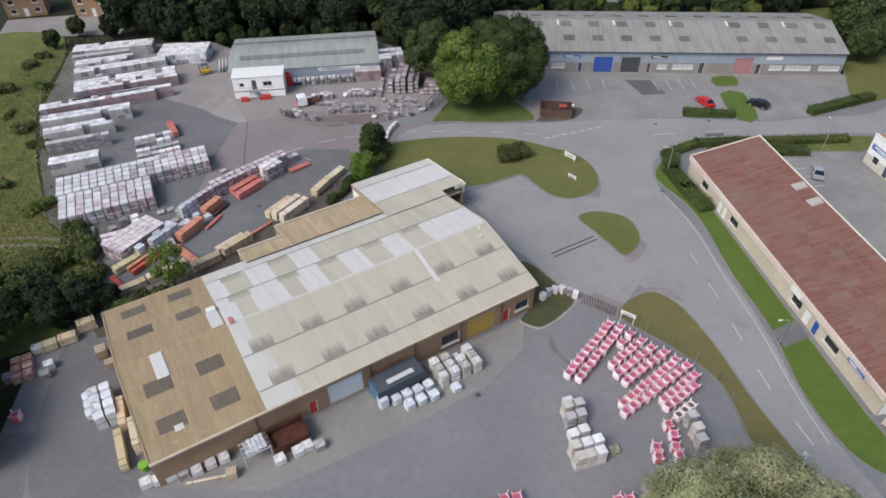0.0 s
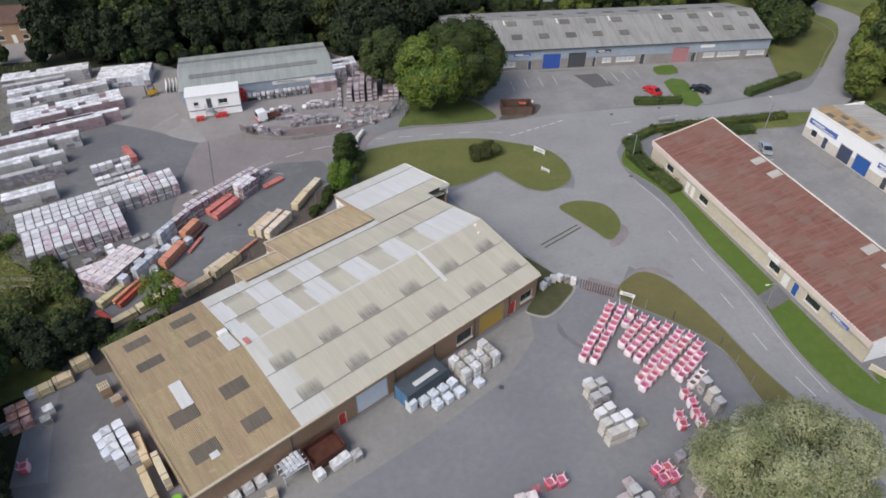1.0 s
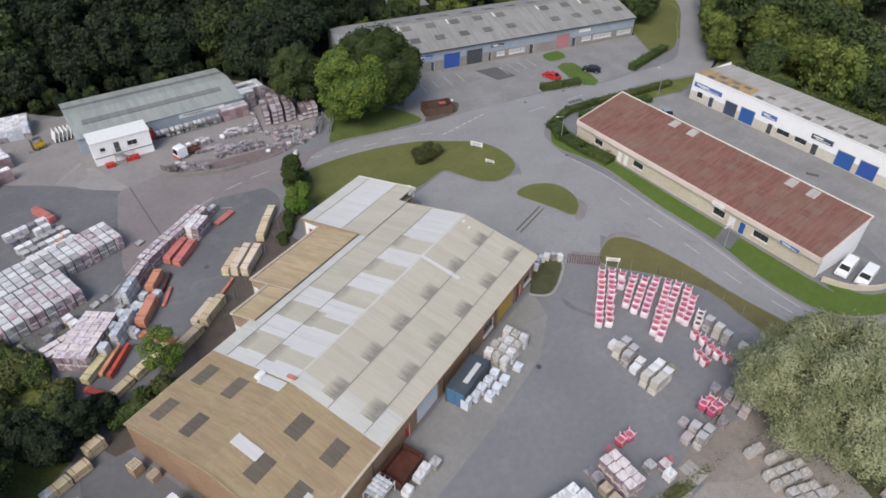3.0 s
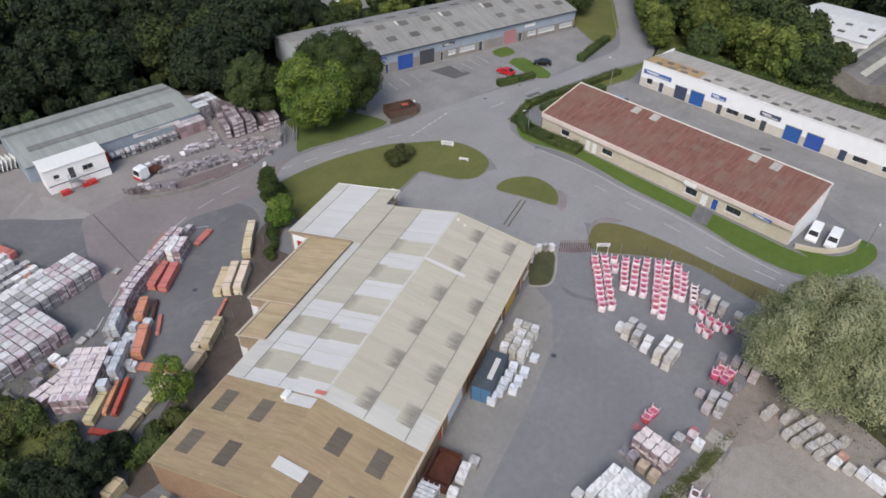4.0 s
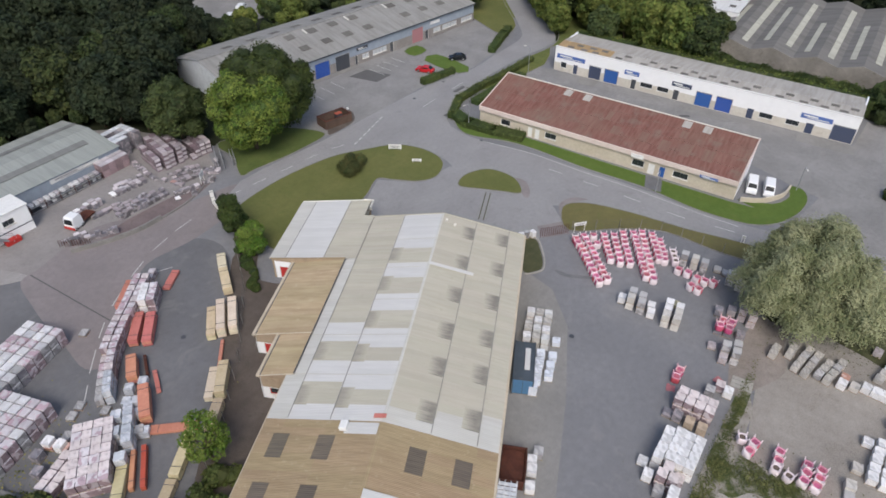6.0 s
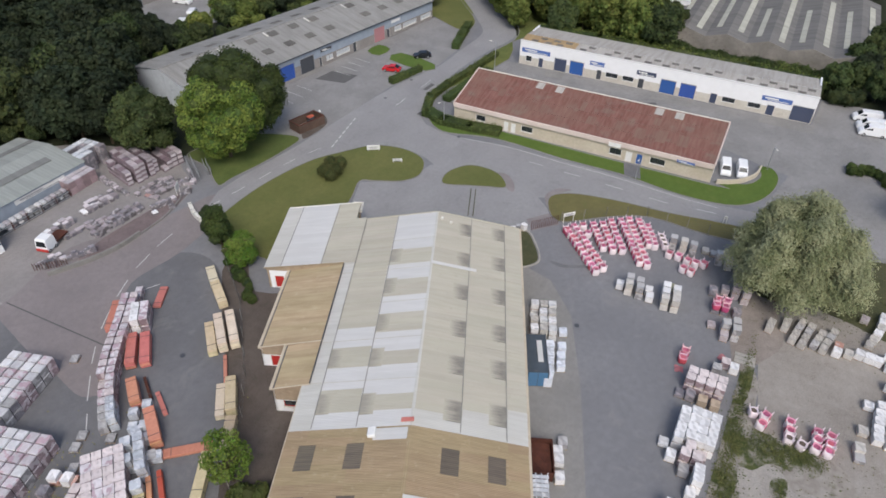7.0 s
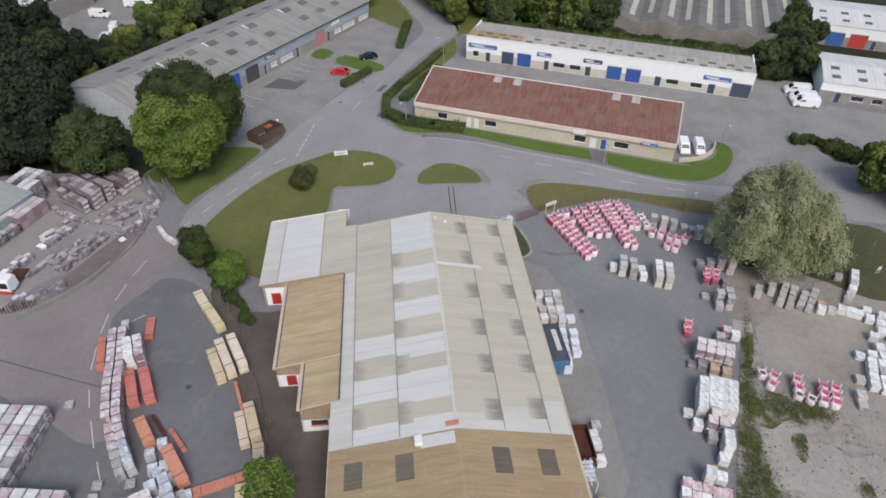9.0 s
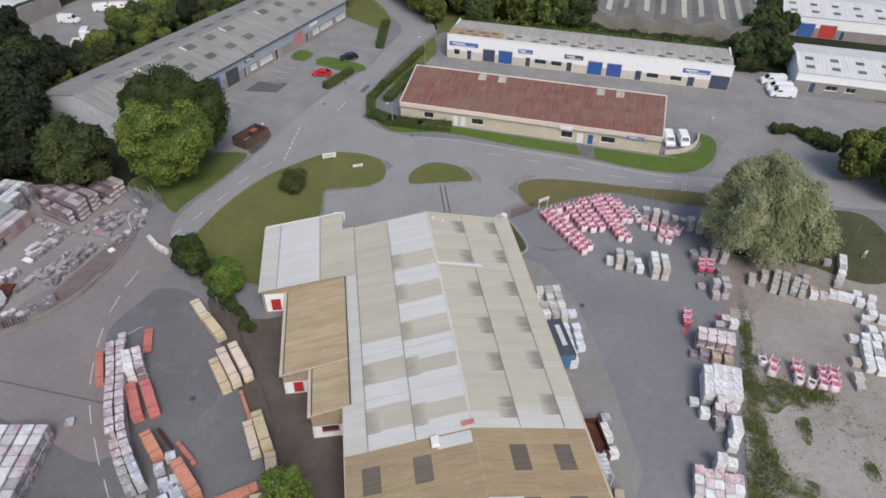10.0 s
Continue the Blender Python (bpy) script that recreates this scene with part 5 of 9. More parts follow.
# brown-roofed lean-to stores, lapped over the low edge of the warehouse roof
for s0, s1, w1, ez in ((16.6, 30.4, 75.35, 3.15), (10.2, 16.55, 72.1, 3.75)):
    cx, w0 = (s0 + s1) / 2, 68.55
    lt = thing("lean_to", L @ pose(cx, w0, 0), "lean-to store with a lichen-brown sheet roof", "lean-to", levelled=True)
    ln, dp = s1 - s0, w1 - w0
    hi, up = EZ + 0.24, -0.72
    facade(lt, ln, ez - 0.1, 0.2, [(ln - 2.4, ln - 1.2, 0, 2.1, "door", "red_paint", "red door")], "white_clad", at=pose(ln / 2, dp, 0, 0, 0, 180))
    facade(lt, dp, ez - 0.1, 0.2, [(1.0, 2.2, 0, 1.9, "door", "red_paint", "red door")] if dp > 5 else [(1.0, 2.8, 0.9, 1.9, "window", "red_paint", "")], "white_clad", "tan_wall", 2.0, at=pose(-ln / 2, dp, 0, 0, 0, -90))
    facade(lt, dp, ez - 0.1, 0.2, [], "tan_wall", at=pose(ln / 2, 0, 0, 0, 0, 90))
    lr = part("roof", boxes([(0, dp / 2, ez - 0.12, ln, dp, 0.1)]), M["lean_roof"], lt)
    n = int(ln)
    me = mesh_of("roof_sheet", corrugated(ln / n + 0.02, math.hypot(dp - 0.2 - up, hi - ez), 6, 0.03), M["lean_roof"])
    for i in range(n):
        share("roof_sheet", me, lr, slope_at(-ln / 2 + (i + 0.5) * ln / n, up, hi, dp - 0.2, ez, 0, 0.04 + 0.004 * (i % 2)))
    part("gutter", boxes([(0, dp - 0.12, ez - 0.01, ln, 0.14, 0.1)], 0.02), M["charcoal"], lr)
    part("parapet", boxes([(0, dp + 0.13, ez - 0.06, ln + 0.1, 0.36, 0.3)], 0.03), M["tan_coping"], lr, "pale tan coping along the low edge")
    part("wall_flashing", boxes([(0, 0, 0.05, ln, 0.16, 0.05)], 0.01), M["charcoal"], lr, at=slope_at(0, up, hi, dp - 0.2, ez, 0.0, 0.04))
    part("verge_trim", boxes([(0, 0, 0.02, 0.16, math.hypot(dp - up, hi - ez), 0.08)], 0.02), M["tan_coping"], lr, at=slope_at(-ln / 2, up, hi, dp - 0.2, ez, 0.5, 0.06))
    for x in (-ln / 2 + 0.05, ln / 2 - 0.05):
        bm = bmesh.new()
        v0, v1 = ([bm.verts.new((x + d, y, z)) for y, z in ((0, ez - 0.15), (dp - 0.2, ez - 0.15), (dp - 0.2, ez + 0.02), (0, hi - 0.12))] for d in (-0.05, 0.05))
        bm.faces.new(v0), bm.faces.new(v1[::-1])
        for i in range(4):
            bm.faces.new((v0[i], v0[(i + 1) % 4], v1[(i + 1) % 4], v1[i]))
        bmesh.ops.recalc_face_normals(bm, faces=bm.faces)
        part("side_closure", bm, M["tan_wall"], lr)

# ---- red-roofed units ----
ru = thing("red_roof_unit", pose(52.9, 36.45, 0, 0, 0, 1.3), "long low cream unit with a rusty red sheet roof", "industrial unit", levelled=True)
RL, RD, RE, RR = 48.8, 10.95, 3.62, 6.35  # length, depth to the high edge, low and high edge of the roof
RP_ = (RR - RE) / (RD + 0.25)


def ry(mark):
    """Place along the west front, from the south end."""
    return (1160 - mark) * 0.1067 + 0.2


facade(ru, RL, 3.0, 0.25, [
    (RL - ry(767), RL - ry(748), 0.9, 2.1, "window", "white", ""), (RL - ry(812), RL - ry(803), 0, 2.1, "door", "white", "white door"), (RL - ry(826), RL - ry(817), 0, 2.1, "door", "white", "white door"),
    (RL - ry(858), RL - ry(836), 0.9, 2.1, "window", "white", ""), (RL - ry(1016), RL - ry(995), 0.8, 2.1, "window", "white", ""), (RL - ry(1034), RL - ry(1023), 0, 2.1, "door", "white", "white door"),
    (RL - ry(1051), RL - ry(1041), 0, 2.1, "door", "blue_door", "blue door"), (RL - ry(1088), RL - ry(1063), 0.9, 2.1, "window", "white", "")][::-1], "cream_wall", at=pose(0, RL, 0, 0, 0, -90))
part("fascia", boxes([(-0.26, RL / 2, RE - 0.42, 0.3, RL + 0.1, 0.9)], 0.03), M["fascia"], ru, "weathered pinkish-white fascia")
facade(ru, RL, RR - 0.3, 0.25, [], "cream_wall", at=pose(RD - 0.2, 0, 0, 0, 0, 90))
for y in (0.13, RL - 0.13):
    bm = bmesh.new()
    a = [(0.26, 0), (RD - 0.46, 0), (RD - 0.46, RR - 0.18), (0.26, RE)]
    v0 = [bm.verts.new((x, y - 0.12, z)) for x, z in a]
    v1 = [bm.verts.new((x, y + 0.12, z)) for x, z in a]
    bm.faces.new(v0), bm.faces.new(v1[::-1])
    for i in range(4):
        bm.faces.new((v0[i], v0[(i + 1) % 4], v1[(i + 1) % 4], v1[i]))
    bmesh.ops.recalc_face_normals(bm, faces=bm.faces)
    part("gable_wall", bm, M["white_clad"], ru)
rr = part("roof", ribbed(0, RL, RD, RR, -0.25, RE, 0.25, 0.035), M["red_roof"], ru, "rust-streaked red ribbed roof", at=Matrix(((0, 1, 0, 0), (-1, 0, 0, RL), (0, 0, 1, 0), (0, 0, 0, 1))))
for y in (-0.02, RL + 0.02):
    bm = bmesh.new()
    rod(bm, (-0.3, y, RE + 0.05), (RD + 0.05, y, RR + 0.09), 0.13, 4)
    part("verge_trim", bm, M["fascia"], ru)
part("ridge_trim", boxes([(RD, RL / 2, RR + 0.03, 0.2, RL, 0.2)], 0.03), M["trim"], ru)
def on_red(x, y, lift):
    """A pose on the red roof, x from the low front, y along it."""
    return Matrix.Translation((x, y, RE + (x + 0.25) * RP_ + lift)) @ Matrix.Rotation(-math.atan(RP_), 4, 'Y')


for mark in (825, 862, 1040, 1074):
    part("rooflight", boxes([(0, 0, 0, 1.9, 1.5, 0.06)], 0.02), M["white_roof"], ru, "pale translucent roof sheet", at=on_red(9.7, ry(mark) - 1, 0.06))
for x, y, a, b in ((3.5, 6.2, 3.0, 1.9), (3.4, 9.9, 3.2, 1.7), (3.0, 13.6, 2.8, 1.8), (3.9, 17.6, 2.2, 1.5), (3.4, 22.7, 2.2, 1.6), (3.6, 31.8, 2.4, 1.6), (6.9, 11.6, 2.0, 1.2), (6.6, 25.2, 2.6, 1.0), (2.4, 36.4, 1.8, 2.2), (5.4, 41.2, 2.2, 1.2)):
    part("faded_sheet", ribbed(-b / 2, b / 2, a / 2, 0, -a / 2, 0, 0.16, 0.03), M["faded"], ru, at=on_red(x, y, 0.06) @ Matrix.Rotation(radians(90), 4, 'Z'))
for x in (2.6, 5.4, 8.2):
    part("lap_line", boxes([(0, RL / 2 - 0.2, 0, 0.12, RL - 0.6, 0.02)]), M["faded"], ru, at=on_red(x, 0, 0.055))
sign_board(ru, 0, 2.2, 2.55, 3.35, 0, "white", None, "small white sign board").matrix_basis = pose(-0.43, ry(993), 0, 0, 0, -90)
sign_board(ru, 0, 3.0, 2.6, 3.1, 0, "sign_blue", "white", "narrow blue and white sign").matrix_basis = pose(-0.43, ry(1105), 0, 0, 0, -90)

# ---- white units ----
wu = thing("white_unit", pose(84.66, 23.26, 0, 0, 0, 1.17), "long white-clad industrial unit with blue shutters", "industrial unit", levelled=True)
WL = 61.8


def wy(mark):
    """Place along the west front from the north end."""
    return (mark - 790) * 0.1243 + 0.3


facade(wu, WL, 5.45, 0.3, [
    (wy(800), wy(812), 0.9, 2.2, "window", "white", ""), (wy(825), wy(834), 0, 2.2, "door", "navy", "dark blue door"), (wy(855), wy(878), 0, 3.0, "roller", "navy", "dark blue roller shutter"), (wy(884), wy(910), 0, 3.1, "roller", "blue_door", "bright blue roller shutter"),
    (wy(934), wy(943), 0, 2.2, "door", "charcoal", "dark door"), (wy(950), wy(972), 1.0, 2.1, "window", "white", ""), (wy(980), wy(1000), 1.0, 2.1, "window", "white", ""), (wy(1008), wy(1018), 0, 2.2, "door", "charcoal", "dark door"),
    (wy(1045), wy(1071), 0, 3.1, "roller", "blue_door", "bright blue roller shutter"), (wy(1078), wy(1104), 0, 3.1, "roller", "royal_door", "royal blue roller shutter"), (wy(1128), wy(1139), 0, 2.2, "door", "navy", "dark blue door"),
    (wy(1147), wy(1168), 0.9, 2.0, "window", "white", ""), (wy(1187), wy(1207), 0.9, 2.0, "window", "white", ""), (wy(1216), wy(1228), 0, 2.2, "door", "navy", "dark blue door"), (wy(1252), wy(1284), 0, 3.2, "roller", "navy", "dark slate roller shutter")],
    "pale_wall", "white_clad", 1.9, at=pose(0, WL, 0, 0, 0, -90))
facade(wu, WL, 4.6, 0.3, [], "cream_wall", "white_clad", 2.2, at=pose(12, 0, 0, 0, 0, 90))
for y in (0, WL):
    facade(wu, 11.38, 5.2, 0.3, [], "cream_wall", "white_clad", 2.2, at=pose(0.31, 0, 0) if y == 0 else pose(11.69, WL, 0, 0, 0, 180))
TR = Matrix(((0, 1, 0, 0), (-1, 0, 0, WL), (0, 0, 1, 0), (0, 0, 0, 1)))
part("roof", ribbed(12.4, WL, 4.2, 5.52, 0.32, 5.2, 0.3, 0.03), M["white_roof"], wu, "pale grey ribbed roof", at=TR)
part("roof", ribbed(0, 12.4, 4.2, 5.52, 0.32, 5.2, 0.3, 0.03), M["tan_roof"], wu, "tan lichen-covered roof", at=TR)
part("roof", ribbed(0, WL, 4.2, 5.52, 12.1, 4.6, 0.3, 0.05), M["white_roof"], wu, at=TR)
for i, mark in enumerate((815, 840, 862, 905, 950, 985, 1020, 1050, 1085, 1120, 1170, 1205, 1235, 1262)):
    for k in (1.3, 3.1):
        part("rooflight", boxes([(0, 0, 0, 1.5, 0.8, 0.05)]), M["grey_light"], wu, at=TR @ slope_at(wy(mark) + (k - 1.8) * 0.9, 4.2, 5.52, 0.32, 5.2, 1 - k / 4.4, 0.09))
part("coping", boxes([(0.1, WL / 2, 5.5, 0.42, WL + 0.1, 0.12)], 0.02), M["white"], wu)
for a, b, c in ((792, 846, "sign_blue"), (920, 946, "sign_blue"), (1003, 1036, "navy"), (1205, 1250, "sign_blue")):
    sign_board(wu, wy(a), wy(b), 3.0, 3.95, 0, c, "white", "blue sign board with white writing").matrix_basis = pose(-0.02, WL, 0, 0, 0, -90)
for a, b in ((850, 882), (1040, 1107), (1210, 1290)):
    sheet("door_apron", [(77.6, 83.8 - wy(a)), (81.15, 83.8 - wy(a)), (81.15, 83.8 - wy(b)), (77.6, 83.8 - wy(b))], 0.05, M["concrete"], "pale concrete apron before a shutter", "slab", 0.1)

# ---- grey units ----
GA = -8.9
gu = thing("grey_unit", pose(27.14, 128.02, 0, 0, 0, GA), "long grey-roofed industrial unit with blue-grey cladding", "industrial unit", levelled=True)
GL, GD = 72.8, 22.2


def gx(mark):
    return (mark - 960) * 0.1147 + 11.1


facade(gu, GL, 4.7, 0.3, [
    (gx(935), gx(950), 0.9, 2.1, "window", "blind", ""), (gx(965), gx(990), 0.9, 2.1, "window", "blind", ""), (gx(1014), gx(1022), 0, 2.2, "door", "navy", "dark blue door"), (gx(1042), gx(1078), 0, 3.6, "roller", "royal_door", "royal blue roller shutter"), (gx(1092), gx(1128), 0, 3.6, "roller", "charcoal", "dark grey roller shutter"),
    (gx(1141), gx(1148), 0, 2.2, "door", "charcoal", "dark door"), (gx(1160), gx(1178), 0.9, 2.0, "window", "blind", ""), (gx(1188), gx(1226), 0.9, 2.0, "window", "blind", ""), (gx(1236), gx(1246), 0, 2.4, "door", "charcoal", "dark door"),
    (gx(1300), gx(1334), 0, 3.6, "roller", "pink_door", "faded pink roller shutter"), (gx(1340), gx(1350), 0, 2.2, "door", "charcoal", "dark door"), (gx(1365), gx(1388), 0.9, 2.0, "window", "blind", ""), (gx(1394), gx(1440), 0.9, 2.0, "window", "blind", ""), (gx(1455), gx(1492), 0.9, 2.0, "window", "blind", "")],
    "grey_brick", "blue_clad", 2.3)
facade(gu, GL, 4.7, 0.3, [], "grey_brick", "blue_clad", 2.3, at=pose(GL, GD, 0, 0, 0, 180))
gable(gu, 0.15, 0.31, GD - 0.31, GD / 2, 4.7, 7.15, 0.28, "lit_blue_clad")
gable(gu, GL - 0.15, 0.31, GD - 0.31, GD / 2, 4.7, 7.15, 0.28, "blue_clad")
gr = part("roof", ribbed(-0.2, GL + 0.2, GD / 2, 7.3, -0.3, 4.72, 0.3, 0.028), M["grey_roof"], gu, "weathered grey fibre-cement roof")
part("roof", ribbed(-0.2, GL + 0.2, GD / 2, 7.3, GD + 0.3, 4.72, 0.3, 0.028), M["grey_roof"], gu)
part("ridge_cap", boxes([(GL / 2, GD / 2, 7.36, GL + 0.4, 0.5, 0.12)], 0.04), M["grey_roof"], gu)
part("gutter", boxes([(GL / 2, -0.36, 4.62, GL + 0.4, 0.2, 0.2)], 0.04), M["charcoal"], gu)
gl_me = mesh_of("rooflight", boxes([(0, 0, 0, 2.3, 1.8, 0.05)]), M["grey_light"])
gp_me = mesh_of("vent_strip", boxes([(0, -0.9, 0.04, 0.35, 1.8, 0.1)], 0.02), M["trim"])
for i in range(-1, 10):
    for x, t in ((15.1 + 6.08 * i, 0.17), (15.4 + 6.1 * i, 0.6)):
        if i != 5:
            share("rooflight", gl_me, gr, slope_at(x, GD / 2, 7.3, -0.3, 4.72, t, 0.1))
    share("rooflight", gl_me, gr, slope_at(15.1 + 6.08 * i, GD / 2, 7.3, GD + 0.3, 4.72, 0.35, 0.1))
    if i % 2 == 0:
        share("vent_strip", gp_me, gr, slope_at(13.4 + 6.08 * i, GD / 2, 7.3, -0.3, 4.72, 0.06, 0.1))
for a, b, f, w in ((985, 1018, "sign_blue", "white"), (1146, 1175, "charcoal", "white"), (1355, 1384, "white", None)):
    sign_board(gu, gx(a), gx(b), 3.2, 3.9, -0.02, f, w, "flat sign board on the cladding")
part("step", boxes([(gx(1085), -0.7, 0.06, 11.5, 1.3, 0.14)], 0.03), M["concrete"], gu)

# ---- shed and cabin in the stock yard ----
sh = thing("shed", pose(-28.5, 128.3, 0, 0, 0, 1.34), "pale green-grey steel shed with a sign", "shed", levelled=True)
facade(sh, 30.8, 3.1, 0.2, [(10.6, 12.2, 0, 2.3, "door", "red_paint", "red door")], "blue_clad")
facade(sh, 30.8, 3.1, 0.2, [], "blue_clad", at=pose(30.8, 16.4, 0, 0, 0, 180))
gable(sh, 0.1, 0.21, 16.19, 8.2, 3.1, 4.05, 0.18, "blue_clad")
gable(sh, 30.7, 0.21, 16.19, 8.2, 3.1, 4.05, 0.18, "blue_clad")
part("roof", ribbed(-0.2, 31.0, 8.2, 4.2, -0.3, 3.1, 0.3, 0.028), M["shed_roof"], sh, "pale green-grey ribbed roof")
part("roof", ribbed(-0.2, 31.0, 8.2, 4.2, 16.7, 3.1, 0.3, 0.028), M["shed_roof"], sh)
part("rooflight_band", boxes([(0, 0, 0.0, 26, 1.5, 0.05)]), M["shed_dark"], sh, "darker band of roof sheets", at=slope_at(15, 8.2, 4.2, -0.3, 3.1, 0.42, 0.1))
part("rooflight_band", boxes([(0, 0, 0.0, 31, 1.3, 0.05)]), M["shed_dark"], sh, at=slope_at(15.4, 8.2, 4.2, 16.7, 3.1, 0.5, 0.1))
sign_board(sh, 18.0, 26.8, 2.0, 2.75, 0, "white", "steel", "long white sign with red writing")

cb = thing("site_cabin", pose(-27.0, 122.48, 0, 0, 0, 1.12), "white two-storey site cabin with outside steps", "cabin", levelled=True)
facade(cb, 9.9, 4.3, 0.15, [(3.6, 4.6, 1.6, 3.7, "door", "charcoal", "dark upper door"), (1.2, 2.2, 2.4, 3.2, "window", "white", ""), (5.8, 7.6, 2.3, 3.3, "window", "white", "")], "white_clad")
facade(cb, 3.9, 4.3, 0.15, [], "white_clad", at=pose(9.9, 0.16, 0, 0, 0, 90))
facade(cb, 3.9, 4.3, 0.15, [], "white_clad", at=pose(0, 4.06, 0, 0, 0, -90))
facade(cb, 9.9, 4.3, 0.15, [], "white_clad", at=pose(9.9, 4.22, 0, 0, 0, 180))
part("roof", boxes([(4.95, 2.1, 4.4, 10.2, 4.5, 0.2)], 0.04), M["white"], cb)
part("band", boxes([(4.95, -0.04, 1.45, 9.9, 0.06, 0.12)]), M["charcoal"], cb)
st = part("steps", boxes([(4.1 + 0.28 * i, -0.7, 1.5 - 0.19 * i, 0.3, 1.0, 0.05) for i in range(1, 8)] + [(3.9, -0.7, 1.52, 1.4, 1.1, 0.06)]), M["steel"], cb, "steel outside steps")
bm = bmesh.new()
for y in (-0.2, -1.2):
    rod(bm, (4.5, y, 2.4), (6.4, y, 1.1), 0.03)
    rod(bm, (3.2, y, 2.5), (4.5, y, 2.4), 0.03)
    rod(bm, (3.2, y, 0), (3.2, y, 2.5), 0.03)
    rod(bm, (6.4, y, 0), (6.4, y, 1.1), 0.03)
part("handrail", bm, M["steel"], st)


# ---- stock: packs, bags, long bundles ----
def pallet_mesh(sx, sy):
    """A pallet in one piece: a deck on three runners."""
    prof = [(-sy / 2, 0), (-sy / 2 + 0.12, 0), (-sy / 2 + 0.12, 0.09), (-0.06, 0.09), (-0.06, 0), (0.06, 0), (0.06, 0.09), (sy / 2 - 0.12, 0.09), (sy / 2 - 0.12, 0), (sy / 2, 0), (sy / 2, 0.117), (-sy / 2, 0.117)]
    bm = bmesh.new()
    a = [bm.verts.new((-sx / 2, y, z)) for y, z in prof]
    b = [bm.verts.new((sx / 2, y, z)) for y, z in prof]
    bm.faces.new(a[::-1])
    bm.faces.new(b)
    for i in range(len(prof)):
        j = (i + 1) % len(prof)
        bm.faces.new((a[i], a[j], b[j], b[i]))
    bmesh.ops.recalc_face_normals(bm, faces=bm.faces)
    return bm


def load_mesh(sx, sy, h, seed, sag=0.05):
    """A wrapped load: softened block, top a little uneven."""
    rng = random.Random(seed)
    bm = bmesh.new()
    box(bm, 0, 0, h / 2, sx, sy, h)
    bmesh.ops.subdivide_edges(bm, edges=bm.edges[:], cuts=2, use_grid_fill=True)
    for v in bm.verts:
        k = 1.0 - 0.035 * (abs(v.co.x) > sx * 0.49 and abs(v.co.y) > sy * 0.49)
        v.co.x *= k
        v.co.y *= k
        v.co += Vector((rng.uniform(-1, 1) * 0.015, rng.uniform(-1, 1) * 0.015, rng.uniform(-1, 0.6) * sag if v.co.z > h * 0.9 else 0))
    return bm


PACKS = {}
# Most sides get a darker wrap than the top, side shade in its colour.
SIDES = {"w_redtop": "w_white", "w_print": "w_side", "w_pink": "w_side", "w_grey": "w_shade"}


def pack(kind, x, y, z=0.0, turn=0.0, size=(1.12, 0.98, 1.05), label="", group="wrapped packs in the yard"):
    """A wrapped pack on its pallet; the first of a kind is built, the others copy it."""
    names = {"w_white": "white shrink-wrapped pack of blocks on a pallet", "w_grey": "grey wrapped pack of concrete blocks on a pallet", "w_pink": "pinkish wrapped pack of bricks on a pallet",
             "w_print": "white wrapped brick pack with red print on a pallet", "w_blue": "bluish-white wrapped pack on a pallet", "w_pale": "pale grey wrapped pack of blocks on a pallet", "w_ice": "pale icy-white shrink-wrapped pack on a pallet", "w_buff": "buff-brown pack of blocks on a pallet", "w_dark": "dark grey strapped pack of bricks on a pallet", "w_stonepale": "pale stone-grey pack of blocks on a pallet", "w_mossy": "low yellowish-green weathered pack on a pallet", "w_mauvepack": "mauve-grey strapped pack of bricks on a pallet", "w_redtop": "white wrapped pack with a faded red top", "w_red": "salmon-red pack of bricks on a pallet"}
    r = random.Random(hash((round(x * 10), round(y * 10), round(z * 10))) & 0xffff)
    variant = r.randrange(3)
    key = (kind, size, variant)
    m = pose(x + r.uniform(-.03, .03), y + r.uniform(-.03, .03), z, 0, 0, turn + r.uniform(-2.5, 2.5))
    if key in PACKS:
        ob = again(PACKS[key], m)
    else:
        ob = thing("wrapped_pack", m, names[kind], "pack", group)
        bm = load_mesh(size[0], size[1], size[2], len(PACKS))
        bm.normal_update()
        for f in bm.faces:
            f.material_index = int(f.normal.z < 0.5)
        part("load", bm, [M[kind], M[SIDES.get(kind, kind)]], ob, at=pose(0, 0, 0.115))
        part("pallet", pallet_mesh(size[0], size[1]), M["timber"], ob)
        PACKS[key] = ob
    return ob


HEAP = {"v": [], "f": [], "m": [], "names": []}


def far_pack(x, y, z, turn, sx, sy, h, kind, side=None):
    """One more pack in the joined mass of uncounted packs."""
    turn += math.degrees(site_turn(x, y))
    x, y = site_xy(x, y)
    c, s = math.cos(radians(turn)), math.sin(radians(turn))
    side = side or kind
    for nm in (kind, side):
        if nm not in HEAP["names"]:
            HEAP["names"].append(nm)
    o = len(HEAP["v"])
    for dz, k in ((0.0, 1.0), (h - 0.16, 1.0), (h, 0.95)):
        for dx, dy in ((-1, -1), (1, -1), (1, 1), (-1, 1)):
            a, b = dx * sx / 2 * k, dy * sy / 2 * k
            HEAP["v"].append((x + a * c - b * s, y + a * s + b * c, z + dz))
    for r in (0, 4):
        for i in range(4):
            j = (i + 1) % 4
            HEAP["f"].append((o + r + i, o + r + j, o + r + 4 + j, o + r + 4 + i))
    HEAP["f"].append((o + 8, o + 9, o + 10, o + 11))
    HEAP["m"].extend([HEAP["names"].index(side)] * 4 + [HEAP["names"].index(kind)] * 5)


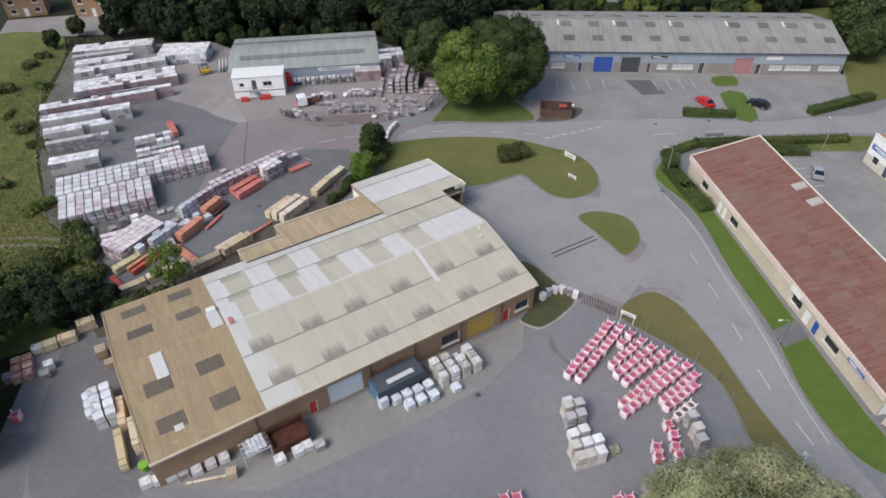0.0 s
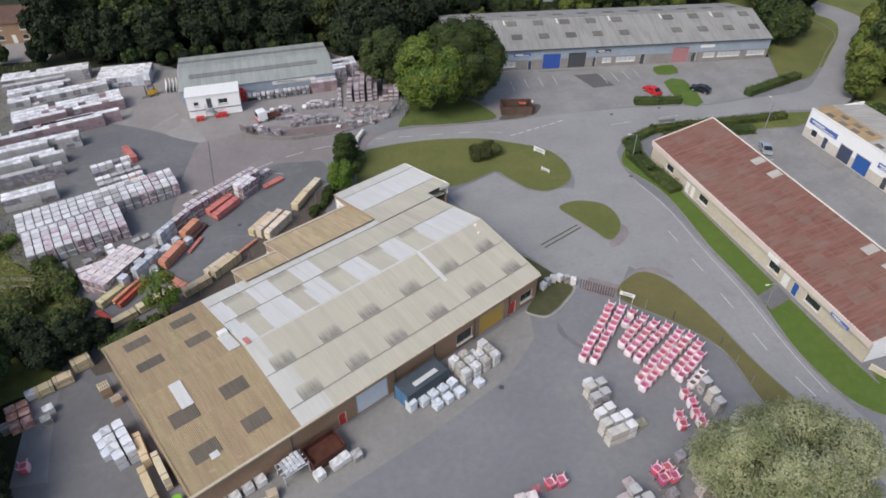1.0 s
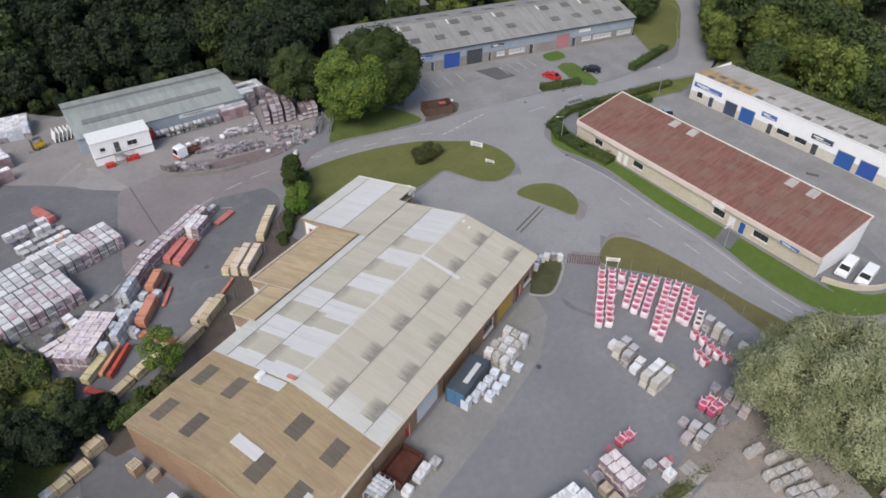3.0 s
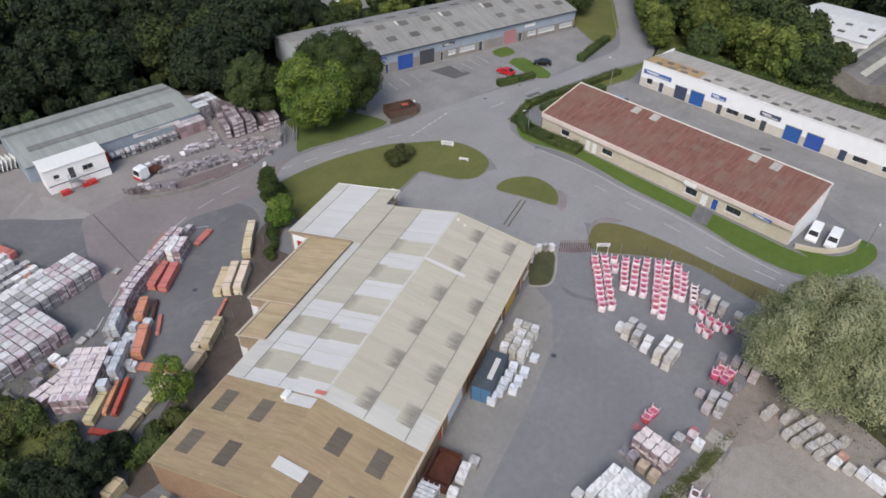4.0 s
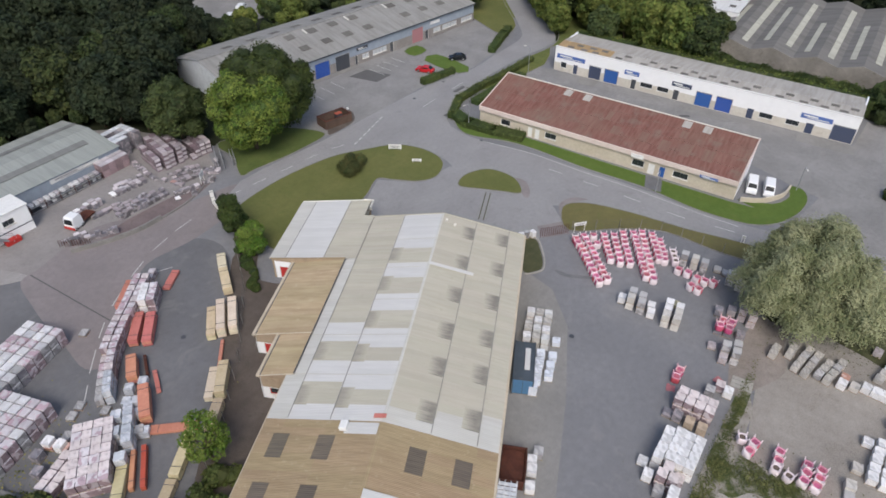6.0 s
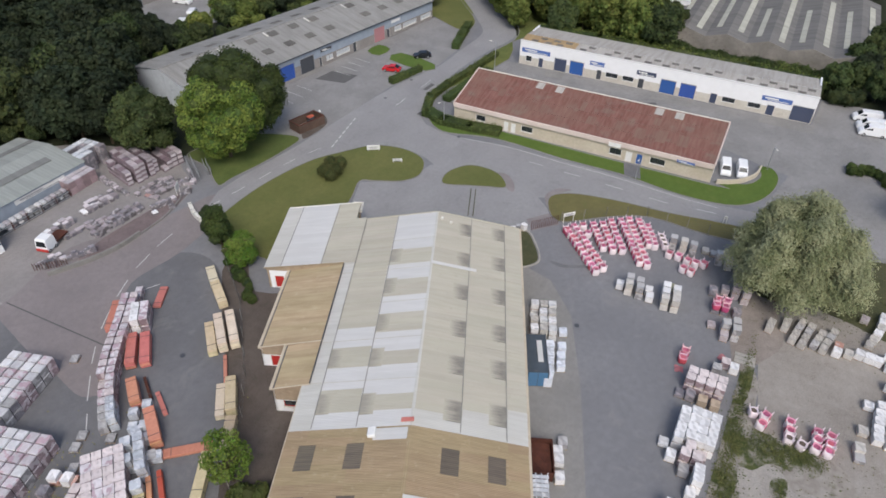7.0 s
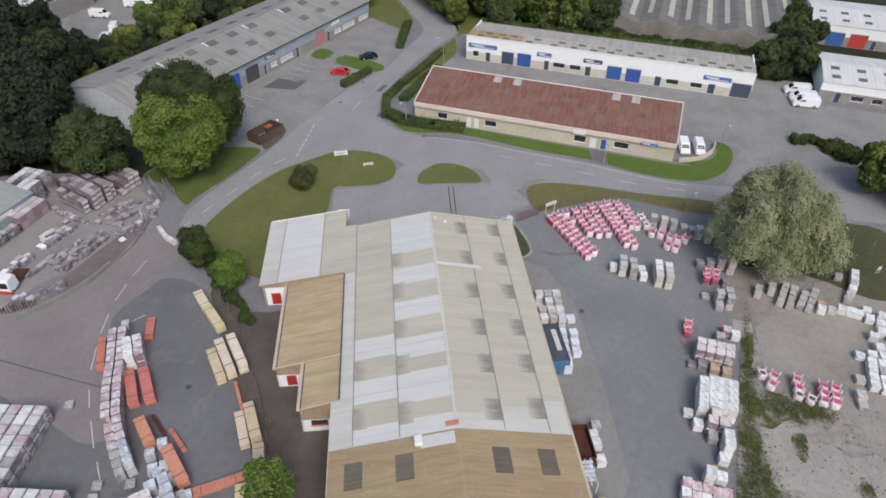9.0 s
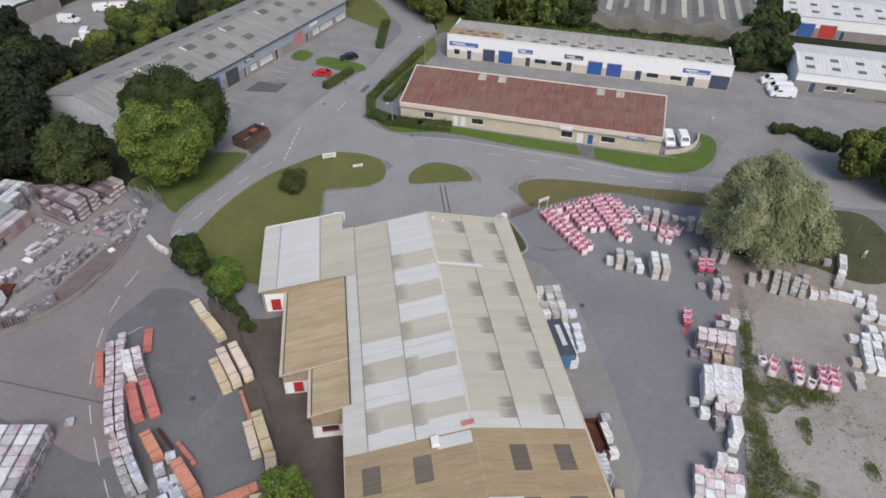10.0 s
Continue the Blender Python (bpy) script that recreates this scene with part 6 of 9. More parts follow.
def stack(kind, x, y, turn=0.0, high=2, size=(1.12, 0.98, 1.05), joined=False):
    for k in range(high):
        z = k * (size[2] + 0.12)
        if joined or k < high - 1:
            # Darker sides on joined packs: brick colour plus painted shade.
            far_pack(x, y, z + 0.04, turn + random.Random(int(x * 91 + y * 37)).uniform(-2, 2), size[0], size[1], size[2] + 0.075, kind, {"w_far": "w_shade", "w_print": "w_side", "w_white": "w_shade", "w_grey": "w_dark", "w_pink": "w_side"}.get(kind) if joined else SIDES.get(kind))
        else:
            pack(kind, x, y, z, turn, size)


def grid_of(kinds, ox, oy, turn, nx, ny, px, py, high, seed, size=(1.12, 0.98, 1.05), skip=0.0, joined=False):
    r = random.Random(seed)
    c, s = math.cos(radians(turn)), math.sin(radians(turn))
    for i in range(nx):
        for j in range(ny):
            if r.random() < skip:
                continue
            a, b = i * px, j * py
            stack(r.choice(kinds), ox + a * c - b * s, oy + a * s + b * c, turn, high, size, joined)


# big brick stacks in the stock yard, front rows
BIG = (1.12, 1.12, 1.1)
grid_of(["w_print", "w_far", "w_print", "w_white"], -33.8, 96.6, 17, 5, 4, 1.27, 1.42, 2, 1, BIG, joined=True)
grid_of(["w_grey", "w_far", "w_grey", "w_white"], -39.8, 94.7, 17, 5, 4, 1.27, 1.42, 2, 2, BIG, joined=True)
grid_of(["w_far", "w_white", "w_far"], -50.7, 91.4, 17, 9, 4, 1.27, 1.42, 2, 12, BIG, joined=True)
grid_of(["w_print", "w_far", "w_print", "w_white"], -48.3, 84.8, 17, 11, 5, 1.27, 1.36, 2, 3, BIG, joined=True)
# curved line of printed packs
line = rounded([(-14.0, 99.3), (-18.8, 95.6), (-23.4, 92.3), (-27.2, 89.0), (-30.6, 84.8)], 6, False)
tot = 0.0
last = Vector(line[0])
acc = 0.0
for p in line[1:]:
    p = Vector(p)
    d = p - last
    n = d.normalized()
    while acc < d.length:
        q = last + n * acc
        side = Vector((-n.y, n.x))
        ang = math.degrees(math.atan2(n.y, n.x))
        kd = ("w_print", "w_print", "w_pink", "w_print")[int(tot) % 4] if tot < 19 else "w_blue"
        stack(kd, q.x - side.x * 0.1, q.y - side.y * 0.1, ang, 1 if tot < 1.5 else 2, (1.02, 0.9, 1.0))
        if tot > 2:
            stack(("w_print", "w_pink", "w_print")[int(tot) % 3] if tot < 19 else "w_grey", q.x - side.x * 1.22, q.y - side.y * 1.22, ang, 2 if tot < 16 else 1, (1.02, 0.9, 1.0))
        acc += 1.16
        tot += 1.16
    acc -= d.length
    last = p
grid_of(["w_print", "w_white"], -18.2, 93.6, 43, 3, 2, 1.2, 1.15, 2, 4)
grid_of(["w_pink", "w_pink", "w_print"], -37.4, 75.2, 52, 7, 4, 1.16, 1.06, 2, 5)
grid_of(["w_pink"], -41.0, 79.4, 20, 4, 2, 1.2, 1.2, 1, 6)
grid_of(["w_blue", "w_grey"], -33.4, 77.2, 52, 4, 1, 1.25, 1.25, 2, 7)
grid_of(["w_blue", "w_grey", "w_white"], -31.6, 78.0, 52, 4, 2, 1.3, 1.3, 1, 8, skip=0.1)
grid_of(["w_white", "w_dark"], -40.8, 82.5, 20, 3, 2, 1.7, 1.5, 1, 9, skip=0.3)
grid_of(["w_grey", "w_white", "w_white"], -40.6, 101.6, 17, 6, 3, 1.25, 1.9, 1, 10)
grid_of(["w_white", "w_dark"], -42.4, 107.6, 17, 6, 2, 1.25, 2.2, 1, 11, skip=0.15)
for x, y in ((-26.2, 97.4), (-31.9, 84.1), (-33.2, 87.2), (-34.6, 86.6), (-36.4, 84.6)):
    pack("w_grey", x, y, 0, 30, (1.1, 0.95, 0.3))

for x, y, h in (((-28.6, 84.1, 1.0), (-26.9, 83.9, 0.7), (-29.9, 82.7, 0.9), (-29.2, 81.7, 1.1), (-30.9, 80.6, 0.9), (-32.3, 78.5, 0.8), (-31.2, 77.6, 0.9))):
    pack("w_blue", x, y, 0, 40, (1.05, 1.0, h))
for x, y in (((-32.1, 81.0), (-33.5, 79.3), (-35.1, 76.0))):
    stack("w_blue", x, y, 48, 2, (1.15, 1.05, 0.95))
for x, y in (((-38.1, 84.9), (-37.4, 83.3))):
    pack("w_red", x, y, 0, 25, (1.05, 1.0, 0.5))

# packs and bags along the warehouse
for i, (x, y) in enumerate(((4.45, 48.75), (5.8, 49.3), (7.15, 49.85), (8.55, 50.35))):
    for k in range(3):
        stack(("w_white", "w_stonepale", "w_pale")[(i + k) % 3], x + 0.42 * k, y - 1.06 * k, 25, 2 - (k == 0 and i == 2), (1.02, 0.98, 0.85))
for x, y, h in ((-1.85, 44.5, 1.5), (-0.35, 44.8, 1.0), (0.9, 45.3, 1.0), (1.1, 43.9, 0.9), (2.15, 45.7, 1.0), (2.5, 44.4, 0.95), (3.45, 46.2, 1.05), (3.95, 44.8, 0.95), (6.6, 45.6, 0.7)):
    pack("w_ice", x, y, 0, 28, (1.05, 1.0, h))
def yard_stacks(rows, turn, size=(1.12, 0.98, 0.95)):
    """Stacks of packs: x, y, kind, how many high (less than one: a low pack of that height)."""
    for x, y, kind, high in rows:
        if high < 1:
            pack(kind, x, y, 0, turn, (size[0], size[1], high))
        else:
            stack(kind, x, y, turn, high, size)


# two groups of stone packs in the middle of the yard
yard_stacks(((18.7, 41.7, "w_white", 1), (18.2, 40.4, "w_stonepale", 2), (19.5, 40.6, "w_grey", 2), (18.1, 38.9, "w_grey", 2), (19.3, 39.2, "w_grey", 2), (18.1, 37.5, "w_white", 1), (19.4, 37.9, "w_white", 1),
             (17.6, 35.4, "w_stonepale", 2), (18.9, 35.6, "w_white", 2), (20.1, 35.8, "w_white", 2), (17.7, 34.1, "w_stonepale", 2), (18.8, 34.2, "w_stonepale", 2), (20.0, 34.4, "w_white", 2), (21.9, 35.2, "w_mossy", 0.45)), 9)
# along the fence and under the willow
yard_stacks(((31.0, 37.3, "w_grey", 2), (31.0, 35.8, "w_stonepale", 2), (30.8, 34.4, "w_grey", 2), (32.2, 32.7, "w_stonepale", 0.5), (32.0, 31.5, "w_grey", 0.5), (30.4, 30.6, "w_grey", 2), (30.0, 29.2, "w_stonepale", 2), (29.4, 27.8, "w_grey", 1),
             (23.6, 30.1, "w_dark", 1), (24.5, 28.7, "w_mauvepack", 1), (24.2, 27.4, "w_mauvepack", 2), (23.7, 26.1, "w_mauvepack", 2), (20.2, 29.2, "w_dark", 0.45), (20.35, 28.1, "w_dark", 0.45), (21.5, 28.05, "w_dark", 0.45), (21.3, 29.1, "w_dark", 0.45), (20.6, 26.6, "w_dark", 1),
             (17.2, 29.1, "w_mauvepack", 0.4), (16.7, 27.5, "w_grey", 2), (17.5, 26.4, "w_grey", 2), (15.6, 27.4, "w_mauvepack", 1), (16.2, 26.2, "w_grey", 2)), 10)
# the long row at the yard's edge: pink and buff bricks, white blocks, pink bricks
yard_stacks([(x, y + 0.05 * (6.6 - x), "w_pink", 2) for x in (6.7, 5.55) for y in (26.3, 27.4, 28.5, 29.6)]
            + [(3.9, 26.4, "w_buff", 1), (3.9, 27.8, "w_buff", 1), (4.1, 29.2, "w_dark", 1), (4.1, 30.3, "w_dark", 0.4), (9.6, 27.2, "w_grey", 1), (11.0, 26.4, "w_pink", 1), (10.6, 25.4, "w_white", 1)]
            + [(x - 0.5 * (y > 29), y, "w_white", 2) for x in (0.95, -0.2, -1.35, -2.5) for y in (26.0, 27.05, 28.1, 29.15)]
            + [(-3.75, 27.8, "w_pink", 2), (-4.9, 28.1, "w_pink", 2), (-3.7, 26.5, "w_pink", 1), (-4.85, 26.9, "w_pink", 2), (-6.1, 27.8, "w_grey", 1), (-6.2, 26.4, "w_white", 2), (-7.3, 26.3, "w_white", 2), (-8.5, 26.6, "w_white", 1), (-3.4, 30.4, "w_white", 0.45), (-4.9, 29.4, "w_white", 1), (-10.9, 26.8, "w_white", 1), (-11.4, 28.1, "w_white", 2)], 3, (1.12, 1.02, 0.98))
yard_stacks([(x - 0.15 * (i % 2), 30.2 - 0.98 * i, "w_redtop" if x > -13 or (i + int(x)) % 2 else "w_white", 1) for x in (-12.8, -14.0, -15.2) for i in range(5 - (x < -15))], 3, (1.05, 0.92, 1.05))
# rows of stone packs on the spare ground
for row, n in (((20.9, 22.3, -1.1, 0.1), 2), ((22.1, 20.5, -1.15, 0.15), 2), ((22.7, 18.8, -1.18, 0.27), 4), ((22.4, 17.7, -1.18, 0.27), 4), ((21.7, 16.4, -1.15, 0.35), 3), ((22.7, 15.1, -1.18, 0.33), 4)):
    yard_stacks([(row[0] + row[2] * k, row[1] + row[3] * k, ("w_stonepale", "w_grey", "w_stonepale", "w_stonepale")[(k + n) % 4], 1) for k in range(n)], -14, (1.08, 0.86, 0.85))
yard_stacks(((20.8, 14.4, "w_red", 0.5), (19.4, 14.6, "w_white", 1), (19.8, 13.3, "w_stonepale", 0.7), (20.3, 12.1, "w_white", 1), (20.2, 11.1, "w_white", 1), (20.1, 10.1, "w_white", 1), (21.0, 9.1, "w_white", 1), (19.6, 8.9, "w_white", 1), (20.6, 7.3, "w_white", 1), (19.3, 7.6, "w_white", 0.6),
             (16.3, 8.9, "w_white", 1), (17.5, 7.8, "w_white", 1), (16.9, 6.7, "w_white", 1), (27.4, 11.7, "w_mauvepack", 0.7), (28.7, 9.5, "w_white", 1), (27.5, 9.7, "w_white", 1), (26.3, 9.9, "w_stonepale", 1), (25.1, 10.2, "w_white", 1), (23.9, 10.6, "w_stonepale", 0.7), (22.8, 11.0, "w_stonepale", 0.6)), -8, (1.15, 0.98, 0.9))
yard_stacks(((12.4, 10.9, "w_white", 0.6), (12.7, 9.6, "w_white", 1), (14.4, 8.5, "w_white", 1), (12.9, 8.3, "w_white", 1), (11.4, 9.8, "w_white", 1), (10.2, 9.9, "w_white", 1), (9.0, 10.0, "w_white", 1), (7.8, 10.0, "w_white", 1), (8.3, 11.4, "w_stonepale", 0.6), (5.5, 11.7, "w_stonepale", 1), (4.4, 11.6, "w_grey", 0.5), (11.6, 8.6, "w_white", 1), (10.2, 8.7, "w_grey", 1), (8.9, 8.8, "w_white", 1), (7.6, 8.8, "w_white", 1),
             (13.6, 7.1, "w_white", 1), (12.3, 7.2, "w_grey", 1), (11.0, 7.2, "w_white", 1), (9.6, 7.3, "w_white", 1), (8.3, 7.4, "w_white", 1)), 4, (1.15, 1.0, 0.9))
# the far end of the warehouse
for x, y, k, h in ((-34.4, 55.2, "w_buff", 1), (-41.8, 54.5, "w_grey", 1), (-46.0, 57.0, "w_red", 1), (-44.8, 57.4, "w_red", 1), (-45.5, 55.7, "w_red", 1), (-44.3, 56.1, "w_red", 1), (-45.0, 54.4, "w_red", 1), (-43.8, 54.8, "w_red", 1), (-44.2, 59.0, "w_white", 1), (-41.8, 56.0, "w_white", 1), (-46.0, 54.6, "w_dark", 1),
                   (-26.6, 38.0, "w_white", 1), (-25.4, 38.2, "w_white", 1), (-24.2, 38.6, "w_white", 1), (-22.9, 38.6, "w_grey", 1), (-21.6, 38.8, "w_white", 1), (-20.3, 39.4, "w_white", 1), (-19.0, 39.9, "w_white", 1), (-11.2, 39.6, "w_white", 1), (-10.2, 40.1, "w_white", 1), (-8.9, 40.0, "w_grey", 1), (-13.0, 38.9, "w_white", 1)):
    stack(k, x, y, 24, h, (1.1, 1.0, 0.85))
grid_of(["w_ice", "w_ice", "w_blue"], -31.9, 46.8, 114, 4, 2, 1.3, 1.25, 2, 31, (1.15, 1.05, 0.9))
grid_of(["w_ice", "w_ice"], -34.6, 47.8, 114, 3, 1, 1.3, 1.25, 1, 32, (1.15, 1.05, 0.9))
pack("w_buff", -17.9, 37.9, 0, 10, (1.1, 0.95, 0.9))


def bulk_bag(at, red=True, top="bag_white"):
    """A woven bulk bag with four lifting loops."""
    b = thing("bulk_bag", at, "red woven bulk bag with white folded top and loops" if red else "white woven bulk bag with raised loops", "bulk bag", "bulk bags in the yard")
    bm = bmesh.new()
    prof = [(0.0, 0.42), (0.12, 0.47), (0.4, 0.5), (0.7, 0.49), (0.88, 0.45), (0.97, 0.42)]
    rings = []
    for z, r in prof:
        ring = []
        for i in range(16):
            a = (i + 0.5) * math.tau / 16
            k = r / max(abs(math.cos(a)), abs(math.sin(a))) ** 0.82
            ring.append(bm.verts.new((math.cos(a) * k, math.sin(a) * k, z)))
        rings.append(ring)
    for p, q in zip(rings, rings[1:]):
        for i in range(16):
            bm.faces.new((p[i], p[(i + 1) % 16], q[(i + 1) % 16], q[i]))
    bm.faces.new(rings[0][::-1])
    part("bag_body", bm, M["bag_red" if red else "bag_white"], b, smooth=True)
    for pick, nm, mt in ((lambda x: x > 0.7, "folded_top", top), (lambda x: x <= 0.7, "side_fold", "bag_rose" if red else "bag_white")):
        bm = bmesh.new()
        for i in range(16):
            q = []
            for j in (i, i + 1):
                a = (j + 0.5) * math.tau / 16
                k = 1 / max(abs(math.cos(a)), abs(math.sin(a))) ** 0.85
                q.append((math.cos(a) * k, math.sin(a) * k))
            if pick((q[0][0] + q[1][0]) / 2):
                prof = [(0.45, 1.03), (0.37, 1.0), (0.31, 0.93)]
                prof = [(0.5, 0.06), (0.535, 0.4), (0.525, 0.72)] + prof if nm == "folded_top" else [(0.475, 0.84)] + prof
                rows = [[bm.verts.new((x * r, y * r, z)) for x, y in q] for r, z in prof]
                for p, w in zip(rows, rows[1:]):
                    bm.faces.new((p[0], p[1], w[1], w[0]))
        bmesh.ops.remove_doubles(bm, verts=bm.verts, dist=0.002)
        part(nm, bm, M[mt], b, smooth=True)
    bm = bmesh.new()
    bmesh.ops.create_cone(bm, cap_ends=True, segments=12, radius1=0.44, radius2=0.3, depth=0.12, matrix=Matrix.Translation((0, 0, 0.86)))
    # Red bags: darker disc paints the shaded hollow; white bags: aggregate.
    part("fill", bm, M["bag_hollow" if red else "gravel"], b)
    for sx in (-1, 1):
        for sy in (-1, 1):
            bm = bmesh.new()
            rod(bm, (sx * 0.36, sy * 0.42, 0.85), (sx * 0.5, sy * 0.47, 1.34), 0.07, 4, 0.05)
            rod(bm, (sx * 0.5, sy * 0.47, 1.34), (sx * 0.44, sy * 0.34, 0.9), 0.035, 4, 0.04)
            part("loop", bm, M[top], b)
    return b


bag_a = bulk_bag(pose(26.9, 52.4, 0, 0, 0, 42))
bag_r = bulk_bag(pose(20.2, 29.2, 0.57, 0, 0, 20), True, "bag_pink")
bag_w = bulk_bag(pose(31.9, 39.2, 0, 0, 0, 28), False)
tagged(bag_r, "red woven bulk bag with faded pink loops", "bulk bag", "bulk bags in the yard")
rb = random.Random(5)
for a, b, n in (((26.9, 52.4), (19.8, 45.6), 10), ((28.1, 51.6), (21.0, 44.9), 10), ((29.0, 50.4), (27.4, 49.2), 2), ((29.8, 49.1), (25.4, 46.2), 6), ((30.6, 47.8), (25.6, 44.8), 6), ((31.9, 46.9), (26.1, 43.6), 7), ((32.8, 45.6), (24.8, 40.6), 10), ((33.7, 44.6), (24.6, 39.5), 10), ((34.0, 43.2), (29.4, 40.4), 6), ((33.3, 41.7), (29.4, 39.5), 5)):
    a, b = Vector(a), Vector(b)
    ang = math.degrees(math.atan2(b.y - a.y, b.x - a.x))
    for i in range(n):
        p = a.lerp(b, i / (n - 1))
        if (p - Vector((26.9, 52.4))).length > 0.2:
            again(bag_a, pose(p.x + rb.uniform(-.06, .06), p.y + rb.uniform(-.06, .06), 0, rb.uniform(-3, 3), rb.uniform(-3, 3), ang + rb.uniform(-8, 8)))
for x, y in ((31.0, 38.7), (30.1, 38.2)):
    again(bag_w, pose(x, y, 0, 0, 0, 28 + rb.uniform(-8, 8)))
for x, y in ((28.5, 37.2), (28.6, 35.9), (28.2, 34.5), (28.2, 33.4), (28.6, 32.3), (26.2, 34.7), (26.0, 33.6), (5.2, 21.1), (3.8, 21.35), (5.5, 18.6), (4.3, 18.5), (5.5, 15.8), (4.4, 15.75), (3.3, 15.8), (5.6, 14.5), (4.5, 14.5), (3.4, 14.6)):
    again(bag_a, pose(x, y, 0, 0, 0, 170 + rb.uniform(-15, 15)))
for x, y in ((5.1, 22.4), (3.2, 18.5), (3.0, 17.2)):
    again(bag_w, pose(x, y, 0, 0, 0, rb.uniform(-20, 20)))
for x, y, z in ((21.3, 29.1, 0.57), (21.5, 28.05, 0.57), (20.35, 28.1, 0.57), (10.6, 31.1, 0), (9.35, 31.15, 0), (-43.0, 48.6, 0)):
    again(bag_r, pose(x, y, z, 0, 0, 4 + rb.uniform(-8, 8)))

for x, y, turn in ((8.0, 31.2, 12), (12.3, 26.8, -20)):
    bm = bmesh.new()
    bmesh.ops.create_grid(bm, x_segments=8, y_segments=8, size=0.5)
    for v in bm.verts:
        v.co.z = 0.05 + 0.035 * math.sin(v.co.x * 9 + y) * math.cos(v.co.y * 7)
        v.co.x *= 1 + 0.15 * math.sin(v.co.y * 6)
    bmesh.ops.solidify(bm, geom=bm.faces[:], thickness=0.03)
    tagged(part("flat_bag", bm, M["bag_faded"], at=pose(x, y, 0.02, 0, 0, turn)), "flattened empty red bag lying on the tarmac", "bulk bag")


def bundle(x0, y0, x1, y1, width, h, mat, label, seed, z=0.0, rows=None):
    """A long strapped bundle between two plan points, on bearers."""
    d = Vector((x1 - x0, y1 - y0))
    ln = d.length
    t = thing("long_bundle", pose((x0 + x1) / 2, (y0 + y1) / 2, z, 0, 0, math.degrees(math.atan2(d.y, d.x))), label, "bundle", "long bundles in the stock yard")
    r = random.Random(seed)
    layers = rows or max(1, round(h / 0.45))
    for k in range(layers):
        bm = bmesh.new()
        hh = (h - 0.1) / layers
        box(bm, r.uniform(-.06, .06), r.uniform(-.03, .03), 0.1 + hh * (k + 0.5), ln, width, hh - 0.02, 0.03)
        part("layer", bm, M[mat], t)
    for x in (-ln * 0.36, 0, ln * 0.36):
        part("bearer", boxes([(x, 0, 0.05, 0.1, width, 0.1)]), M["timber"], t)
    for x in (-ln * 0.33, ln * 0.33):
        part("strap", boxes([(x, 0, 0.1 + (h - 0.1) / 2, 0.05, width + 0.02, h - 0.06)]), M["charcoal"], t)
    return t


RP = "bright red pipe bundle strapped on bearers"
CL, RC, TM, PT = "orange clay pipe bundle with straps on bearers", "dull red pipe bundle strapped on bearers", "yellow new timber bundle strapped on bearers", "pale wrapped timber bundle strapped on bearers"
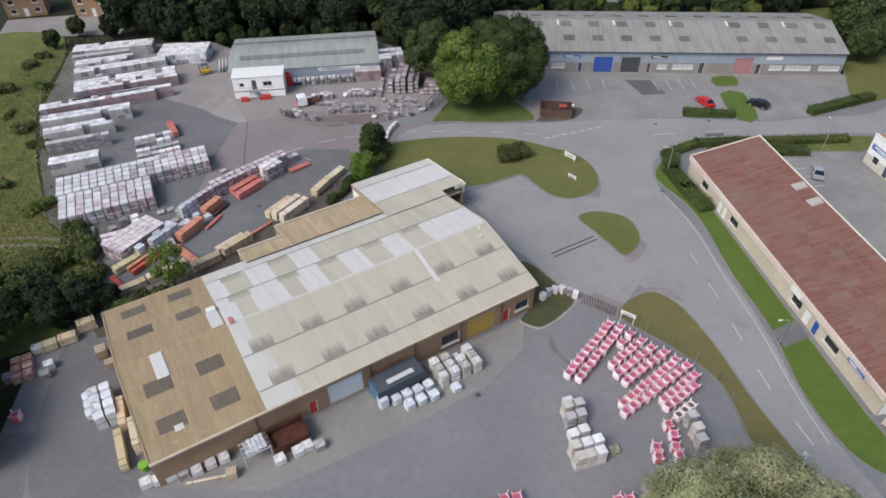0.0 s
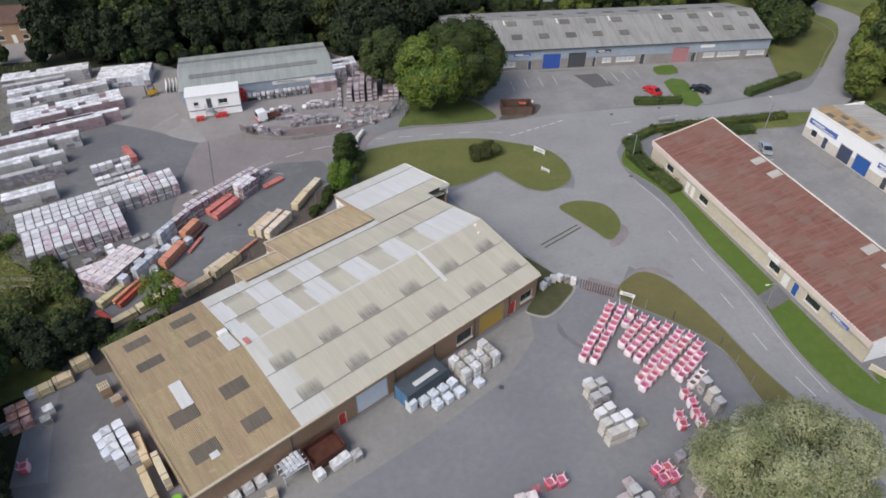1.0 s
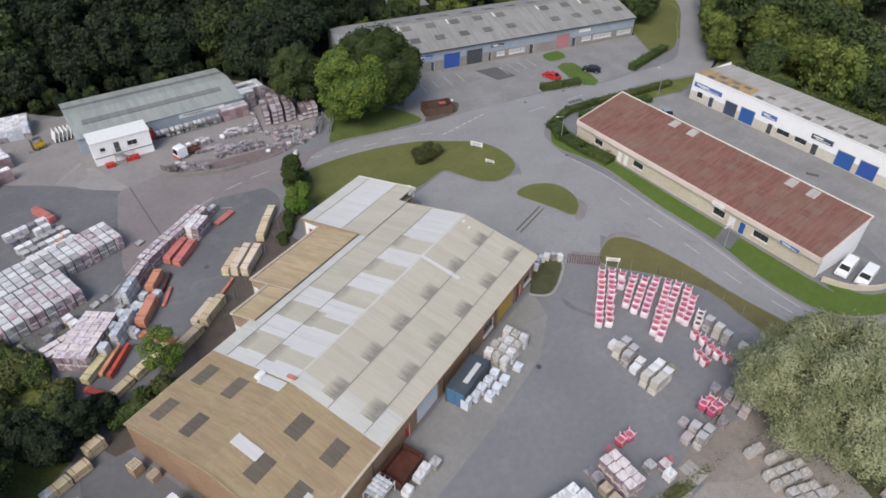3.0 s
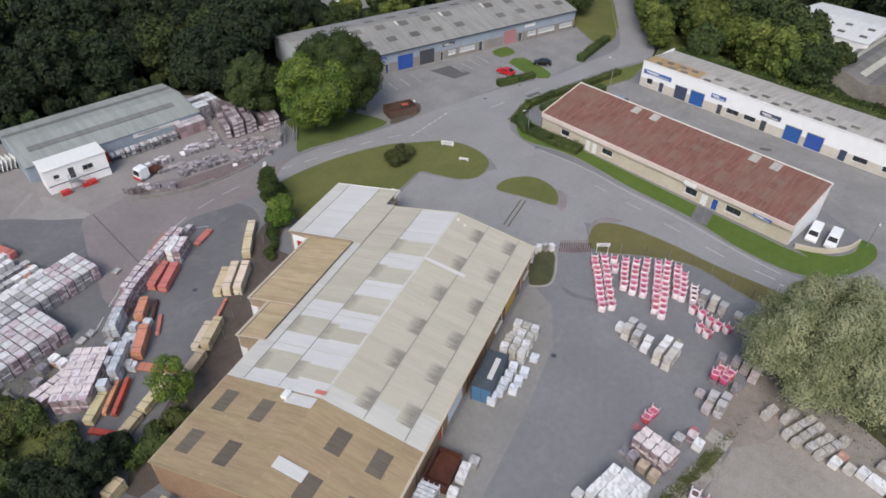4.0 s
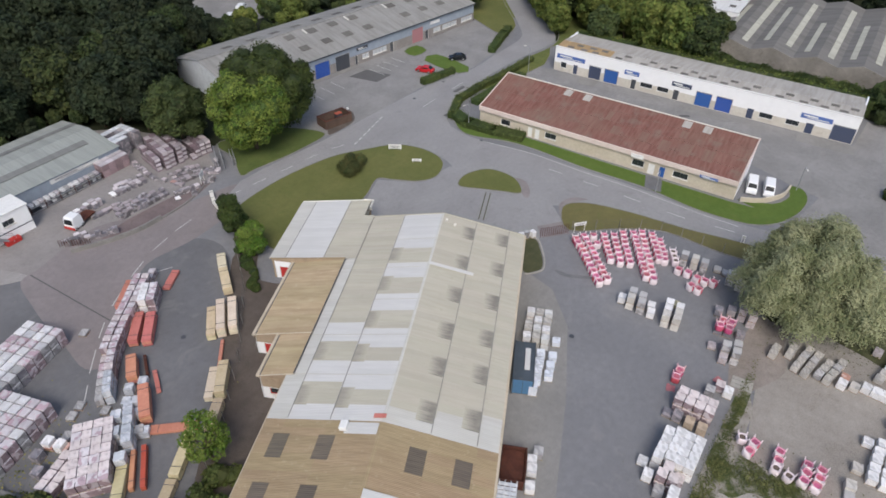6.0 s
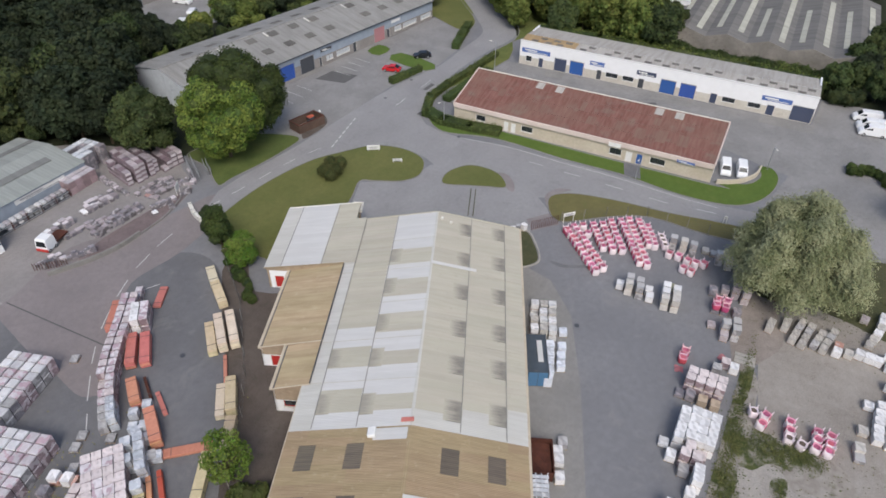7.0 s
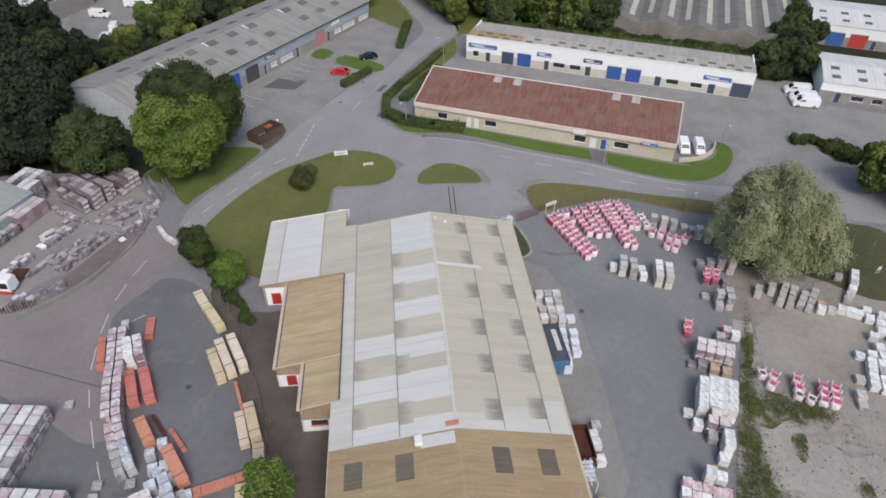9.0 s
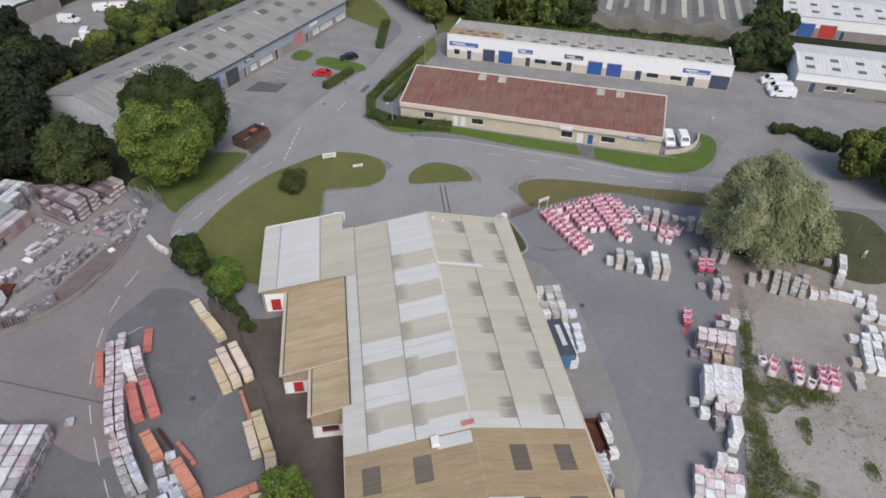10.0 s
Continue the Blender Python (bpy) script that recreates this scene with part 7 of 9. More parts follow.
for i, (a, b, c, d, w, h, m, lb) in enumerate((
        (-20.2, 93.7, -23.9, 90.1, 1.15, 1.2, "red_clay", RC), (-19.3, 92.4, -22.9, 88.6, 1.15, 1.2, "red_clay", RC), (-25.5, 87.9, -27.6, 84.9, 1.15, 1.5, "clay", CL), (-27.6, 82.6, -30.3, 78.6, 1.2, 1.6, "clay", CL),
        (-30.6, 77.4, -27.2, 73.6, 1.1, 0.5, "clay", CL), (-11.6, 97.4, -14.9, 95.4, 1.0, 0.5, "red_clay", RC), (-16.9, 100.6, -21.0, 97.4, 0.9, 0.9, "red_clay", RC), (-38.4, 115.4, -36.5, 110.9, 1.1, 1.2, "red_clay", RC),
        (-5.9, 94.2, -8.0, 91.4, 1.2, 1.1, "pale_timber", PT), (-8.0, 91.2, -10.6, 87.4, 1.2, 1.3, "new_timber", TM), (-14.2, 86.4, -17.6, 82.6, 1.08, 1.3, "new_timber", TM), (-12.8, 86.1, -16.5, 81.9, 1.08, 1.7, "pale_timber", PT), (-11.6, 85.2, -15.3, 81.0, 1.08, 1.7, "pale_timber", PT),
        (-17.0, 81.2, -20.2, 78.2, 0.4, 0.5, "red_clay", RC), (-20.8, 78.2, -24.3, 75.2, 1.0, 1.0, "pale_timber", PT), (-19.6, 77.6, -23.2, 74.4, 1.15, 1.5, "new_timber", TM), (-23.8, 73.8, -27.2, 71.6, 1.15, 1.3, "new_timber", TM),
        (-28.4, 73.0, -33.0, 70.2, 1.1, 1.2, "new_timber", TM), (-33.4, 70.0, -36.8, 68.0, 1.1, 1.0, "new_timber", TM), (-35.2, 75.8, -38.2, 72.7, 1.1, 1.1, "new_timber", TM), (-33.4, 76.6, -36.4, 72.9, 0.5, 0.8, "clay", CL), (-32.4, 76.0, -35.6, 71.9, 0.5, 0.9, "red_pipe", RP), (-38.4, 71.8, -36.4, 69.4, 0.7, 0.5, "red_pipe", RP),
        (-25.0, 84.4, -26.8, 81.2, 0.5, 0.4, "red_clay", RC), (-24.2, 87.4, -26.0, 84.4, 0.35, 0.5, "rust", RC), (-36.5, 104.0, -35.2, 106.3, 0.9, 0.9, "clay", CL),
        (-31.6, 49.0, -30.3, 45.2, 0.8, 1.6, "new_timber", TM), (-30.9, 44.6, -29.1, 40.0, 0.8, 1.3, "new_timber", TM), (-29.4, 45.4, -28.0, 41.8, 0.7, 2.2, "pale_timber", PT), (-22.6, 37.6, -18.6, 38.0, 0.3, 0.25, "pale_timber", PT),
        (-39.9, 61.7, -38.0, 62.6, 1.2, 1.6, "new_timber", "wooden crate bundle under trees"), (-41.7, 59.8, -39.8, 60.5, 1.1, 1.3, "new_timber", "wooden crate bundle under trees"), (-43.6, 58.9, -41.9, 59.6, 1.1, 1.2, "new_timber", "wooden crate bundle under trees"))):
    bundle(a, b, c, d, w, h, m, lb, i)

ps = thing("pallet_stack", pose(-35.8, 57.0, 0, 0, 0, 24), "stack of bare timber pallets by the wall", "pallets")
for i in range(11):
    bm = boxes([(x, 0, 0.125, 0.13, 1.2, 0.022) for x in (-0.5, -0.25, 0.0, 0.25, 0.5)] + [(0, y, 0.06, 1.15, 0.1, 0.1) for y in (-0.55, 0.0, 0.55)])
    part("pallet", bm, M["pale_timber" if i == 10 else "timber"], ps, at=pose(0.02 * (i % 3), 0.02 * (i % 2), i * 0.14))

# the far rows of the stock yard, too many to count
rf = random.Random(9)
for ox, oy, turn, n, rows, high, kinds in ((-63.4, 122.6, 14, 16, 2, 2, "wb"), (-61.6, 117.6, 11, 12, 2, 2, "wg"), (-59.4, 112.3, 14, 9, 2, 2, "wg"), (-57.8, 108.6, 12, 9, 1, 2, "gd"), (-55.0, 101.4, 12, 6, 2, 2, "wg"), (-58.9, 129.6, 13, 15, 1, 2, "wb"), (-59.4, 131.0, 13, 15, 3, 2, "wb"),
                                           (-58.0, 125.4, 12, 14, 1, 2, "wb"), (-61.6, 138.8, 12, 14, 2, 2, "wg"), (-62.6, 143.2, 11, 9, 2, 2, "ww"), (-65.4, 150.8, 4, 13, 3, 2, "wg"), (-45.6, 145.2, -4, 8, 5, 2, "wu"), (-64.4, 147.6, 8, 9, 1, 2, "gd"),
                                           (-2.0, 128.9, 1, 4, 2, 2, "pb"), (3.2, 131.9, 4, 4, 4, 3, "ud")):
    c, s = math.cos(radians(turn)), math.sin(radians(turn))
    look_up = {"w": "w_far", "g": "w_grey", "d": "w_dark", "b": "w_pinkside", "u": "w_blue", "p": "w_lilac"}
    for i in range(n):
        for j in range(rows):
            if rf.random() < 0.03:
                continue
            a, b = i * 1.34, j * 1.32
            top = high - (rf.random() < 0.04)
            for k in range(max(1, top)):
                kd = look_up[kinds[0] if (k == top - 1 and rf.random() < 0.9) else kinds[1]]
                # Sides in brick, grey or dark wrap, with their shade put into the colour.
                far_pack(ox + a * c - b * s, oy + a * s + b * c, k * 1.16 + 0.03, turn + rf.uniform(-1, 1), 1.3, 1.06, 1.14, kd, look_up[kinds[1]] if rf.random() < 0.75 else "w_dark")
# low display stock by the gate
DISPLAY = ((-11.4, 121.9, -6.2, 121.7, 2, 0.85, "lwlp"), (-4.2, 122.0, 2.0, 121.3, 2, 0.6, "wglp"), (-2.4, 123.9, 2.6, 123.3, 1, 0.6, "lgl"), (-7.2, 115.5, 1.6, 114.9, 2, 0.9, "gdp"), (-6.4, 117.6, 0.4, 117.0, 2, 0.4, "gpg"), (-9.6, 119.3, -4.2, 119.1, 1, 0.45, "gp"),
           (-15.6, 116.2, -9.2, 112.9, 1, 0.75, "gdl"), (-15.9, 117.4, -12.2, 116.6, 1, 0.5, "gl"), (2.0, 113.4, 8.8, 111.6, 1, 0.7, "ldg"), (1.2, 112.2, 4.6, 110.9, 1, 0.6, "dgw"), (5.2, 119.6, 10.8, 118.0, 1, 0.35, "pg"), (5.0, 118.0, 10.2, 116.6, 2, 0.4, "pgp"), (4.6, 116.2, 9.6, 114.8, 2, 0.35, "pg"), (3.6, 118.8, 4.6, 114.4, 1, 0.5, "ssp"), (10.9, 113.4, 13.6, 117.4, 1, 0.45, "dgl"), (9.4, 115.4, 10.6, 112.4, 1, 0.8, "lgd"), (2.8, 120.8, 3.9, 129.0, 1, 0.7, "lgp"))
for x0, y0, x1, y1, cols, hh, kinds in DISPLAY:
    d = Vector((x1 - x0, y1 - y0))
    ang = math.degrees(math.atan2(d.y, d.x))
    n = int(d.length / 0.8)
    side = Vector((-d.y, d.x)).normalized()
    tone = {"g": "w_stone", "d": "w_dark", "b": "w_farbrick", "p": "w_mauve", "w": "w_white", "l": "w_lilac", "s": "w_salmon"}
    for i in range(n):
        for j in range(cols):
            if rf.random() < 0.08:
                continue
            p = Vector((x0 - 0.9, y0 - 0.1)) + d * (i / n) + side * (j * 0.86 + rf.uniform(-0.12, 0.12))
            k = tone[rf.choice(kinds)]
            # Sides always in dark or stone material, whatever the top.
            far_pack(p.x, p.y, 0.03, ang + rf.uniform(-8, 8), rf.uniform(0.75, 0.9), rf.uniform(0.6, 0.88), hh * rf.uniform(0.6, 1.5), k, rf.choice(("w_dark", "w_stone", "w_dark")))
# tall brick stacks beside the shed: rows running away, with pale wrapped ends
for x0, y0, n, hi in ((4.3, 122.6, 5, 3), (5.7, 121.9, 6, 4), (6.8, 121.9, 6, 4), (8.3, 121.7, 6, 4), (9.4, 122.0, 5, 3), (10.4, 120.6, 1, 1), (11.3, 120.6, 4, 2), (12.4, 120.5, 4, 3), (13.5, 120.3, 4, 3)):
    for i in range(n):
        x, y = x0 + 0.28 * i, y0 + 1.3 * i
        for k in range(hi - (rf.random() < 0.12)):
            # Tops mostly a paler mauve than the brick sides.
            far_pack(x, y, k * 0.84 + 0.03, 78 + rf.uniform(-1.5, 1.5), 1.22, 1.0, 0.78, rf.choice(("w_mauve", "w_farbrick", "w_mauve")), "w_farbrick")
            if i == 0:
                far_pack(x - 0.13, y - 0.6, k * 0.84 + 0.3, 78, 0.1, 0.92, 0.4, "w_lilac", "w_lilac")
me = bpy.data.meshes.new("stacked_packs")
me.from_pydata(HEAP["v"], [], HEAP["f"])
for nm in HEAP["names"]:
    me.materials.append(M[nm])
me.polygons.foreach_set("material_index", HEAP["m"])
tagged(new("stacked_packs", me), "rows of stacked wrapped packs in the stock yard", "pack rows", kind="stuff")



def stock_rack(at, length, depth, levels, label, decks=True):
    """Steel racking: uprights, beams and shelf decks."""
    k = thing("stock_rack", at, label, "rack")
    n = max(2, int(length / 2.4) + 1)
    top = levels[-1] + 0.45
    for i in range(n):
        for y in (0.0, depth):
            part("upright", boxes([(length * i / (n - 1), y, top / 2, 0.1, 0.1, top)]), M["rust" if decks else "steel"], k)
    for z in levels:
        for y in (0.0, depth):
            part("beam", boxes([(length / 2, y, z, length, 0.09, 0.14)], 0.01), M["steel"], k)
        if decks:
            part("deck", boxes([(length / 2, depth / 2, z + 0.06, length, depth - 0.1, 0.05)]), M["charcoal"], k)
    return k


stock_rack(pose(-15.7, 128.4, 0, 0, 0, 0.4), 12.6, 1.25, (0.2, 1.05), "long low steel rack of display stock against the shed")
stock_rack(pose(11.0, 112.9, 0, 0, 0, 57), 5.6, 0.9, (0.5, 1.1, 1.6), "galvanised steel rack frame by the grass verge", False)
stock_rack(pose(13.2, 112.4, 0, 0, 0, 57), 3.4, 0.5, (0.5, 1.1), "galvanised steel rack frame by the grass verge", False)
rk = random.Random(31)
shelf_me = {}
for lv, z in ((0, 0.29), (1, 1.14)):
    for i in range(14):
        if rk.random() < 0.12:
            continue
        kd = rk.choice(("w_white", "w_lilac", "w_white", "w_grey") if lv else ("w_dark", "w_grey", "w_white"))
        if kd not in shelf_me:
            shelf_me[kd] = mesh_of("display_pack", load_mesh(0.68, 0.95, 0.42, len(shelf_me), 0.03), M[kd])
        ob = tagged(new("display_pack", shelf_me[kd]), "small %s pack of stone samples on the rack" % {"w_white": "white wrapped", "w_lilac": "lilac-grey", "w_grey": "grey", "w_dark": "dark grey"}[kd], "pack", "packs on the rack")
        ob.matrix_world = site(pose(-15.25 + 0.9 * i + rk.uniform(-0.08, 0.08), 129.0 + rk.uniform(-0.05, 0.05), z, 0, 0, rk.uniform(-5, 5)))
for x, y, sx, sy, h, lab in ((-16.5, 129.6, 1.1, 1.1, 2.1, "tall red steel locker beside the cabin"), (-21.2, 124.0, 2.2, 0.9, 0.7, "red steel storage box before the cabin steps"), (-25.2, 123.6, 1.4, 0.9, 0.7, "red steel storage box before the cabin steps")):
    lk = thing("storage_box", pose(x, y, 0), lab, "storage box")
    part("body", boxes([(0, 0, h / 2 - 0.03, sx, sy, h - 0.06)], 0.03), M["red_paint"], lk)
    part("lid", boxes([(0, 0, h - 0.02, sx + 0.06, sy + 0.06, 0.08)], 0.02), M["red_paint"], lk)
    part("latch", boxes([(0, -sy / 2 - 0.02, h * 0.7, 0.12, 0.05, 0.18)]), M["steel"], lk)

# ---- yard equipment ----
ct = thing("shipping_container", pose(-0.05, 46.75, 0, 0, 0, 25.5), "dull blue steel shipping container beside the warehouse", "container")
bm = boxes([(0, 0, 1.32, 6.0, 2.36, 2.4)])
part("body", bm, M["container"], ct)
for y in (-1.2, 1.2):
    bm = bmesh.new()
    for i in range(26):
        box(bm, -2.85 + i * 0.228, y, 1.32, 0.11, 0.06, 2.3)
    part("side_ribs", bm, M["container"], ct)
for y in (-0.58, 0.58):
    part("end_door", boxes([(-3.03, y, 1.32, 0.06, 1.1, 2.3)], 0.01), M["container_end"], ct, "brighter blue end door")
part("corner_frame", boxes([(x, y, z, 0.16, 0.16, hz) for x in (-3.0, 3.0) for y in (-1.18, 1.18) for z, hz in ((1.3, 2.6),)] + [(0, y, z, 6.0, 0.12, 0.12) for y in (-1.18, 1.18) for z in (0.08, 2.54)]), M["container"], ct)
tagged(part("roof_panel", boxes([(0, 0, 0.05, 3.4, 0.62, 0.08)], 0.02), M["silver_roof"], at=pose(0.3, 46.5, 2.58, 0, 0, 25.5)), "pale sheet lying on the container roof", "sheet")

sk = thing("skip", pose(-12.2, 41.4, 0, 0, 0, 24), "rusty open steel skip beside the warehouse", "skip")
bm = bmesh.new()
for sx in (-1, 1):
    box(bm, sx * 1.95, 0, 0.8, 0.08, 2.5, 1.5)
for sy in (-1, 1):
    box(bm, 0, sy * 1.25, 0.8, 3.9, 0.08, 1.5)
box(bm, 0, 0, 0.1, 3.9, 2.5, 0.1)
part("body", bm, M["rust"], sk)
part("load", load_mesh(3.7, 2.3, 0.9, 4, 0.2), M["rust"], sk, "rusty scrap load", at=pose(0, 0, 0.2))
part("rim", boxes([(0, 1.3, 1.58, 4.1, 0.12, 0.1), (0, -1.3, 1.58, 4.1, 0.12, 0.1), (2.0, 0, 1.58, 0.12, 2.7, 0.1), (-2.0, 0, 1.58, 0.12, 2.7, 0.1)]), M["rust"], sk)

fr = thing("rack", pose(-15.6, 40.2, 0, 0, 0, 24), "pale blue steel rack holding window frames", "rack")
for x in (-1.4, 1.4):
    for y in (-0.9, 0.9):
        part("post", boxes([(x, y, 0.9, 0.09, 0.09, 1.8)]), M["w_blue"], fr)
for i in range(4):
    part("rail", boxes([(0, -0.9 + 0.6 * i, 1.5 + 0.05 * i, 3.0, 0.1, 0.1)]), M["w_blue"], fr)
for i in range(5):
    part("panel", boxes([(-0.9 + 0.45 * i, 0.1 * (i % 2), 1.68 + 0.06 * i, 0.4, 1.9, 0.05)], 0.01), M["w_blue"], fr)
bundle(-19.6, 40.9, -16.8, 42.2, 0.9, 0.8, "w_blue", "bluish-white wrapped frames leaning by the wall", 77)

yl = thing("yellow_machine", pose(-10.0, 27.4, 0, 0, 0, 30), "small yellow compactor machine in the yard", "machine")
part("engine_block", boxes([(0, 0, 0.45, 0.9, 0.6, 0.6)], 0.08), M["yellow_plant"], yl)
part("base_plate", boxes([(0, 0, 0.07, 1.1, 0.7, 0.14)], 0.04), M["charcoal"], yl)
bm = bmesh.new()
rod(bm, (-0.4, -0.25, 0.6), (-1.0, -0.25, 1.1), 0.03)
rod(bm, (-0.4, 0.25, 0.6), (-1.0, 0.25, 1.1), 0.03)
rod(bm, (-1.0, -0.27, 1.1), (-1.0, 0.27, 1.1), 0.03)
part("handle", bm, M["yellow_plant"], yl)
tk = thing("plastic_tub", pose(-27.2, 40.0, 0), "bright green plastic tub by the wall", "tub")
bm = bmesh.new()
bmesh.ops.create_cone(bm, cap_ends=True, segments=16, radius1=0.4, radius2=0.5, depth=0.9, matrix=Matrix.Translation((0, 0, 0.45)))
part("tub_body", bm, M["dull_green"], tk)
bm = bmesh.new()
bmesh.ops.create_cone(bm, cap_ends=True, segments=16, radius1=0.53, radius2=0.53, depth=0.06, matrix=Matrix.Translation((0, 0, 0.93)))
part("rim", bm, M["dull_green"], tk)
tagged(part("paving_slabs", boxes([(0, i * 0.62, 0.05, 2.4, 0.58, 0.1) for i in range(3)], 0.02), M["kerb_pale"], at=pose(13.9, 24.4, 0.03, 0, 0, 94)), "pale paving slabs laid at the yard edge", "slabs")


# ---- vehicles ----
def wheel(parent, x, y, r=0.33, w=0.22):
    bm = bmesh.new()
    bmesh.ops.create_cone(bm, cap_ends=True, segments=14, radius1=r, radius2=r, depth=w, matrix=Matrix.Translation((x, y, r)) @ Matrix.Rotation(radians(90), 4, 'X'))
    ty = part("wheel", bm, M["tyre"], parent)
    bm = bmesh.new()
    bmesh.ops.create_cone(bm, cap_ends=True, segments=10, radius1=r * 0.6, radius2=r * 0.6, depth=w + 0.02, matrix=Matrix.Translation((x, y, r)) @ Matrix.Rotation(radians(90), 4, 'X'))
    part("rim", bm, M["steel"], ty)


def vehicle(at, prof, glass, width, mat, label, category, ln):
    """A body drawn from its side profile, with tucked-in sides, windows, lamps and wheels."""
    v = thing(category, at, label, category, category + "s on the estate")
    bm = bmesh.new()
    top = max(p[1] for p in prof)
    rings = []
    for k in (-1, -0.86, 0.86, 1):
        ring = []
        for x, z in prof:
            tuck = 0.14 * max(0.0, (z - 0.9) / (top - 0.9)) if top > 0.9 else 0
            drop = 0.07 if abs(k) == 1 and z > 0.6 else 0.0
            ring.append(bm.verts.new((x * (0.99 if abs(k) == 1 else 1.0), k * (width / 2 - tuck * 0.8), z - drop)))
        rings.append(ring)
    n = len(prof)
    for a, b in zip(rings, rings[1:]):
        for i in range(n):
            bm.faces.new((a[i], a[(i + 1) % n], b[(i + 1) % n], b[i]))
    bm.faces.new(rings[0])
    bm.faces.new(rings[-1][::-1])
    bmesh.ops.recalc_face_normals(bm, faces=bm.faces)
    bmesh.ops.triangulate(bm, faces=[f for f in bm.faces if len(f.verts) > 4])
    body = part("body", bm, M[mat], v)
    for (x0, z0), (x1, z1) in glass:
        bm = bmesh.new()
        d = Vector((x1 - x0, 0, z1 - z0))
        nr = Vector((-d.z, 0, d.x)).normalized()
        if nr.z < 0:
            nr = -nr
        o = nr * 0.012
        pts = [Vector((x0, -width * 0.42, z0)), Vector((x0, width * 0.42, z0)), Vector((x1, width * 0.36, z1)), Vector((x1, -width * 0.36, z1))]
        f = bm.faces.new([bm.verts.new(p + o) for p in pts])
        bmesh.ops.solidify(bm, geom=[f], thickness=0.01)
        part("windscreen", bm, M["glass"], body)
    for sy in (-1, 1):
        if glass:
            gx0, gz0 = glass[0][0]
            gx1, gz1 = glass[0][1]
            back = glass[1][1][0] if len(glass) > 1 else gx1 - 0.75
            yo, yi = width / 2 - 0.035, width / 2 - 0.1
            bm = bmesh.new()
            f = bm.faces.new([bm.verts.new(p) for p in ((gx0 - 0.2, sy * yo, gz0 + 0.04), (back, sy * yo, gz0 + 0.04), (back, sy * yi, gz1 - 0.14), (gx1 - 0.02, sy * yi, gz1 - 0.14))])
            bmesh.ops.solidify(bm, geom=[f], thickness=0.02)
            part("side_window", bm, M["glass"], body)
        for x in (ln * 0.31, -ln * 0.31):
            wheel(v, x, sy * (width / 2 - 0.1))
        part("headlight", boxes([(ln / 2 - 0.06, sy * (width / 2 - 0.3), 0.68, 0.08, 0.3, 0.16)], 0.02), M["steel"], body)
        part("tail_light", boxes([(-ln / 2 + 0.05, sy * (width / 2 - 0.2), 0.85, 0.06, 0.16, 0.24)], 0.02), M["red_paint"], body)
    return v


CAR = [(2.0, 0.25), (2.08, 0.6), (1.9, 0.82), (1.0, 0.95), (0.35, 1.4), (-0.95, 1.45), (-1.75, 1.0), (-2.05, 0.92), (-2.08, 0.4), (-1.98, 0.25)]
CARG = (((1.0, 0.96), (0.37, 1.4)), ((-1.72, 1.02), (-0.98, 1.45)))
VAN = [(2.5, 0.3), (2.6, 0.7), (2.45, 1.05), (1.75, 1.3), (1.1, 1.95), (0.8, 2.1), (-2.4, 2.12), (-2.55, 1.9), (-2.58, 0.4), (-2.5, 0.3)]
VANG = (((1.75, 1.31), (1.12, 1.94)),)
vehicle(pose(64.0, 106.8, 0, 0, 0, 100), CAR, CARG, 1.75, "red_car", "bright red hatchback parked by a hedge", "car", 4.1)
vehicle(pose(73.6, 104.4, 0, 0, 0, 128), CAR, CARG, 1.75, "black_car", "black hatchback parked in the lot", "car", 4.1)
vehicle(pose(71.4, 80.6, 0, 0, 0, 60), CAR, CARG, 1.78, "silver_car", "silver-grey hatchback parked behind the unit", "car", 4.1)
for x, y, a in ((56.4, 34.0, 190), (57.0, 31.4, 190)):
    vehicle(pose(x, y, 0, 0, 0, a), VAN, VANG, 1.9, "white_car", "small white van parked at the gable end", "van", 5.1).scale = (0.84, 0.88, 0.84)
for x, y, a in ((82.2, 11.8, 98), (84.6, 12.2, 98), (88.0, 13.0, 100)):
    vehicle(pose(x, y, 0, 0, 0, a), VAN, VANG, 1.9, "white_car", "white panel van parked on the lot", "van", 5.1)
for x, y, a in ((74.0, 181.0, -80), (61.5, 168.2, 30), (65.5, 168.4, 30), (68.0, 171.2, 30), (83.6, 178.0, -60), (85.4, 174.4, -60), (87.0, 171.0, -60)):
    vehicle(pose(x, y, 0, 0, 0, a), VAN, VANG, 1.9, "white_car", "white panel van in a lot among trees", "van", 5.1)
TRUCK = [(1.1, 0.35), (1.15, 1.0), (0.95, 2.3), (0.7, 2.6), (-0.9, 2.65), (-1.1, 2.3), (-1.1, 0.4)]
tr = vehicle(pose(-13.6, 119.7, 0, 0, 0, 195), TRUCK, (((1.14, 1.2), (0.97, 2.2)),), 2.3, "white_car", "white lorry cab parked in the yard", "lorry", 2.4)
tr.scale = (0.85, 0.85, 0.85)
part("bumper", boxes([(1.2, 0, 0.5, 0.2, 2.3, 0.5)], 0.05), M["red_paint"], tr)
part("flatbed", boxes([(-2.6, 0, 0.85, 3.2, 2.2, 0.25)], 0.03), M["rust"], tr)


FKX, FKY = -35.0, 138.2
fk = thing("forklift", pose(FKX, FKY, 0, 0, 0, 200), "orange-yellow forklift truck beside the shed", "forklift")
part("body", boxes([(0, 0, 0.75, 2.0, 1.1, 0.8), (-0.8, 0, 1.1, 0.5, 1.1, 0.5)], 0.1), M["yellow_plant"], fk)
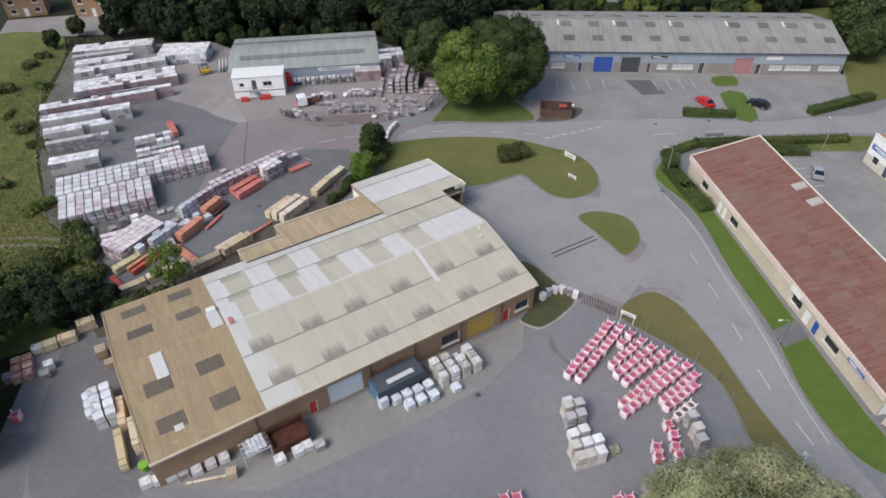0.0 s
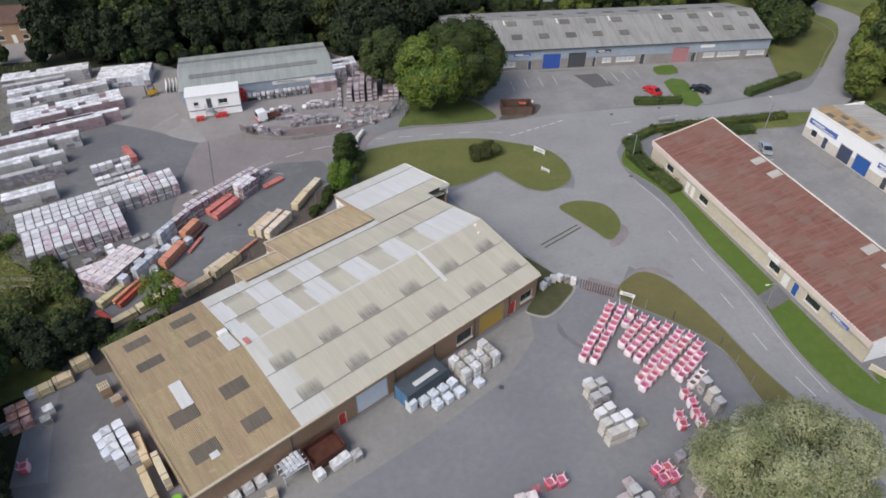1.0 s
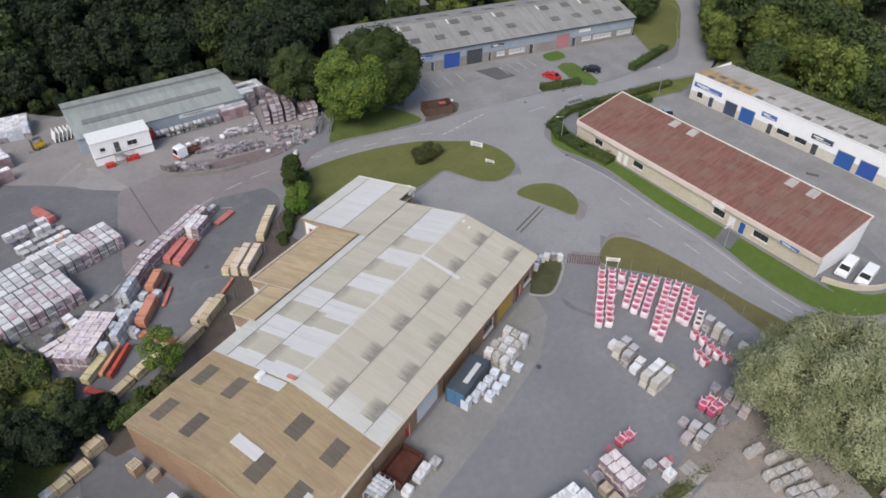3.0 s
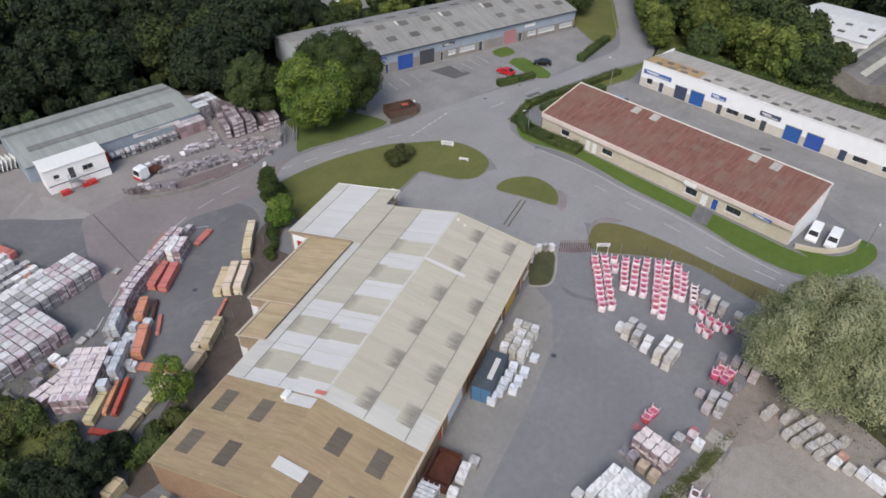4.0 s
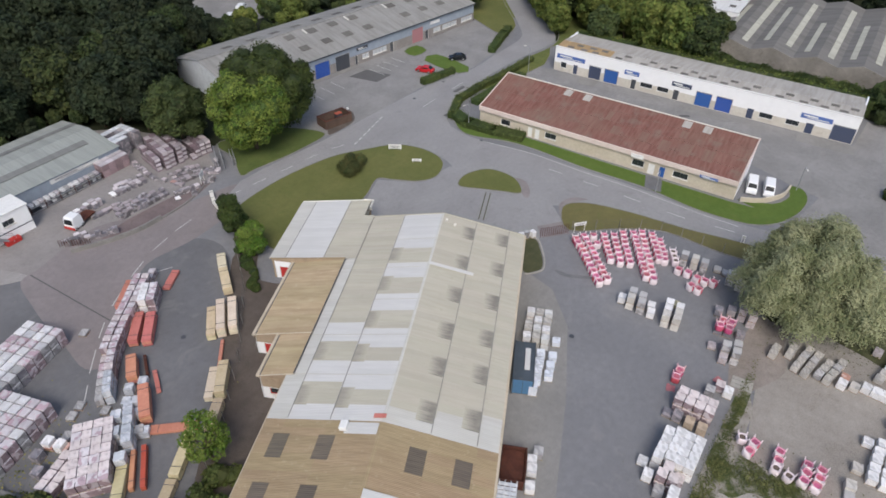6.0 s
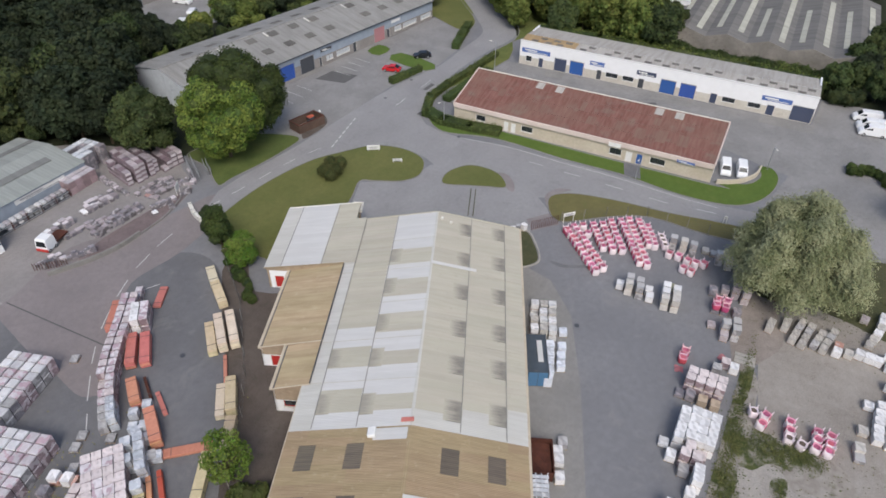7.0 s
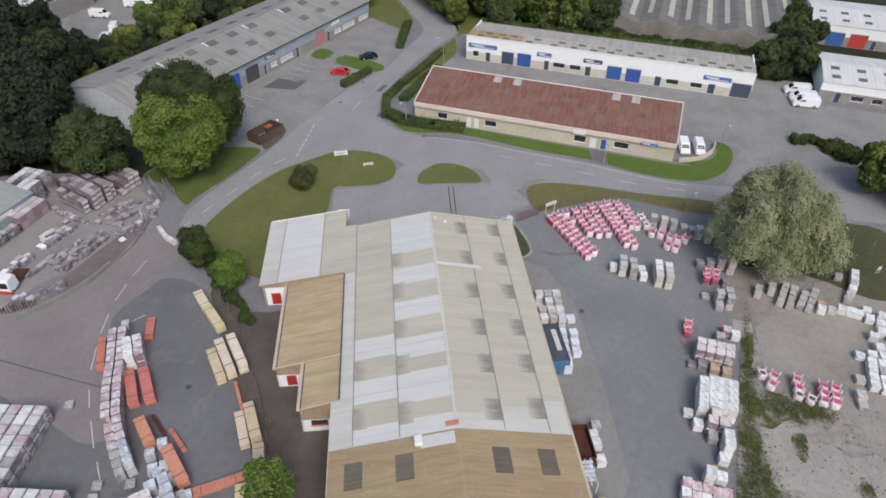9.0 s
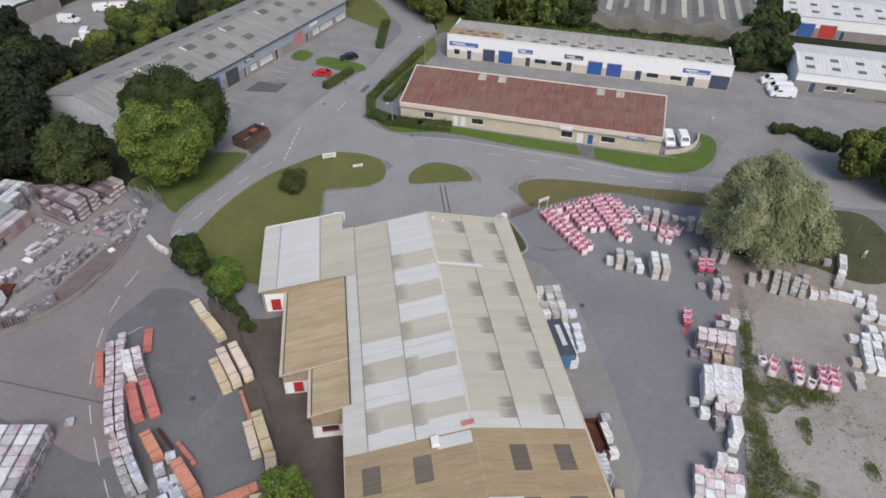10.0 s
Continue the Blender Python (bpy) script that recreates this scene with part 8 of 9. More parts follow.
part("roof_guard", boxes([(0, 0, 2.1, 1.3, 1.0, 0.06)] + [(x, y, 1.6, 0.07, 0.07, 1.0) for x in (-0.55, 0.55) for y in (-0.45, 0.45)], 0.01), M["charcoal"], fk)
part("mast", boxes([(1.1, y, 1.2, 0.12, 0.1, 2.2) for y in (-0.35, 0.35)] + [(1.1, 0, z, 0.1, 0.7, 0.1) for z in (0.5, 1.4, 2.2)]), M["charcoal"], fk)
for y in (-0.3, 0.3):
    part("fork", boxes([(1.7, y, 0.12, 1.1, 0.12, 0.05)]), M["steel"], fk)
for x in (-0.65, 0.65):
    for y in (-0.5, 0.5):
        wheel(fk, x, y, 0.3, 0.2)
for i in range(5):
    tagged(part("board", boxes([(0, 0, 1.0, 0.08, 2.4, 2.0)], 0.01), M["white"], at=pose(FKX + 2.6 + 0.7 * i, FKY + 1.2, 0.25, 0, 14, 8)), "white sheet board leaning beside the shed", "board", "boards beside the shed")


# ---- street furniture ----
def lamp(x, y, h, turn, label):
    t = thing("street_lamp", pose(x, y, 0, 0, 0, turn), label, "street lamp", "street lamps")
    bm = bmesh.new()
    rod(bm, (0, 0, 0), (0, 0, h), 0.08, 8, 0.05)
    part("pole", bm, M["steel"], t)
    bm = bmesh.new()
    rod(bm, (0, 0, h), (1.1, 0, h + 0.15), 0.04)
    part("arm", bm, M["steel"], t)
    part("lantern", boxes([(1.3, 0, h + 0.16, 0.6, 0.22, 0.12)], 0.04), M["trim"], t)


lamp(47.6, 84.8, 5.0, 160, "thin grey street lamp on the grass verge")
lamp(76.0, 87.0, 6.0, 90, "thin grey street lamp by the hedge")
lamp(60.2, 27.6, 4.6, 200, "thin grey street lamp at the verge corner")
lamp(46.6, 47.0, 4.2, 180, "thin grey street lamp by the kerb")


def board(x, y, turn, w, h, z, label, legs=True):
    t = thing("sign_board", pose(x, y, 0, 0, 0, turn), label, "sign")
    part("panel", boxes([(0, 0, z + h / 2, w, 0.06, h)], 0.01), M["white"], t)
    if legs:
        for s in (-1, 1):
            part("post", boxes([(s * w * 0.42, 0.05, (z + h) / 2, 0.08, 0.08, z + h)]), M["trim"], t)
    part("writing", boxes([(0, -0.05, z + h * 0.6, w * 0.7, 0.02, h * 0.18), (0, -0.05, z + h * 0.3, w * 0.5, 0.02, h * 0.12)]), M["steel"], t)


board(33.0, 91.6, -58, 2.4, 0.9, 0.4, "white estate sign board on the lawn")
board(31.7, 85.7, -58, 1.7, 0.5, 0.4, "white bench-like sign on the lawn")
board(29.5, 53.0, -42, 2.0, 0.6, 1.3, "white sign on the yard fence")
board(6.2, 113.0, 30, 1.6, 1.2, 0.9, "white sign at the stock yard gate")
board(40.6, 31.4, -80, 0.5, 0.5, 1.0, "small white notice by the fence")
board(30.6, 6.2, -60, 0.5, 0.5, 0.8, "small white notice on the bank")
for a, b in (((4.4, 108.6), (3.0, 106.4)), ((2.9, 106.1), (2.2, 104.0))):
    bundle(*a, *b, 0.6, 0.9, "trim", "white concrete barrier block at the gate", 3, rows=1)


def fence(name, pts, h, label, gap=2.6, mat="steel", wires=5):
    pts = [site_xy(*p) for p in pts]
    t = thing(name, pose(pts[0][0], pts[0][1], 0), label, "fence", levelled=True)
    o = Vector(pts[0])
    for a, b in zip(pts, pts[1:]):
        a, b = Vector(a) - o, Vector(b) - o
        n = max(1, int((b - a).length / gap))
        for i in range(n + 1):
            p = a.lerp(b, i / n)
            bm = bmesh.new()
            rod(bm, (p.x, p.y, 0), (p.x, p.y, h), 0.045, 5)
            part("post", bm, M["kerb" if mat == "steel" else mat], t)
        bm = bmesh.new()
        for k in range(wires):
            z = h * (0.12 + 0.85 * k / (wires - 1))
            rod(bm, (a.x, a.y, z), (b.x, b.y, z), 0.009, 3)
        part("wire", bm, M["charcoal" if mat == "steel" else mat], t)


fence("yard_fence", [(29.0, 54.0), (33.6, 48.2), (36.8, 42.6), (36.6, 33.2), (38, 26)], 2.0, "wire fence with pale concrete posts along the yard")
fence("stock_fence", [(-3.6, 93.6), (-8.8, 86.0), (-18, 77), (-27.5, 69.8), (-38.5, 64.2)], 2.0, "wire fence with posts behind the timber stacks")
fence("gate", [(25.0, 57.4), (28.4, 54.4)], 1.7, "rusty tubular yard gate standing closed", 0.35, "rust", 2)
fence("yard_gate", [(-17.8, 117.0), (-14.8, 113.6)], 1.2, "rusty barred gate by the lorry", 0.35, "rust", 4)
fence("bank_fence", [(38, 26), (38.5, 14), (36.5, 3), (30, -8)], 1.4, "low post fence along the bank")
fence("field_fence", [(-42.6, 77), (-52.2, 87.5), (-66, 124.6), (-69.5, 156)], 1.8, "wire fence between field and stock yard", 4)
for i, (x, y) in enumerate(((20.1, 58.7), (20.95, 59.3), (21.9, 59.65), (22.85, 59.6), (23.7, 59.15), (24.35, 58.4))):
    pack("w_grey" if i % 3 == 1 else "w_white", x, y, 0.1, 30 - 28 * i, (0.82, 0.72, 1.0))
strip("yard_wall", rounded([(-17.6, 114.2), (-15.2, 112.9), (-12.6, 111.6), (-10.0, 110.7), (-7.6, 110.2), (-4.6, 110.1)], 5, False), 0.35, 0.0, 0.7, M["kerb"], "low curved display wall in the stock yard", "wall", False)
strip("yard_kerb", rounded([(-4.6, 110.1), (0, 110.2), (3.0, 110.9), (5.6, 111.9)], 5, False), 0.2, 0.0, 0.25, M["kerb"], "pale kerb along the gate road", "kerb", False)
strip("end_wall", rounded([(51.6, 34.6), (53.2, 31.6), (56.5, 29.2), (59.8, 28.6)], 5, False), 0.25, 0.0, 0.9, M["cream_wall"], "low cream wall round the van bay", "wall", False)
bs = thing("bin_store", pose(35.0, 108.2, 0, 0, 0, -14), "dark brick bin store with a red-lidded bin inside", "bin store", levelled=True)
part("back_wall", boxes([(0, 1.6, 0.85, 6.0, 0.22, 1.7)], 0.01), M["old_brick"], bs)
for x in (-2.9, 2.9):
    part("side_wall", boxes([(x, 0.1, 0.85, 0.22, 2.78, 1.7)], 0.01), M["old_brick"], bs)
part("front_wall", boxes([(0, -1.4, 0.85, 6.0, 0.22, 1.7)], 0.01), M["old_brick"], bs)
for x, y, sx, sy in ((0, 1.6, 6.06, 0.28), (0, -1.4, 6.06, 0.28), (-2.9, 0.1, 0.28, 2.72), (2.9, 0.1, 0.28, 2.72)):
    part("coping", boxes([(x, y, 1.74, sx, sy, 0.08)], 0.015), M["rust"], bs)
part("store_floor", boxes([(0, 0.1, 0.06, 5.7, 2.8, 0.12)]), M["concrete"], bs)
wb = thing("wheeled_bin", pose(36.4, 108.5, 0.12, 0, 0, -14), "large grey wheeled bin with a red lid", "bin", levelled=True)
part("bin_body", boxes([(0, 0, 0.65, 1.3, 0.9, 1.2)], 0.06), M["charcoal"], wb)
part("bin_lid", boxes([(0, 0, 1.32, 1.38, 0.98, 0.14)], 0.05), M["red_pipe"], wb)
bl = thing("bulkhead_lamp", pose(38.0, 107.4, 1.78), "small round white lamp on the bin store wall", "lamp", levelled=True)
bm = bmesh.new()
bmesh.ops.create_uvsphere(bm, u_segments=12, v_segments=8, radius=0.24, matrix=Matrix.Translation((0, 0, 0.3)))
part("globe", bm, M["white"], bl, smooth=True)
part("bracket", boxes([(0, 0, 0.05, 0.1, 0.1, 0.12)]), M["steel"], bl)

# ---- distant buildings ----
sf = thing("sawtooth_factory", pose(106, 14, 0), "old grey factory with rows of pale glazed roof bands", "factory")
for i in range(5):
    y = -2.0 + i * 9.2
    bm = bmesh.new()
    pr = [(0, 0), (9.2, 0), (9.2, 4.2), (4.6, 5.5), (0, 4.2)]
    a = [bm.verts.new((0, y + p, z)) for p, z in pr]
    b = [bm.verts.new((46, y + p, z)) for p, z in pr]
    bm.faces.new(a), bm.faces.new(b[::-1])
    for k in range(5):
        bm.faces.new((a[k], a[(k + 1) % 5], b[(k + 1) % 5], b[k]))
    bmesh.ops.recalc_face_normals(bm, faces=bm.faces)
    part("bay", bm, M["saw_roof"], sf)
    bm = bmesh.new()
    a = [bm.verts.new((-0.35, y + 0.02 + p * 0.996, z * 1.02)) for p, z in pr]
    b = [bm.verts.new((-0.02, y + 0.02 + p * 0.996, z * 1.02)) for p, z in pr]
    bm.faces.new(a), bm.faces.new(b[::-1])
    for k in range(5):
        bm.faces.new((a[k], a[(k + 1) % 5], b[(k + 1) % 5], b[k]))
    bmesh.ops.recalc_face_normals(bm, faces=bm.faces)
    part("gable_wall", bm, M["old_render"], sf, "weathered grey rendered gable wall")
    for sg_, x0, x1, wd in ((-1, 3.0 + 2 * (i % 2), 40, 1.4), (1, 6.0 - i % 3, 34 - 4 * (i % 3), 1.2)):
        m = Matrix.Translation(((x0 + x1) / 2, y + 4.6 + sg_ * 2.5, 4.82)) @ Matrix.Rotation(-sg_ * math.atan(1.3 / 4.6), 4, 'X')
        part("glazing_band", boxes([(0, 0, 0.05, x1 - x0, wd, 0.06)]), M["saw_band"], sf, at=m)
part("red_drum", boxes([(-1.2, 14, 0.7, 0.9, 0.9, 1.4)], 0.2), M["red_paint"], sf)
for x, y, lx, ly, h, m, lb in ((85.6, -14, 17, 24, 4.2, "white_clad", "white-roofed industrial shed with dark rooflights"), (117.5, -20, 20, 30, 5.0, "white_clad", "pale industrial shed with blue and red shutters"), (124, 55, 22, 20, 5.5, "white_clad", "white-roofed warehouse behind trees"), (56, 190, 26, 12, 4.5, "white_clad", "white-roofed shed beside the van lot")):
    b = thing("industrial_shed", pose(x, y, 0), lb, "shed")
    ops = [(4, 8, 0, 3.4, "roller", "blue_door", "blue roller shutter"), (9, 13, 0, 3.4, "roller", "red_paint", "red roller shutter"), (14, 15.2, 0, 2.2, "door", "navy", "blue door")] if x > 110 and y < 0 else [(3, 4.2, 0, 2.2, "door", "navy", "blue door"), (6, 8.5, 0.9, 2.0, "window", "white", ""), (10, 12, 0.9, 2.0, "window", "white", "")]
    if x < 60:
        ops = [(8, 12, 0, 3.2, "roller", "charcoal", "dark open shutter")]
    if x < 60:
        facade(b, lx, h, 0.3, ops, "grey_brick")
    facade(b, ly, h, 0.3, ops if x > 60 else [], "grey_brick", "white_clad", 2.4, at=pose(0, ly, 0, 0, 0, -90))
    part("block", boxes([(lx / 2 + 0.2, ly / 2 + 0.2, h / 2, lx - 0.5, ly - 0.9, h - 0.1)]), M[m], b)
    part("roof", ribbed(0, ly, lx / 2, h + 1.2, -0.2, h, 0.4, 0.05), M["white_sheet"], b, at=Matrix(((0, 1, 0, 0), (-1, 0, 0, ly), (0, 0, 1, 0), (0, 0, 0, 1))))
    part("roof", ribbed(0, ly, lx / 2, h + 1.2, lx + 0.2, h, 0.4, 0.05), M["white_sheet"], b, at=Matrix(((0, 1, 0, 0), (-1, 0, 0, ly), (0, 0, 1, 0), (0, 0, 0, 1))))
    for i in range(int(ly / 5)):
        for k in (0.3, 0.7):
            part("rooflight", boxes([(0, 0, 0, 1.6, 1.2, 0.05)]), M["grey_light"], b, at=Matrix(((0, 1, 0, 0), (-1, 0, 0, ly), (0, 0, 1, 0), (0, 0, 0, 1))) @ slope_at(2.5 + i * 5, lx / 2, h + 1.2, -0.2, h, k, 0.12))
sheet("van_lot", [(57, 166), (72, 162), (98, 157), (104, 166), (96, 190), (70, 192), (58, 188)], 0.02, M["lot"], "grey tarmac lot for vans among trees", "tarmac")
sheet("shed_lot", [(76, 9), (84, 7.6), (84, -30), (60, -30), (62, 0), (70, 8)], 0.024, M["lot"], "grey tarmac before the white shed", "tarmac")
for x, y, t in ((-92, 182, 10), (-74, 180, -8), (-62, 186, 6)):
    hs = thing("house", pose(x, y, 0, 0, 0, t), "red-brick house with a dark tiled roof", "house")
    facade(hs, 9, 5.0, 0.3, [(1, 2.4, 0.9, 2.1, "window", "white", ""), (6.4, 7.8, 0.9, 2.1, "window", "white", ""), (4, 5, 0, 2.1, "door", "white", "white door"), (1, 2.4, 3.2, 4.4, "window", "white", ""), (6.4, 7.8, 3.2, 4.4, "window", "white", "")], "brick")
    facade(hs, 9, 5.0, 0.3, [], "brick", at=pose(9, 7, 0, 0, 0, 180))
    gable(hs, 0.15, 0.31, 6.69, 3.5, 5.0, 7.6, 0.28, "brick")
    gable(hs, 8.85, 0.31, 6.69, 3.5, 5.0, 7.6, 0.28, "brick")
    part("roof", ribbed(-0.3, 9.3, 3.5, 7.8, -0.4, 4.9, 0.3, 0.04), M["slate"], hs)
    part("roof", ribbed(-0.3, 9.3, 3.5, 7.8, 7.4, 4.9, 0.3, 0.04), M["slate"], hs)
    part("chimney", boxes([(1.2, 3.5, 8.0, 0.7, 0.7, 1.4)]), M["brick"], hs)
sheet("house_drive", [(-90, 168), (-60, 166), (-58, 182), (-92, 181)], 0.02, M["apron"], "pale drive before the houses", "drive")

# ---- trees and hedges ----
tree(pose(19.2, 113.4, 0), 15.6, 7.3, 1.2, M["leaf_bright"], "round bright green broadleaf tree on the verge", 1, 24000, 0.19, 60, mat2=M["leaf_mid"], rim=0.36, least=0.16, tilt=0.45)
tree(pose(26.1, 116.2, 0), 16.6, 8.9, 1.2, M["leaf_mid"], "large dark green broadleaf tree on the verge", 2, 26000, 0.2, 60, rim=0.36, least=0.16, tilt=0.45)
tree(pose(13.0, 126.6, 0), 12.8, 5.7, 0.8, M["leaf_wood_mid"], "dense dark green tree behind the packs", 3, 12000, 0.22, 40, rim=0.36, least=0.16, tilt=0.45)
willow(pose(28.6, 21.8, 0), 13.8, 7.8, "wide silver-green willow with drooping foliage", 4)
tree(pose(-2.4, 90.9, 0), 5.8, 2.4, 0.5, M["leaf_lime"], "small round lime-green tree beside the fence", 5, 5600, 0.13, 24, "small_tree", mat2=M["leaf_hedge"], rim=0.4, least=0.18, k=0.7)
tree(pose(-0.9, 96.6, 0), 8.0, 2.3, 0.2, M["leaf_mid"], "dark conical evergreen by the gate", 6, 3200, 0.18, 22, "evergreen_tree", cone=0.8)
tree(pose(0.6, 100.0, 0), 5.6, 1.9, 0.2, M["leaf_dark"], "dark evergreen tree by the gate", 7, 1800, 0.18, 16, "evergreen_tree", cone=0.7)
tree(pose(-29.2, 68.8, 0), 8.0, 2.6, 1.0, M["leaf_lime"], "slim bright green sapling by the fence", 8, 3600, 0.12, 26, "sapling", mat2=M["leaf_hedge"], rim=0.36, least=0.14, k=0.25)
for i, (x, y, sx, sy, h) in enumerate(((-1.6, 94.4, 2.6, 3.6, 2.8), (-0.4, 96.4, 2.4, 3, 2.4), (1.8, 98.6, 3, 3, 2.2), (-31, 66, 5, 3, 2.0), (-34.5, 64.5, 5, 3, 2.4))):
    bush(pose(x, y, 0), sx, sy, h, M["leaf_hedge"], "scrubby green bushes along the fence", 20 + i, 1400)
for i, (x, y, sx, sy, h) in enumerate(((-2.6, 93.2, 2.0, 2.8, 2.2), (-4.4, 90.2, 1.6, 2.6, 1.8), (-5.6, 88.2, 1.5, 2.4, 1.7), (-6.9, 86.4, 1.4, 2.4, 1.5), (-8.2, 84.9, 1.2, 2.2, 1.2))):
    bush(pose(x, y, 0, 0, 0, -38), sx, sy, h, M["leaf_mid"], "dark ivy grown over the yard fence", 70 + i, 1000, 0.14, "ivy", "ivy", "ivy on the fence")
bush(pose(23.6, 94.1, 0.08), 6.4, 4.4, 2.2, M["leaf_brown"], "clipped rounded brownish-green bush on the lawn", 30, 5200, 0.1)
hedge([(49.2, 89.8), (56, 92.4), (63, 92.0), (72, 90.6), (82, 89.6)], 1.7, 1.3, M["leaf_hedge"], "long clipped green hedge along the road", 1)
hedge([(57, 89.0), (66, 88.2), (73, 87.0)], 2.2, 1.3, M["leaf_hedge"], "broad clipped hedge behind the red-roofed units", 2)
hedge([(50.0, 89.2), (48.4, 85.4), (48.7, 79.6), (49.4, 74.4)], 3.0, 1.3, M["leaf_hedge"], "clipped hedge along the unit front", 3)
hedge([(97.0, 84), (97.2, 70), (96.8, 54), (96.4, 36), (95.8, 22)], 3.2, 3.6, M["leaf_olive"], "rough green hedge behind the white units", 7, 60, 0.16)
hedge([(58.6, 103.4), (62.0, 102.4)], 1.8, 1.5, M["leaf_hedge"], "clipped hedge block in the lot", 4)
hedge([(63.0, 102.2), (66.8, 101.2)], 1.6, 1.4, M["leaf_hedge"], "clipped hedge block in the lot", 5)
hedge([(81.6, 99.8), (87, 101.2), (92, 102.4), (95.6, 103.2)], 2.0, 1.5, M["leaf_hedge"], "clipped hedge at the lot corner", 6)
for i, (x, y, sx, sy, h, m) in enumerate(((66.5, 11.0, 3.4, 12, 1.5, "leaf_mid"), (63.0, 7.0, 5, 6, 2.0, "leaf_mid"), (94.5, 17.0, 6, 6, 3, "leaf_dark"), (-47.5, 72.0, 8, 6, 3, "leaf_weed"), (-44.5, 77.5, 4, 5, 2.5, "leaf_weed"), (-41.2, 71.5, 3, 5, 2.2, "leaf_weed"), (-45.0, 80.5, 4, 5, 2.2, "leaf_hedge"), (-47.5, 84.6, 3.4, 4, 1.9, "leaf_hedge"), (-43.0, 76.2, 3, 4, 2.2, "leaf_hedge"))):
    bush(pose(x, y, 0), sx, sy, h, M[m], "dense unclipped dark green bushes", 40 + i, 2200, 0.2)

rh = random.Random(77)
for i in range(11):
    bush(pose(101.2 + rh.uniform(-0.8, 0.8), 21 + 4.1 * i, 0), rh.uniform(3.4, 4.6), rh.uniform(5, 6.5), rh.uniform(3.0, 4.5), M[rh.choice(("leaf_mid", "leaf_hedge", "leaf_mid", "leaf_bright"))], "loose green scrub between the units and the factory", 140 + i, 1500, 0.22, group="scrub before the factory")
protos = []
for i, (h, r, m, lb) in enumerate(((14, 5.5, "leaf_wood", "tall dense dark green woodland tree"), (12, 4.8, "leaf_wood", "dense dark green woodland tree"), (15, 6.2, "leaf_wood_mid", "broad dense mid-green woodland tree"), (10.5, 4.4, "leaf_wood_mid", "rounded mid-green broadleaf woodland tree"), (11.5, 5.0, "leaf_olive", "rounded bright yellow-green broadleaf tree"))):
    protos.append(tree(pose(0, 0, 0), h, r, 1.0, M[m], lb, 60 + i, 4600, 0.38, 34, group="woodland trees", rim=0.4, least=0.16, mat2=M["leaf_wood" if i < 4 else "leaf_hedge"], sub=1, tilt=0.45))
used = set()


def plant(k, x, y, s, turn):
    m = pose(x, y, 0, 0, 0, turn) @ Matrix.Diagonal((s, s, s * 1.02, 1))
    if k not in used:
        used.add(k)
        protos[k].matrix_basis = site(m)
    else:
        s0 = protos[k].scale
        again(protos[k], m @ Matrix.Diagonal((1 / s0.x, 1 / s0.y, 1 / s0.z, 1)))


rt = random.Random(21)
spots = []


def wood(poly, gap, kinds, lo=0.85, hi=1.25):
    xs, ys = [p[0] for p in poly], [p[1] for p in poly]
    n = int((max(xs) - min(xs)) * (max(ys) - min(ys)) / gap / gap * 6)
    for _ in range(n):
        x, y = rt.uniform(min(xs), max(xs)), rt.uniform(min(ys), max(ys))
        ins = False
        for (x0, y0), (x1, y1) in zip(poly, poly[1:] + poly[:1]):
            if (y0 > y) != (y1 > y) and x < (x1 - x0) * (y - y0) / (y1 - y0) + x0:
                ins = not ins
        if ins and all((x - a) ** 2 + (y - b) ** 2 > gap * gap for a, b in spots):
            spots.append((x, y))
            plant(rt.choice(kinds), x, y, rt.uniform(lo, hi), rt.uniform(0, 360))


wood([(-56, 164), (-34, 155), (4, 153), (12, 141), (20, 139), (23, 156), (34, 160), (42, 172), (46, 205), (-56, 222)], 5.8, [0, 0, 0, 1, 1, 1, 2])
wood([(31, 154.5), (56, 149.5), (80, 144.5), (92, 142), (92, 146), (80, 149), (56, 154), (33, 159)], 3.6, [3, 2, 3, 4], 0.32, 0.5)
for k, x, y, s in ((0, 20.5, 144.5, 1.0), (1, 24.5, 149.5, 1.05), (0, 29.5, 154, 1.0), (1, 15.5, 139.5, 0.95), (0, 10, 141, 1.05), (2, 36, 160.5, 0.9), (1, 44, 160, 0.85), (0, 31, 163, 1.1), (0, 38, 168, 1.0), (1, 46, 168, 0.85), (4, 57.5, 157.5, 0.62), (3, 66, 157, 0.7), (4, 70, 153.5, 0.6), (3, 75, 152.5, 0.7), (0, 50, 175, 0.9), (1, 52, 183, 0.9), (4, 67.5, 159, 0.75), (3, 72, 157.5, 0.8), (4, 77, 156, 0.75), (3, 82, 154.5, 0.8), (1, 87, 152.5, 0.8), (3, 92, 151, 0.85), (0, 97, 150, 0.8), (1, 80, 149.5, 0.6), (3, 86, 148, 0.6), (1, 51, 163, 0.5), (3, 55, 160.5, 0.5), (1, 47.5, 156.5, 0.6), (3, 53, 154.8, 0.5), (0, 41, 157, 0.7), (0, 12.5, 136.5, 0.95), (1, 8.5, 144.5, 0.95),  (2, 17.5, 151, 1.0), (0, 23.5, 158, 1.1)):
    spots.append((x, y))
    plant(k, x, y, s, rt.uniform(0, 360))
wood([(-54, 159), (-30, 151.6), (3, 150.2), (6, 147), (9, 148), (4, 153), (-30, 155), (-52, 162)], 3.2, [1, 3, 1, 3], 0.3, 0.46)
wood([(80, 147), (102, 143), (112, 152), (100, 156), (84, 154)], 6.0, [0, 1, 1, 2], 0.6, 0.9)
